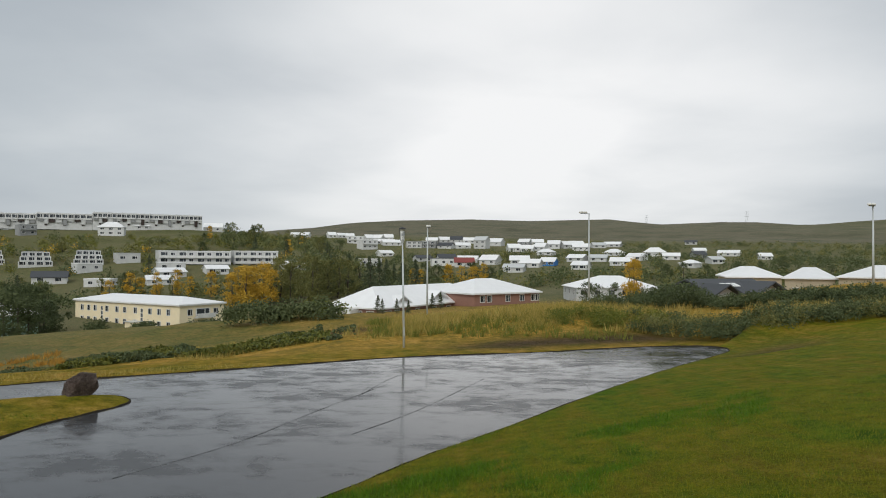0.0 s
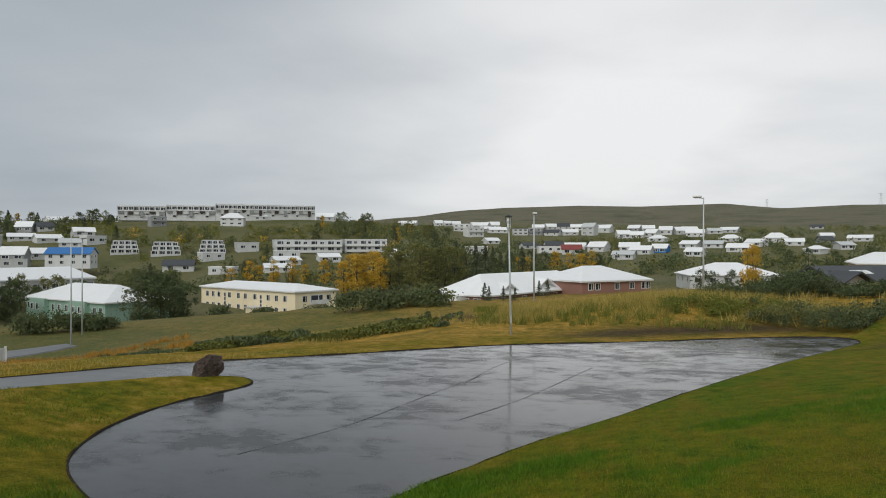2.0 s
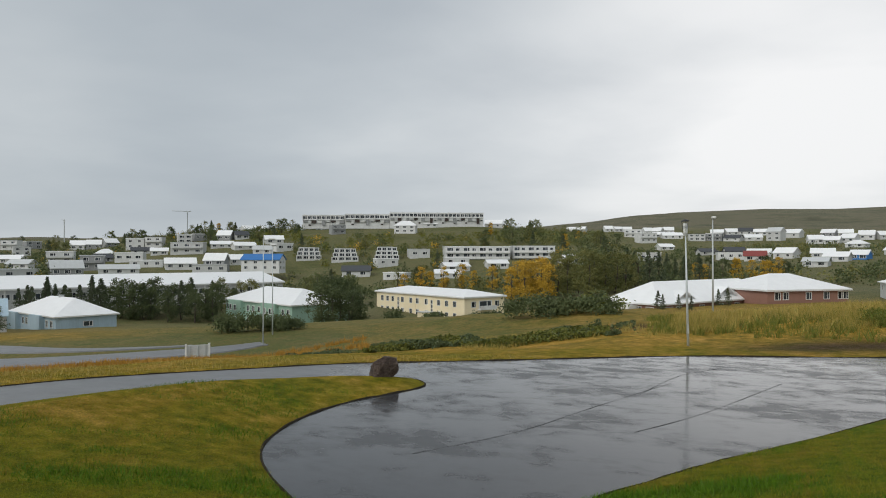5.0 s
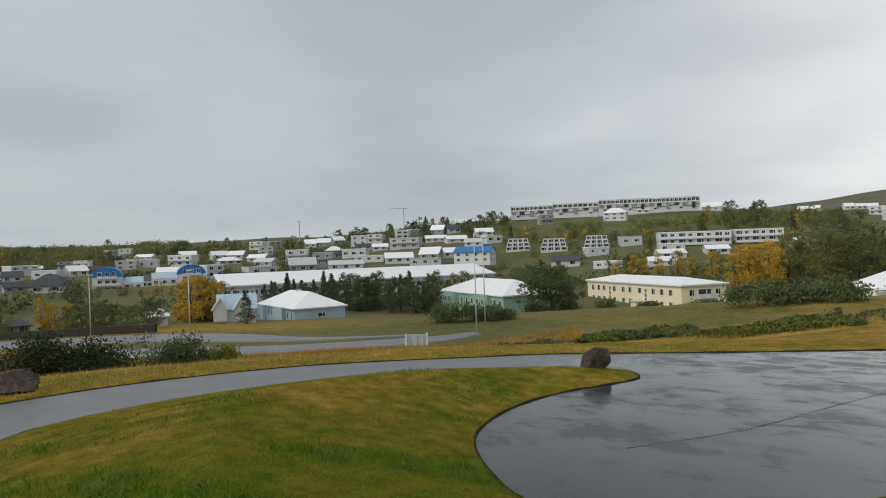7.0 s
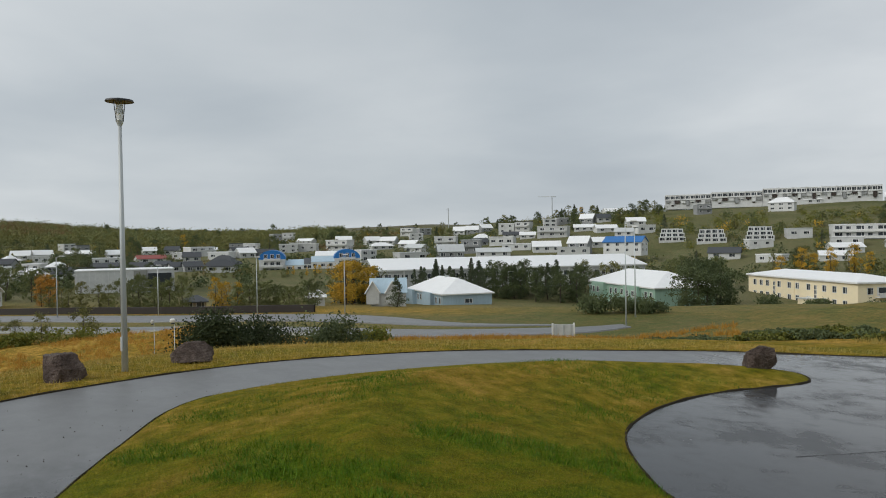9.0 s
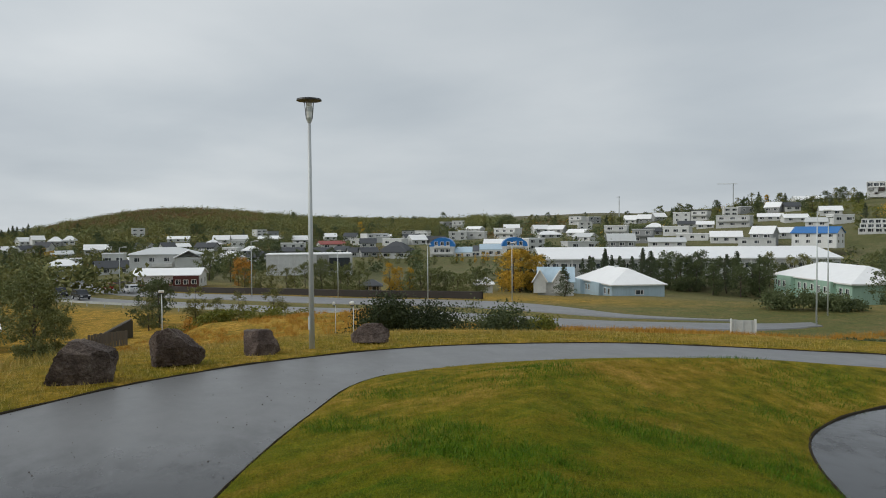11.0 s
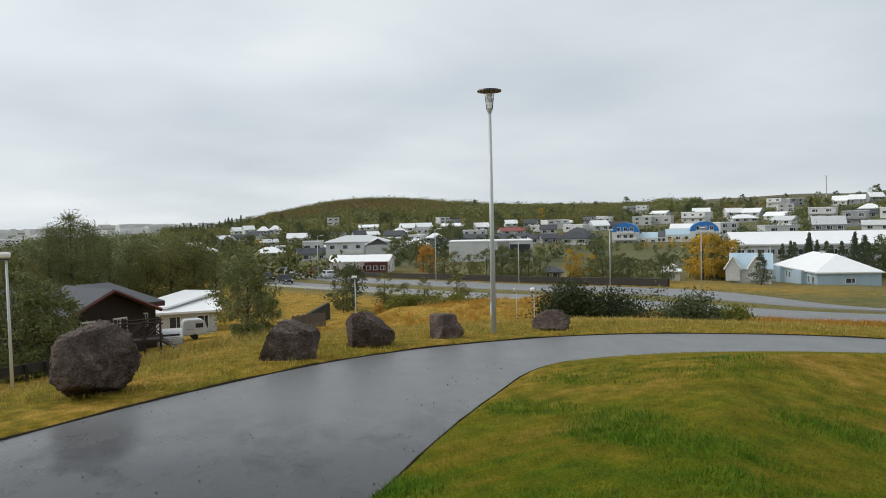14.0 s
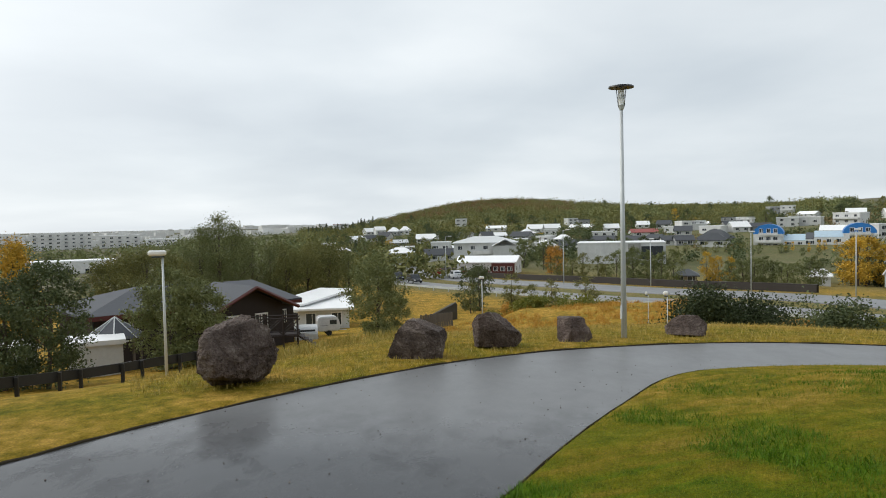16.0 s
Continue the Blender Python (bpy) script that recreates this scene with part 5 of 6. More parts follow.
for i, off, paint, label, tall in ((88, -6.5, "car_red", "red car on the wet main road", 1.45), (82, -6.0, "car_white", "white car on the wet main road", 1.6), (83, 5.5, "car_dark", "dark car on the wet main road", 1.6), (78, 6.0, "car_dark", "dark estate car on the wet main road", 1.6)):
    x, y, turn = road_place(i, off)
    car(x, y, height(*ROAD_LINE[i]) + 0.22, turn + (180 if off > 0 else 0), paint, label, tall)


# ---- the brown wooden house below the crest and what stands round it ----
def brown_house():
    x, y, w, turn = between((114.0, 50), (101.6, 54.5), 8)
    z = -5.2
    ob = thing("wooden_house", x, y, z, turn, "dark brown timber house with a grey tiled roof", "house")
    BUILT.append((107.5, 7.0, 50))
    piece(ob, "wall", "brown", -w / 2, -4, -1.2, w / 2, 4, 2.5)
    r = part("roof", roof_mesh("hip", w, 8, 1.1, 0.75, 0.14), "tile", ob, "dark grey tiled hipped roof")
    r.location = (0, 0, 2.55)
    piece(ob, "fascia", "red_brown", -w / 2 - 0.76, -4.79, 2.18, w / 2 + 0.76, -4.74, 2.46)
    # board joints on the front
    for k in range(int(w / 0.55)):
        piece(ob, "board", "brown", -w / 2 + k * 0.55, -4.03, -1, -w / 2 + k * 0.55 + 0.3, -4.003, 2.45)
    # gabled wing
    gx = w * 0.5 - 2.6
    gw = 5.0
    piece(ob, "wing", "brown", gx - gw / 2, -6.2, -1.2, gx + gw / 2, -4.035, 2.4)
    bm = bmesh.new()
    pts = [(gx - gw / 2, 2.4), (gx + gw / 2, 2.4), (gx, 3.55)]
    a, b = [bm.verts.new((p, -6.2, q)) for p, q in pts], [bm.verts.new((p, -1.0, q)) for p, q in pts]
    bm.faces.new(a), bm.faces.new(b[::-1])
    for i in range(3):
        bm.faces.new([a[i], b[i], b[(i + 1) % 3], a[(i + 1) % 3]])
    bmesh.ops.recalc_face_normals(bm, faces=list(bm.faces))
    part("gable", bm, "brown", ob)
    r = part("wing_roof", roof_mesh("gable", 5.6, gw, 1.2, 0.6, 0.14), "tile", ob, "grey tiled gabled roof")
    r.matrix_basis = pose(gx, -3.9, 2.44, 0, 0, 90)
    for s in (-1, 1):
        bm = bmesh.new()
        tube(bm, (gx + s * (gw / 2 + 0.7), -7.32, 2.12), (gx, -7.32, 3.70), 0.12, 0.12, 4)
        part("bargeboard", bm, "red_brown", ob, "red-brown bargeboard")
    for px, pw in ((gx - 1.5, 0.9), (gx + 0.6, 0.95)):
        for k in range(2):
            add_window(ob, px + k * 0.48, -6.2, 0.45, 0.47, 1.35)
    for k in range(2):
        add_window(ob, -w * 0.37 + k * 0.55, -4.03, 0.6, 0.53, 1.2)
    piece(ob, "downpipe", "black_metal", -w / 2 - 0.1, -4.16, -1, -w / 2, -4.06, 2.3)
    # lower side wing behind the gable
    piece(ob, "side_wing", "brown", w / 2 + 0.003, -4.6, -1.2, w / 2 + 1.7, 2.6, 2.3)
    r = part("side_roof", roof_mesh("shed", 1.9, 7.2, 1.0, 0.35, 0.12), "tile", ob, "grey tiled lean-to roof")
    r.location = (w / 2 + 0.95, -1.0, 2.32)
    piece(ob, "side_fascia", "red_brown", w / 2 - 0.2, -5.02, 2.1, w / 2 + 2.2, -4.96, 2.34)
    for k in (0.35, 0.85):
        add_window(ob, w / 2 + k, -4.6, 0.7, 0.46, 1.0)


def timber_stair():
    x, y = at(101.3, 47)
    z = height(x, y)
    ob = thing("timber_stair", x, y, z, 100, "dark brown timber stair landing with crossed railings", "stairs")
    post = lambda a, b, r=0.06: tubed(a, b, r, r, 4)
    for px in (-1.6, -0.5, 0.6, 1.5):
        for py in (-0.8, 0.8):
            part("post", post((px, py, -0.5), (px, py, 2.3)), "brown", ob)
    for zz in (1.15, 2.2):
        for py in (-0.8, 0.8):
            part("rail", post((-1.6, py, zz), (1.5, py, zz), 0.045), "brown", ob)
    for px in (-1.6, -0.5, 0.6):
        for py in (-0.8, 0.8):
            part("brace", post((px, py, 1.2), (px + 1.05, py, 2.15), 0.035), "brown", ob)
            part("brace", post((px, py, 2.15), (px + 1.05, py, 1.2), 0.035), "brown", ob)
    part("landing", boxed(-1.7, -0.9, 1.02, 1.6, 0.9, 1.12), "brown", ob)
    for k in range(6):
        part("step", boxed(1.65 + k * 0.24, -0.6, 0.9 - k * 0.18, 1.95 + k * 0.24, 0.6, 0.95 - k * 0.18), "brown", ob)
    for py in (-0.65, 0.65):
        part("stringer", post((1.6, py, 1.0), (3.2, py, -0.2), 0.06), "brown", ob)


def caravan():
    x, y = at(97.1, 60)
    ob = thing("caravan", x, y, height(x, y) + 0.2, 105, "white touring caravan under a cover beside the garage", "caravan")
    ob.scale = (0.7, 0.7, 0.7)
    bm = bmesh.new()
    side = [(-1.25, 0.3), (1.2, 0.3), (1.35, 0.9), (1.15, 1.75), (0.7, 2.0), (-1.1, 2.0), (-1.3, 1.6)]
    a, b = [bm.verts.new((p, -1.0, q)) for p, q in side], [bm.verts.new((p, 1.0, q)) for p, q in side]
    bm.faces.new(a), bm.faces.new(b[::-1])
    for i in range(7):
        bm.faces.new([a[i], b[i], b[(i + 1) % 7], a[(i + 1) % 7]])
    bmesh.ops.recalc_face_normals(bm, faces=list(bm.faces))
    bmesh.ops.bevel(bm, geom=list(bm.edges), offset=0.1, segments=2, affect="EDGES")
    part("body", bm, "car_white", ob)
    part("window", boxed(0.1, -1.03, 1.1, 0.9, -1.0, 1.6), "glass", ob)
    part("stripe", boxed(-1.0, -1.015, 0.95, -0.1, -1.0, 1.02), "grey", ob)
    for s in (-1, 1):
        bm = bmesh.new()
        tube(bm, (0, s * 0.75, 0.08), (0, s * 0.95, 0.08), 0.33, 0.33, 14)
        part("wheel", bm, "rubber", ob)
    part("drawbar", tubed((1.2, 0, 0.3), (2.2, 0, 0.2), 0.05, 0.04, 6), "zinc", ob)


brown_house()
timber_stair()
caravan()
block("garage", (99.4, 67), (95.4, 67), 5, 1.9, -7.1, "shed", 0.55, "pale", "roof_white", label="pale grey garage with a white sheet roof", category="garage", size=(1.0, 1.3))
block("outbuilding", (101.0, 70), (99.0, 68), 7, 2.2, -7.0, "shed", 0.7, "pale", "roof_white", label="pale outbuilding with a white sheet roof", category="outbuilding", faces="f", size=(1.0, 0.8))
cx, cy = at(98.8, 58)
car(cx, cy, height(cx, cy) - 0.3, 190, "car_white", "white parked car behind the lawn", 1.35, 3.9)
block("container", (115.7, 43), (112.1, 43), 3, 1.75, -5.35, "flat", 0.06, "white", "roof_white", label="white site container beyond the guard rail", category="container", faces="", group="white containers")
block("container", (123.5, 41), (117.6, 42), 3, 2.0, -5.35, "flat", 0.06, "white", "roof_white", label="white site container beyond the guard rail", category="container", faces="", group="white containers")


def gazebo():
    x, y = at(112.6, 46.5)
    ob = thing("gazebo", x, y, -5.85, 20, "small timber gazebo with a dark pyramid roof", "gazebo")
    bm = bmesh.new()
    bmesh.ops.create_cone(bm, cap_ends=True, segments=8, radius1=1.7, radius2=0.05, depth=1.15, matrix=Matrix.Translation((0, 0, 2.75)))
    part("roof", bm, "tile", ob)
    for k in range(8):
        a = k * math.pi / 4
        part("post", tubed((1.4 * math.cos(a), 1.4 * math.sin(a), -0.3), (1.4 * math.cos(a), 1.4 * math.sin(a), 2.25), 0.06, 0.06, 6), "timber", ob)
        part("rib", tubed((1.7 * math.cos(a), 1.7 * math.sin(a), 2.2), (0, 0, 3.36), 0.03, 0.03, 4), "zinc", ob)


gazebo()


def board_fence(points, h, label, mat="timber", step=0.16):
    line = curve(points, False, 6)
    x0, y0 = line[0]
    z0 = height(x0, y0)
    ob = thing("fence", x0, y0, z0, 0, label, "fence")
    seg = np.linalg.norm(np.diff(line, axis=0), axis=1)
    run = np.concatenate([[0], np.cumsum(seg)])
    slat = mesh_of("slat", boxed(-step * 0.42, -0.015, -0.3, step * 0.42, 0.015, 1.0), mat)
    for s in np.arange(0, run[-1], step):
        x, y = np.interp(s, run, line[:, 0]), np.interp(s, run, line[:, 1])
        x2, y2 = np.interp(s + 0.1, run, line[:, 0]), np.interp(s + 0.1, run, line[:, 1])
        p = part("slat", slat, None, ob)
        p.matrix_basis = pose(x - x0, y - y0, height(x, y) - z0, 0, 0, math.degrees(math.atan2(y2 - y, x2 - x))) @ Matrix.Diagonal((1, 1, h * (0.96 + 0.08 * dice.random()), 1))


board_fence([at(89.7, 56), at(87.2, 57)], 1.1, "weathered grey board fence beside the footpath", "timber", 0.2)
board_fence([at(101.5, 42), at(98, 43), at(95.3, 45)], 0.35, "low timber edging along the lawn", "timber", 0.3)


def ramp_wall():
    """Dark retaining wall of the footpath's underpass, falling towards the path."""
    (ax, ay), (bx, by) = at(90.0, 60), at(86.9, 66)
    turn = math.degrees(math.atan2(by - ay, bx - ax))
    ob = thing("retaining_wall", ax, ay, -6.0, turn, "dark sloping retaining wall by the underpass", "wall")
    L = math.hypot(bx - ax, by - ay)
    bm = bmesh.new()
    side = [(0, -1.0), (L, -1.0), (L, 1.15), (L - 0.4, 1.25), (0, 0.25)]
    a, b = [bm.verts.new((p, -0.15, q)) for p, q in side], [bm.verts.new((p, 0.15, q)) for p, q in side]
    bm.faces.new(a), bm.faces.new(b[::-1])
    for i in range(5):
        bm.faces.new([a[i], b[i], b[(i + 1) % 5], a[(i + 1) % 5]])
    bmesh.ops.recalc_face_normals(bm, faces=list(bm.faces))
    part("wall", bm, "black_metal", ob)
    part("coping", tubed((0, 0, 0.3), (L, 0, 1.27), 0.06, 0.06, 6), "timber", ob)


ramp_wall()


# ---- the city and hilltop marks far off ----
def city_block(left, right, d, z, h, storeys, label):
    top, w = block("apartment_tower", (left, d), (right, d), 14, h, z, "flat", 0.6, "frame", "roof_white", label=label, category="building", group="apartment blocks of the far town", faces="")
    n = max(3, int(w / 6))
    for level in range(storeys):
        for i in range(n):
            add_window(top, -w / 2 + (i + 0.5) * w / n, -7, level * h / storeys + 0.8, w / n * 0.42, h / storeys * 0.42)
        for i in range(0, n, 2):
            piece(top, "balcony", "white", -w / 2 + i * w / n + 0.4, -8.4, level * h / storeys - 0.1, -w / 2 + (i + 1) * w / n - 0.4, -7.003, level * h / storeys + 0.9)


city_block(117.6, 113.7, 760, -17.5, 17, 5, "white five-storey apartment block in the far town")
city_block(113.3, 110.6, 720, -17.5, 14, 4, "white four-storey apartment block in the far town")
city_block(122.0, 118.2, 800, -18, 17, 5, "white five-storey apartment block in the far town")
city_block(110.2, 108.0, 700, -16.5, 9, 3, "white three-storey apartment block in the far town")
city_block(118.2, 112.3, 330, -16.5, 6.0, 1, "grey long hall before the town")


def far_town():
    rnd = random.Random(12)
    bm = bmesh.new()
    for _ in range(700):
        b, d = rnd.uniform(97, 124), rnd.uniform(900, 3300)
        x, y = at(b, d)
        w, dp, h = rnd.uniform(8, 28), rnd.uniform(8, 14), rnd.uniform(4, 10)
        m = Matrix.Translation((x, y, height(x, y) + h / 2 - 1)) @ Matrix.Rotation(radians(b + rnd.uniform(-40, 40)), 4, "Z") @ Matrix.Diagonal((w, dp, h, 1))
        bmesh.ops.create_cube(bm, size=1.0, matrix=m)
    tagged(new("far_town", mesh_of("far_town", bm, "frame")), "pale buildings of the distant low town", "town", kind="stuff")


far_town()


def pylon(bearing, d, h):
    x, y = at(bearing, d)
    ob = thing("pylon", x, y, height(x, y) - 1, bearing, "grey lattice power pylon on the bare hilltop", "pylon", "pylons on the hills")
    for sx in (-1, 1):
        for sy in (-1, 1):
            part("leg", tubed((sx * h * 0.11, sy * h * 0.11, 0), (sx * h * 0.03, sy * h * 0.03, h), 0.35, 0.25, 4), "zinc", ob)
    for f in (0.55, 0.75, 0.95):
        part("crossarm", tubed((-h * 0.2, 0, h * f), (h * 0.2, 0, h * f), 0.35, 0.35, 4), "zinc", ob)
    for k in range(5):
        f0, f1 = k / 5, (k + 1) / 5
        w0, w1 = 0.11 - 0.08 * f0, 0.11 - 0.08 * f1
        part("brace", tubed((-h * w0, -h * w0, h * f0), (h * w1, -h * w1, h * f1), 0.22, 0.22, 4), "zinc", ob)
        part("brace", tubed((h * w0, -h * w0, h * f0), (-h * w1, -h * w1, h * f1), 0.22, 0.22, 4), "zinc", ob)


pylon(-15.7, 2350, 26)
pylon(-22.8, 2350, 34)


def crane(bearing, d, h, turn):
    x, y = at(bearing, d)
    ob = thing("tower_crane", x, y, height(x, y), turn, "slim grey tower crane above the houses", "crane", "cranes")
    part("mast", tubed((0, 0, 0), (0, 0, h), 0.45, 0.4, 4), "zinc", ob)
    part("jib", tubed((-h * 0.15, 0, h * 0.97), (h * 0.6, 0, h * 1.0), 0.3, 0.25, 4), "zinc", ob)


crane(41.4, 640, 22, 200)
crane(49.6, 700, 20, 150)


# ---- trees, bushes and grass ----
grow = np.random.RandomState(11)


def cards(name, centres, sizes, mat, slim=1.0, up=0.0):
    """Many small separate leaves, each a bent pair of triangles, as one mesh."""
    n = len(centres)
    a = grow.normal(size=(n, 3))
    a[:, 2] += up
    a /= np.linalg.norm(a, axis=1)[:, None]
    b = np.cross(a, grow.normal(size=(n, 3)))
    b /= np.linalg.norm(b, axis=1)[:, None]
    s = np.asarray(sizes).reshape(-1, 1)
    a, b = a * s, b * s * slim
    c = np.cross(a, b)
    c *= 0.25 * s / np.maximum(np.linalg.norm(c, axis=1)[:, None], 1e-9)
    v = np.stack([centres - a * 0.5, centres + b * 0.5 + c, centres + a * 0.5, centres - b * 0.5 + c], 1).reshape(-1, 3)
    i = np.arange(n)[:, None] * 4
    f = np.concatenate([i + [0, 1, 2], i + [0, 2, 3]])
    me = bpy.data.meshes.new(name)
    me.from_pydata(v.tolist(), [], f.tolist())
    me.materials.append(MAT[mat])
    return me


def crown_points(kind, h, r, n, clumps):
    """Leaf places of a crown of height h and radius r, in uneven clumps with gaps."""
    if kind == "conifer":
        t = grow.uniform(0.06, 1, clumps) ** 0.8
        ang = grow.uniform(0, 2 * np.pi, clumps)
        reach = r * (1.02 - t) * grow.uniform(0.45, 1.1, clumps)
        c = np.column_stack([np.cos(ang) * reach, np.sin(ang) * reach, t * h - reach * 0.15])
        spread = np.array([0.11, 0.11, 0.05]) * h * (1.15 - t)[:, None]
    else:
        low = 0.06 if kind == "broad" else 0.08
        t = grow.uniform(0, 1, clumps)
        ang = grow.uniform(0, 2 * np.pi, clumps)
        shape = np.sin(np.pi * np.clip(t * 0.86 + 0.1, 0, 1)) ** 0.75 if kind == "broad" else np.sin(np.pi * np.clip(t * 0.9 + 0.08, 0, 1)) ** 0.6 * 0.8
        reach = r * shape * np.sqrt(grow.uniform(0.12, 1.0, clumps)) * grow.uniform(0.75, 1.25, clumps)
        c = np.column_stack([np.cos(ang) * reach, np.sin(ang) * reach, (low + (1 - low) * t) * h])
        spread = np.array([0.085, 0.085, 0.07]) * h * grow.uniform(0.5, 1.2, clumps)[:, None]
    k = grow.randint(0, clumps, n)
    return c[k] + grow.normal(size=(n, 3)) * spread[k] * 0.6, c


def tree(name, x, y, h, r, kind, mat, n, leaf, clumps, label, category="tree", group="trees", limbs=4):
    ob = thing(name, x, y, height(x, y), 0, label, category, group)
    pts, c = crown_points(kind, h, r, n, clumps)
    part("crown", cards("crown", pts, leaf * grow.uniform(0.6, 1.3, len(pts)), mat, 0.7), None, ob)
    bm = bmesh.new()
    wr = 0.016 * h + 0.02
    bend = Vector((grow.normal() * 0.03 * h, grow.normal() * 0.03 * h, h * 0.5))
    spine = [(Vector((0, 0, -0.3)), wr), (bend * 0.5, wr * 0.82), (bend, wr * 0.62), (Vector((bend.x * 0.6, bend.y * 0.6, h * (0.97 if kind == "conifer" else 0.86))), wr * 0.18)]
    rings = [[bm.verts.new(p + Vector((math.cos(a) * r_, math.sin(a) * r_, 0))) for a in np.arange(8) * math.pi / 4] for p, r_ in spine]
    for lo, hi in zip(rings, rings[1:]):
        for i in range(8):
            bm.faces.new([lo[i], lo[(i + 1) % 8], hi[(i + 1) % 8], hi[i]])
    bm.faces.new(rings[-1])
    stem = part("trunk", bm, "bark", ob, flat=False)
    if limbs:
        for i in range(0, len(c), max(1, len(c) // limbs)):
            tip = Vector(c[i])
            root = Vector((bend.x * 0.5, bend.y * 0.5, max(0.12 * h, tip.z * 0.62)))
            part("limb", tubed(root, tip, wr * 0.35, wr * 0.1, 5), "bark", stem)
    return ob


FAR_KINDS = {
    "green": ("broadleaf_tree", 8, 2.8, "broad", "leaf_green", 1950, 0.32, 51, "green broadleaf tree among the houses"),
    "dark": ("broadleaf_tree", 8, 2.9, "broad", "leaf_dark", 1950, 0.32, 48, "dark green broadleaf tree among the houses"),
    "olive": ("broadleaf_tree", 8, 2.6, "broad", "leaf_olive", 1860, 0.30, 48, "olive green tree turning yellow in autumn"),
    "gold": ("aspen", 8, 2.1, "tall", "leaf_gold", 1680, 0.29, 45, "golden yellow autumn tree in the valley"),
    "orange": ("larch", 8, 1.9, "tall", "leaf_orange", 1560, 0.29, 42, "orange autumn tree in the valley"),
    "fir": ("fir_tree", 8, 1.9, "conifer", "needles", 1860, 0.29, 90, "dark green fir tree in the valley"),
}
FIRST = {}


def plant(kind, bearing, d, h, wide=1.0):
    """One tree of a kind; the first is built, the rest are copies with their own size and turn."""
    x, y = at(bearing, d)
    spec = FAR_KINDS[kind]
    made = FIRST.setdefault(kind, [])
    if len(made) < 2:
        ob = tree(spec[0], x, y, *spec[1:8], spec[8], group=f"{spec[0].replace('_', ' ')}s in the valley")
        made.append(ob)
        ob.matrix_world = pose(x, y, height(x, y) - 0.1, 0, 0, bearing) @ Matrix.Diagonal((h / 8 * wide, h / 8 * wide, h / 8, 1))
        return ob
    src = made[dice.randrange(len(made))]
    keep = src.matrix_basis.copy()
    src.matrix_basis = Matrix()
    ob = copy_thing(src, pose(x, y, height(x, y) - 0.1, 0, 0, dice.uniform(0, 360)) @ Matrix.Diagonal((h / 8 * wide, h / 8 * wide, h / 8, 1)))
    src.matrix_basis = keep
    return ob


def row(kind, b0, b1, d0, d1, h0, h1, n, wide=1.0):
    for i in range(n):
        f = (i + 0.5) / n + dice.uniform(-0.4, 0.4) / n
        plant(kind, b0 + (b1 - b0) * f, d0 + (d1 - d0) * dice.random(), dice.uniform(h0, h1), wide * dice.uniform(0.85, 1.2))


# behind and beside the cream house
row("dark", 28.2, 31.6, 150, 170, 6.5, 9.5, 7, 1.15)
row("dark", 28.6, 31.6, 172, 180, 10, 12, 5)
row("green", 28.6, 33, 200, 215, 8, 10, 4)
row("gold", 17.2, 25.5, 232, 250, 6.5, 8.5, 7)
row("olive", 17, 26, 240, 262, 6, 8.5, 7)
row("gold", 13.4, 16.6, 196, 206, 9.5, 12, 7)
row("olive", 7.5, 13.6, 190, 215, 10, 13, 9, 1.1)
row("green", 6.5, 12.5, 215, 240, 9, 13, 7)
row("fir", 2.2, 9.2, 205, 245, 8, 12, 11)
row("dark", -4, 8, 235, 270, 6, 9, 9)
row("gold", -3.6, 0.2, 245, 262, 5.5, 8, 6)
row("gold", 1.6, 2.6, 240, 250, 6.5, 7.5, 2)
row("fir", 2.5, 6.0, 116, 124, 2.3, 3.2, 4)
row("fir", 0.2, 1.0, 134, 138, 2.5, 3.3, 2)
row("gold", -15.1, -14.3, 152, 156, 8, 9.5, 3, 0.75)
row("dark", -14, -10.5, 150, 165, 3, 4.5, 3)
row("olive", -34, -17, 150, 220, 4.5, 6.5, 9)
row("dark", -32, -16, 230, 330, 5, 7, 10)
# between the pale blue and the mint house
row("dark", 39.2, 46.5, 182, 196, 7.2, 9.6, 11, 1.1)
row("fir", 39.0, 52.0, 186, 198, 6.5, 9.8, 15)
row("fir", 46.8, 52.5, 186, 200, 6.5, 9, 7)
row("dark", 34, 39.5, 196, 205, 6, 8.5, 4)
row("olive", 36, 40, 196, 204, 8, 9.5, 3)
row("gold", 35.0, 36.4, 250, 262, 5, 7.5, 3)
row("fir", 53.2, 54.0, 142, 146, 5.8, 6.6, 1, 1.15)
row("gold", 55.6, 58.6, 158, 172, 8.0, 10.5, 5, 1.25)
row("olive", 55.2, 58.2, 172, 182, 8.5, 10.5, 4, 1.2)
row("green", 60, 66.4, 128, 142, 3.8, 5.6, 11, 1.15)
row("dark", 55, 61.5, 165, 180, 4, 6, 6)
row("gold", 65.9, 67.9, 134, 138, 4.4, 6.2, 4, 0.8)
row("gold", 58.8, 62.6, 262, 272, 3.0, 4.2, 6)
row("green", 58, 66, 244, 262, 2.6, 3.6, 9)
row("olive", 64.8, 70, 240, 262, 3.2, 4.5, 8)
row("green", 69.8, 74.5, 132, 150, 4, 6.8, 7)
row("olive", 74.5, 79.5, 136, 160, 3.5, 5.5, 6)
row("orange", 78.4, 79.4, 166, 170, 6, 7, 2)
row("green", 79, 83, 180, 260, 6, 9, 6)
row("dark", 72, 80, 232, 262, 6, 8, 7)
row("olive", 76, 86, 64, 84, 2.2, 4.0, 5)
row("dark", 84.4, 86.2, 76, 82, 4.5, 6.2, 2)
row("orange", 82.6, 83.1, 58, 60, 1.3, 1.6, 1, 1.6)
# skyline trees
row("dark", 39, 46, 560, 640, 6, 9, 5)
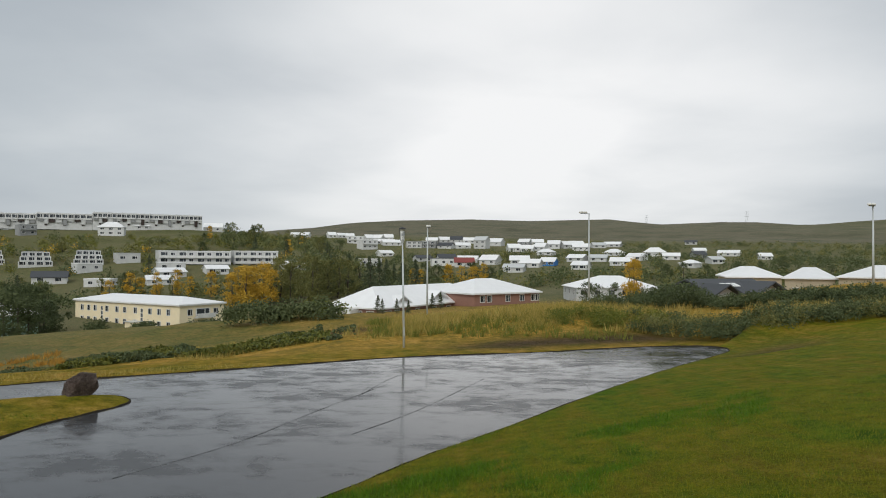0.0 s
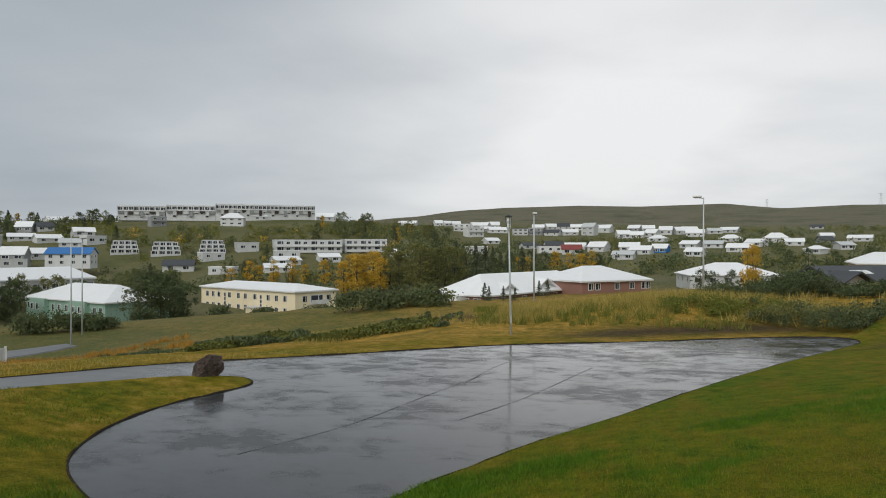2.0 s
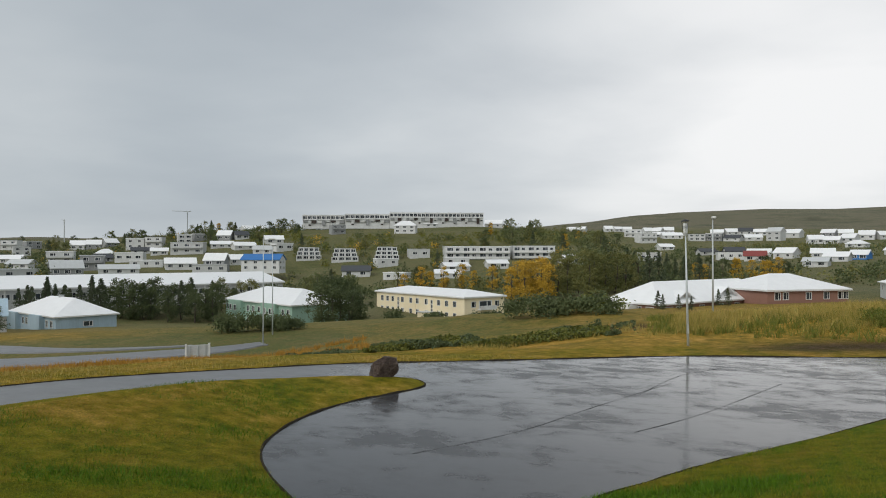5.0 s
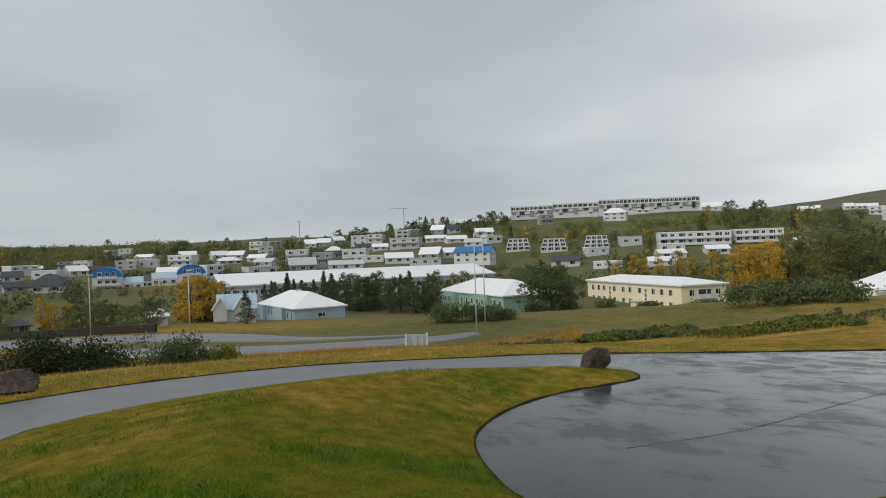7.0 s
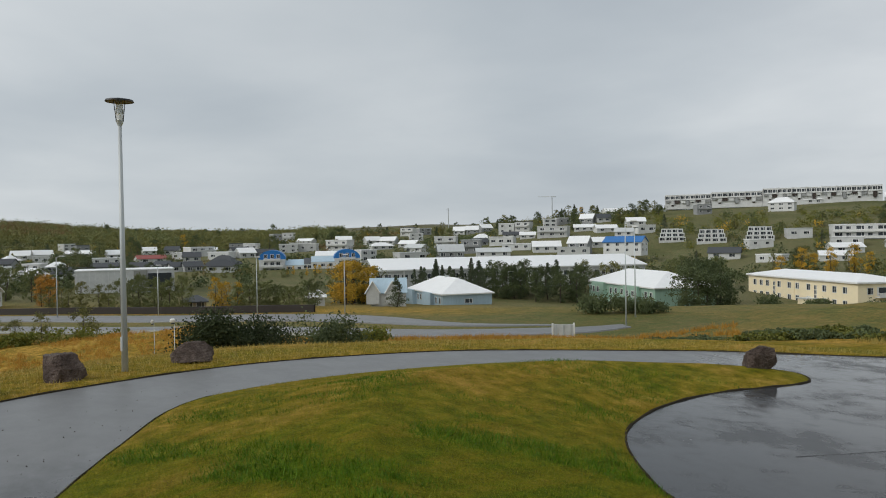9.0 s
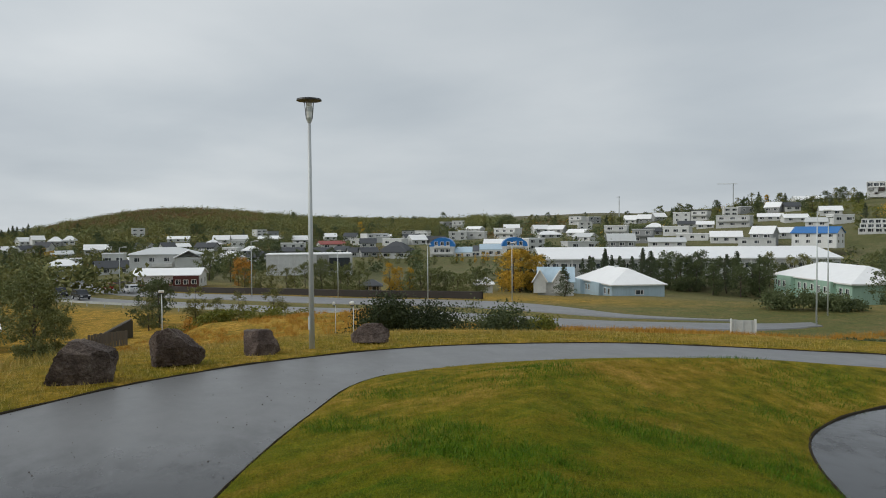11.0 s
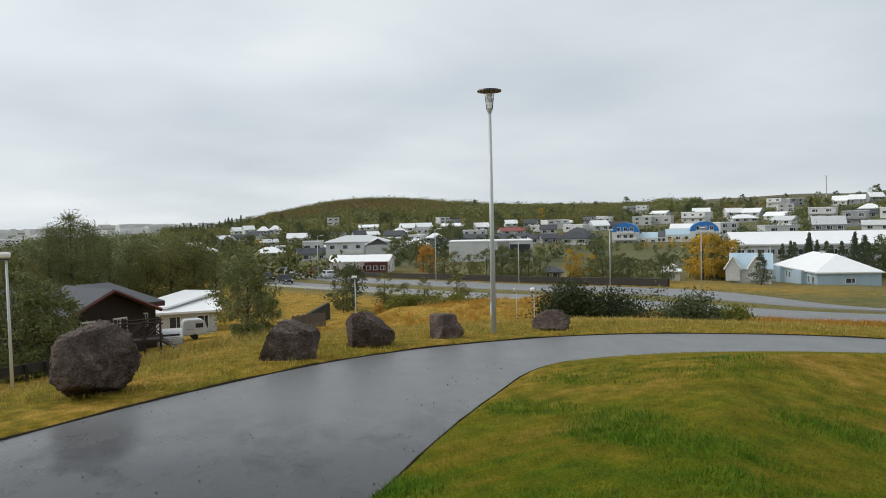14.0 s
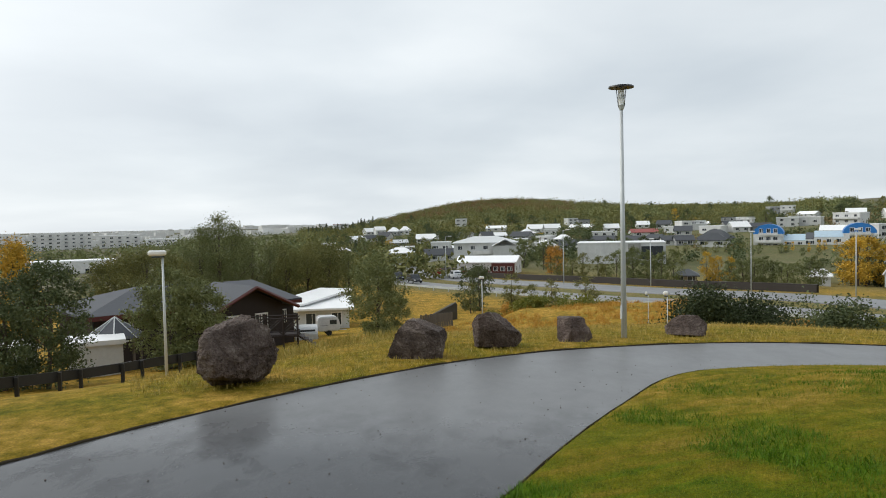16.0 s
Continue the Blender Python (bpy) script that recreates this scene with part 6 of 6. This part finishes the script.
row("fir", 38.8, 41, 540, 600, 9, 14, 3)
row("dark", 46, 60, 560, 640, 6, 10, 6)
row("dark", 62, 76, 760, 860, 8, 13, 7)
row("fir", 93.2, 98.5, 740, 800, 8, 13, 18)
row("dark", 90, 95, 640, 760, 7, 10, 7)

# woods between the houses
far_dice = random.Random(31)
count = 0
while count < 165:
    b, d = far_dice.uniform(8, 97), far_dice.uniform(225, 560)
    if any(abs(b - hb) < hw + 0.25 and -6 < hd - d < 95 for hb, hw, hd in BUILT):
        continue
    kind = far_dice.choices(["dark", "green", "olive", "fir", "gold"], [5, 5, 4, 3, 0.8])[0]
    plant(kind, b, d, far_dice.uniform(4.0, 7.5) + d * 0.006, 1.1)
    count += 1


def far_woods(name, b0, b1, d0, d1, n, mat, size, label, seed):
    rs = np.random.RandomState(seed)
    b, d = np.radians(rs.uniform(b0, b1, n)), rs.uniform(d0, d1, n)
    x, y = -np.sin(b) * d, np.cos(b) * d
    patch = wave(x, y, 45, seed) + 0.6 * wave(x, y, 16, seed + 2)
    bb = np.degrees(b)
    free = patch > -0.35
    for hb, hw, hd in BUILT:
        free &= ~((np.abs(bb - hb) < hw + 0.15) & (hd - d > -8) & (hd - d < 70))
    x, y, d = x[free], y[free], d[free]
    z = ground(x, y)
    k = 44
    s = size * rs.uniform(0.6, 1.5, len(x))
    pts = np.repeat(np.column_stack([x, y, z + s * 0.45]), k, 0) + rs.normal(size=(len(x) * k, 3)) * np.repeat(s, k)[:, None] * [0.42, 0.42, 0.32]
    ob = new(name, cards(name, pts, np.repeat(s, k) * 0.26, mat, 0.8))
    tagged(ob, label, "woods", kind="stuff")


far_woods("woods", -36, 100, 215, 620, 4600, "leaf_dark", 2.7, "dark bushes and trees between the houses", 3)
far_woods("woods", -36, 100, 230, 700, 3000, "leaf_olive", 2.7, "olive bushes turning yellow between the houses", 5)
far_woods("woods", 60, 99, 480, 1000, 2600, "leaf_olive", 4.6, "wooded slope behind the houses", 8)
far_woods("woods", 58, 99, 560, 1010, 1500, "leaf_green", 4.4, "green spruce and birch woods on the hill", 41)
far_woods("autumn_shrubs", 77.5, 92, 720, 1010, 2600, "heath", 3.4, "rust-coloured shrubs on the hilltop", 9)
far_woods("woods", 96, 126, 230, 800, 950, "leaf_green", 4.5, "tree belts before the far town", 12)
far_woods("woods", 86, 99, 150, 330, 420, "leaf_olive", 3.6, "thicket beyond the bend of the road", 14)
far_woods("woods", 38, 92, 225, 480, 2400, "leaf_dark", 2.9, "dark birches and spruces between the hillside houses", 31)
far_woods("woods", 52, 96, 240, 620, 1000, "heath", 2.4, "rusty brown bushes between the hillside houses", 33)
far_woods("gold_bushes", 8, 99, 260, 620, 260, "leaf_gold", 2.6, "scattered golden bushes", 15)
far_woods("scrub", 14, 44, 330, 520, 2400, "undergrowth", 1.3, "low scrub on the ridge's slope", 16)

# ---- nearer trees by the brown house ----
NEAR = {}


def near_tree(x, y, h, r, mat, label, kind="broad", leaf=0.14, n=11000, name="broadleaf_tree"):
    key = (kind, mat)
    if key not in NEAR:
        ob = tree(name, x, y, h, r, kind, mat, n, leaf, 95, label, group="trees below the crest", limbs=12)
        NEAR[key] = (ob, h)
        return ob
    src, h0 = NEAR[key]
    keep = src.matrix_basis.copy()
    src.matrix_basis = Matrix()
    ob = copy_thing(src, pose(x, y, height(x, y) - 0.1, 0, 0, dice.uniform(0, 360)) @ Matrix.Diagonal((h / h0, h / h0, h / h0, 1)))
    src.matrix_basis = keep
    return tagged(ob, label)


near_tree(*at(93.2, 53), 5.9, 2.1, "leaf_green", "leafy green tree beside the garage", leaf=0.15)
near_tree(*at(91.8, 56), 3.2, 1.4, "leaf_green", "leafy green tree beside the garage")
near_tree(*at(108.9, 42), 5.5, 1.8, "leaf_green", "leafy green tree before the brown house")
near_tree(*at(106.9, 43), 4.8, 1.7, "leaf_green", "leafy green tree before the brown house")
near_tree(*at(117.0, 38), 5.7, 2.0, "leaf_dark", "leafy green tree beside the white container")
near_tree(*at(119.6, 40), 5.2, 2.0, "leaf_dark", "leafy green tree beside the white container")
for b, d, h in ((105.2, 80, 11.6), (104.0, 82, 10.8), (106.4, 82, 10.6), (102.8, 84, 9.2), (107.4, 84, 8.8), (101.4, 86, 8.2), (100.0, 84, 7.8), (98.6, 86, 8.0), (97.0, 88, 8.2), (95.4, 90, 7.4), (93.8, 92, 6.4), (92.4, 96, 5.4)):
    near_tree(*at(b, d), h, 2.6, "leaf_green" if b > 101 or d > 89 else "leaf_olive", "tall leafy tree behind the brown house", kind="tall", leaf=0.16)
for b, d, h in ((108.6, 76, 7.8), (110.2, 72, 8.3), (111.6, 74, 8.2), (113.0, 76, 7.6), (100.7, 96, 9.0), (98.0, 98, 9.0), (96.4, 102, 8.6)):
    near_tree(*at(b, d), h, 2.6, "leaf_olive", "yellowing tree behind the brown house", leaf=0.15)
for b, d, h in ((118.7, 62, 8.8), (120.6, 60, 8.0)):
    near_tree(*at(b, d), h, 0.95, "leaf_gold", "narrow yellow poplar by the houses", kind="tall", leaf=0.17, n=7000, name="poplar")


# ---- bushes ----
def bush(bearing, d, w, dep, h, mat, n, leaf, label, turn=None, name="bush", dome=0.0):
    x, y = at(bearing, d)
    z0 = height(x, y)
    turn = bearing if turn is None else turn
    m = 14 + int(w * 4)
    c = np.column_stack([grow.uniform(-0.5, 0.5, m) * w, grow.uniform(-0.5, 0.5, m) * dep, grow.uniform(0.1, 0.85, m) ** 0.8 * h * grow.uniform(0.6, 1.05, m)])
    c[:, 2] *= 1 - dome * np.abs(2 * c[:, 0] / w) ** 2.2
    k = grow.randint(0, m, n)
    pts = c[k] + grow.normal(size=(n, 3)) * [0.16 * h + 0.1, 0.16 * h + 0.1, 0.13 * h]
    ca, sa = math.cos(radians(turn)), math.sin(radians(turn))
    gx, gy = x + pts[:, 0] * ca - pts[:, 1] * sa, y + pts[:, 0] * sa + pts[:, 1] * ca
    pts[:, 2] = np.maximum(pts[:, 2], 0.02) + ground(gx, gy) - z0
    ob = new(name, cards(name, pts, leaf * grow.uniform(0.6, 1.3, n), mat, 0.7))
    ob.matrix_world = pose(x, y, z0, 0, 0, turn)
    return tagged(ob, label, "bush", "bushes")


bush(67.9, 32, 2.4, 2.4, 2.05, "leaf_deep", 9000, 0.12, "dense dark evergreen bush beside the path", dome=0.7)
bush(64.6, 32.5, 2.2, 2.4, 1.95, "leaf_deep", 8000, 0.12, "dense dark evergreen bush beside the path", dome=0.7)
bush(61.2, 36, 0.4, 0.5, 1.7, "leaf_dark", 420, 0.14, "thin green bush beside the path")
bush(58.4, 38, 2.0, 2.2, 1.8, "leaf_dark", 3600, 0.15, "spreading green bush above the road", dome=0.75)
bush(55.9, 39, 1.4, 1.6, 0.9, "undergrowth", 1500, 0.15, "spreading green bush above the road")
bush(36.6, 88, 8.0, 3.4, 2.3, "leaf_dark", 5200, 0.24, "broad dark bush before the mint house")
bush(34.3, 90, 4, 3, 1.3, "leaf_dark", 1800, 0.24, "broad dark bush before the mint house")
bush(12.6, 58, 8.2, 3, 1.7, "leaf_dark", 4600, 0.22, "dark green hedge on the field's edge")
bush(9.6, 60, 3.4, 2.4, 1.3, "undergrowth", 1500, 0.22, "green hedge on the field's edge")
bush(22.6, 150, 4, 3, 1.8, "leaf_dark", 1100, 0.4, "dark shrub before the cream house")
bush(25.8, 152, 3, 3, 2.6, "leaf_dark", 900, 0.4, "dark shrub before the cream house")
bush(18.4, 142, 6, 3, 1.6, "leaf_dark", 900, 0.4, "dark shrub before the cream house")
for b, d, w, h in ((-13.4, 41, 3.0, 0.9), (-16.2, 40, 3.4, 1.35), (-18.2, 41, 3.0, 1.25), (-20.6, 42, 2.6, 0.75), (-23.4, 40, 3.6, 0.75), (-26.4, 40, 4.2, 0.85), (-29.4, 40, 4.2, 0.9), (-32.4, 40, 4.2, 1.0), (-35.4, 40, 4.0, 1.0)):
    bush(b, d, w, 2.8, h, "leaf_dark", int(1800 * w * 0.6 + 1600 * h), 0.11, "dark willow shrub on the crest", name="shrub")
for b, d, w, h, mat in ((-14.5, 35, 3.4, 0.75, "undergrowth"), (-16.6, 34, 2.4, 0.7, "leaf_dark"), (-18.5, 34, 3.6, 0.8, "leaf_olive"), (-20.8, 33, 2.6, 0.7, "leaf_dark"), (-22.8, 34, 3.4, 0.75, "leaf_dark"), (-25.2, 33.5, 3.0, 0.7, "leaf_olive"),
                        (-27.6, 33, 3.2, 0.75, "leaf_dark"), (-30.2, 33, 3.2, 0.7, "leaf_dark"), (-32.8, 33, 3.2, 0.75, "leaf_olive"), (-35.2, 33, 3.0, 0.8, "leaf_dark"), (-11.0, 35, 3.0, 0.6, "undergrowth")):
    bush(b, d, w, 2.4, h, mat, 3000, 0.09, "straggly willow shrub at the foot of the crest", name="shrub")
for b, d, w, h in ((79.5, 52, 5, 0.9), (76.5, 56, 5, 0.8), (82.5, 60, 4, 0.9)):
    bush(b, d, w, 3, h, "undergrowth", 1500, 0.18, "green undergrowth on the bank")


# ---- grass and undergrowth as stuff ----
def blades(name, x, y, h, mat, label, lean=0.35, wide=0.12):
    """Single upright blades of grass."""
    n = len(x)
    z = ground(x, y)
    ang = grow.uniform(0, 2 * np.pi, n)
    tip = grow.normal(size=(n, 2)) * lean * h[:, None]
    dx, dy = np.cos(ang) * h * wide, np.sin(ang) * h * wide
    v = np.stack([np.column_stack([x - dx, y - dy, z - 0.02]), np.column_stack([x + dx, y + dy, z - 0.02]), np.column_stack([x + tip[:, 0], y + tip[:, 1], z + h])], 1).reshape(-1, 3)
    me = bpy.data.meshes.new(name)
    me.from_pydata(v.tolist(), [], np.arange(n * 3).reshape(-1, 3).tolist())
    me.materials.append(MAT[mat])
    return tagged(new(name, me), label, "grass", kind="stuff")


def spread(n, b0, b1, d0, d1, seed):
    rs = np.random.RandomState(seed)
    b, d = np.radians(rs.uniform(b0, b1, n)), np.sqrt(rs.uniform(d0 ** 2, d1 ** 2, n))
    return -np.sin(b) * d, np.cos(b) * d, rs


def lawn():
    x, y, rs = spread(520000, -38, 108, 3.2, 15, 5)
    s = away(x, y, ASPHALT)
    keep = ~inside(x, y, ASPHALT) & inside(x, y, CAMERA_SIDE) & (s > 0.02)
    keep &= rs.uniform(size=len(x)) < 1.2 - np.hypot(x, y) / 14
    x, y, s = x[keep], y[keep], s[keep]
    thick = lush_patches(x, y)
    h = 0.02 + 0.02 * np.random.RandomState(2).uniform(size=len(x)) + 0.018 * thick
    green = thick + np.random.RandomState(8).uniform(-0.35, 0.35, len(x)) > 0.4
    blades("lawn_grass", x[~green], y[~green], h[~green], "lawn_blades", "short yellow-green blades of mown grass", 0.6, 0.1)
    blades("lawn_grass", x[green], y[green], h[green] * 1.25, "lush_blades", "thick deep green blades of mown grass", 0.6, 0.1)
    x, y, rs = spread(60000, 5, 112, 12, 22, 6)
    s = away(x, y, ASPHALT)
    keep = ~inside(x, y, ASPHALT) & ~inside(x, y, CAMERA_SIDE) & (s > 0.03) & (s < 5)
    x, y = x[keep], y[keep]
    blades("verge_grass", x, y, 0.04 + 0.06 * rs.uniform(size=len(x)), "tall_grass", "yellowed grass of the verge", 0.5, 0.1)


lawn()


def tussocks(name, n, b0, b1, d0, d1, h0, h1, mat, label, seed, tufts=14, threshold=-0.2, wide=0.05):
    x, y, rs = spread(n, b0, b1, d0, d1, seed)
    ok = ((mottle(x, y, 2.6, seed, 3) - 0.5) * 2.5 > threshold) & (away(x, y, ASPHALT) > 1.2)
    x, y = x[ok], y[ok]
    size = rs.uniform(h0, h1, len(x))
    X, Y, H = np.repeat(x, tufts), np.repeat(y, tufts), np.repeat(size, tufts)
    X, Y = X + rs.normal(size=len(X)) * H * 0.3, Y + rs.normal(size=len(Y)) * H * 0.3
    blades(name, X, Y, H * rs.uniform(0.5, 1.1, len(X)), mat, label, 0.35, wide)


tussocks("tall_grass", 1900, -16, 4, 36, 52, 0.3, 0.65, "tall_grass", "tall yellow grass on the field's crest", 21)
tussocks("tall_grass", 900, -36, -12, 33, 50, 0.3, 0.55, "tall_grass", "tall yellow grass among the shrubs", 22)
tussocks("tall_grass", 1700, -13, 5, 30.5, 41, 0.2, 0.5, "tall_grass", "tall yellow grass above the turning place", 28, 14, 0.1)
tussocks("tall_grass", 1300, -15, 6, 30.5, 50, 0.2, 0.5, "undergrowth", "green stalks among the tall grass", 29, 12, -0.3)
tussocks("rust_grass", 4200, 28, 62, 40, 62, 0.18, 0.45, "rust_grass", "rusty withered grass above the road", 23, 14, 0.0)
tussocks("rust_grass", 9000, 60, 92, 26, 58, 0.12, 0.34, "rust_grass", "rusty withered grass on the bank", 24, 10)
tussocks("rust_grass", 2400, 88, 112, 15, 34, 0.12, 0.3, "tall_grass", "dry yellow grass below the boulders", 25, 10)
tussocks("rust_grass", 1300, 4, 30, 30, 44, 0.12, 0.3, "tall_grass", "yellow grass by the ditch", 26, 10, 0.0)


def undergrowth():
    x, y, rs = spread(26000, 9, 32, 30, 42, 27)
    b, d = np.degrees(np.arctan2(-x, y)), np.hypot(x, y)
    mid = 35.0 + (b - 20) * 0.12
    body = mottle(x, y, 2.4, 6.0, 4)
    ok = (np.abs(d - mid) < 0.4 + 5.0 * (body - 0.25)) & (body > 0.43)
    x, y, body = x[ok], y[ok], body[ok]
    pts = np.column_stack([x, y, ground(x, y) + rs.uniform(0.0, 1.0, len(x)) * (0.1 + 0.75 * (body - 0.3))])
    tagged(new("undergrowth", cards("undergrowth", pts, rs.uniform(0.10, 0.20, len(x)), "ditch_leaves", 0.8)), "leafy green undergrowth along the ditch", "undergrowth", kind="stuff")


undergrowth()


def ditch_scrub():
    x, y, rs = spread(120000, 7, 36, 30, 47, 37)
    b, d = np.degrees(np.arctan2(-x, y)), np.hypot(x, y)
    body = mottle(x, y, 1.7, 16.0, 4)
    ok = (np.abs(d - 36.5 - (b - 20) * 0.16) < 9.0 * (body - 0.3)) & (body > 0.47)
    x, y, body = x[ok], y[ok], body[ok]
    pts = np.column_stack([x, y, ground(x, y) + rs.uniform(0.0, 1.0, len(x)) * (0.06 + 0.9 * (body - 0.42))])
    tagged(new("scrub", cards("scrub", pts, rs.uniform(0.08, 0.18, len(x)), "leaf_dark", 0.7)), "dark low scrub scattered along the ditch", "undergrowth", kind="stuff")


ditch_scrub()


def pebbles():
    rs = random.Random(3)
    bm = bmesh.new()
    left = 150
    while left:
        x, y = rs.uniform(-14, -6), rs.uniform(-4, 6)
        if not inside(np.array([x]), np.array([y]), ASPHALT)[0]:
            continue
        edge = float(away(np.array([x]), np.array([y]), ASPHALT)[0])
        if rs.random() > 0.25 + math.exp(-edge * 2):
            continue
        r = rs.uniform(0.004, 0.011)
        bmesh.ops.create_icosphere(bm, subdivisions=1, radius=r, matrix=Matrix.Translation((x, y, FALL * y + r * 0.4)))
        left -= 1
    tagged(new("pebbles", mesh_of("pebbles", bm, "basalt")), "loose dark pebbles on the wet path", "pebbles", kind="stuff")


pebbles()


# ---- joints in the asphalt ----
def joint(points):
    line = curve(points, False, 5)
    way = np.gradient(line, axis=0)
    way /= np.linalg.norm(way, axis=1)[:, None]
    bm = bmesh.new()
    rows = []
    for i, ((px, py), (wx, wy)) in enumerate(zip(line, way)):
        h = 0.007 * (0.4 + 1.2 * dice.random())
        rows.append([bm.verts.new((px + wy * s * h, py - wx * s * h, FALL * py + 0.004)) for s in (-1, 1)])
    for a, b in zip(rows, rows[1:]):
        bm.faces.new([a[0], b[0], b[1], a[1]])
    tagged(new("trim", mesh_of("trim", bm, "rubber")), "dark joint across the asphalt", "joint", kind="structure")


joint([(-4.32, 9.4), (-3.31, 11.4), (-2.5, 14.2), (-1.4, 17.8)])
joint([(-1.56, 12.1), (-0.54, 14.3), (1.03, 18.8)])
joint([(-1.9, 15.9), (-1.3, 19.1), (-0.33, 21.1)])
joint([(-0.33, 20.1), (2.5, 20.5), (4.98, 22.7)])


def turf_edge():
    """The cut edge of the turf round the asphalt: a low lip of soil, its shadow painted in as dark colour."""
    n = len(ASPHALT)
    way = np.roll(ASPHALT, -1, 0) - np.roll(ASPHALT, 1, 0)
    way /= np.linalg.norm(way, axis=1)[:, None]
    out = np.column_stack([way[:, 1], -way[:, 0]])
    probe = ASPHALT + out * 0.05
    out[inside(probe[:, 0], probe[:, 1], ASPHALT)] *= -1
    bm = bmesh.new()
    rows = []
    for i in range(n):
        (px, py), (ox, oy) = ASPHALT[i], out[i]
        lip = 0.015 + 0.022 * dice.random()
        rows.append([bm.verts.new((px + ox * o, py + oy * o, FALL * py + z)) for o, z in ((-0.004 - 0.012 * dice.random(), -0.02), (0.004, lip * 0.7), (0.025, lip), (0.06, lip * 0.3 - 0.02))])
    for i in range(n):
        a, b = rows[i], rows[(i + 1) % n]
        for j in range(3):
            bm.faces.new([a[j], a[j + 1], b[j + 1], b[j]])
    bmesh.ops.recalc_face_normals(bm, faces=list(bm.faces))
    tagged(new("trim", mesh_of("trim", bm, "soil")), "cut turf edge with painted lip shadow round the asphalt", "edging", kind="structure")


turf_edge()
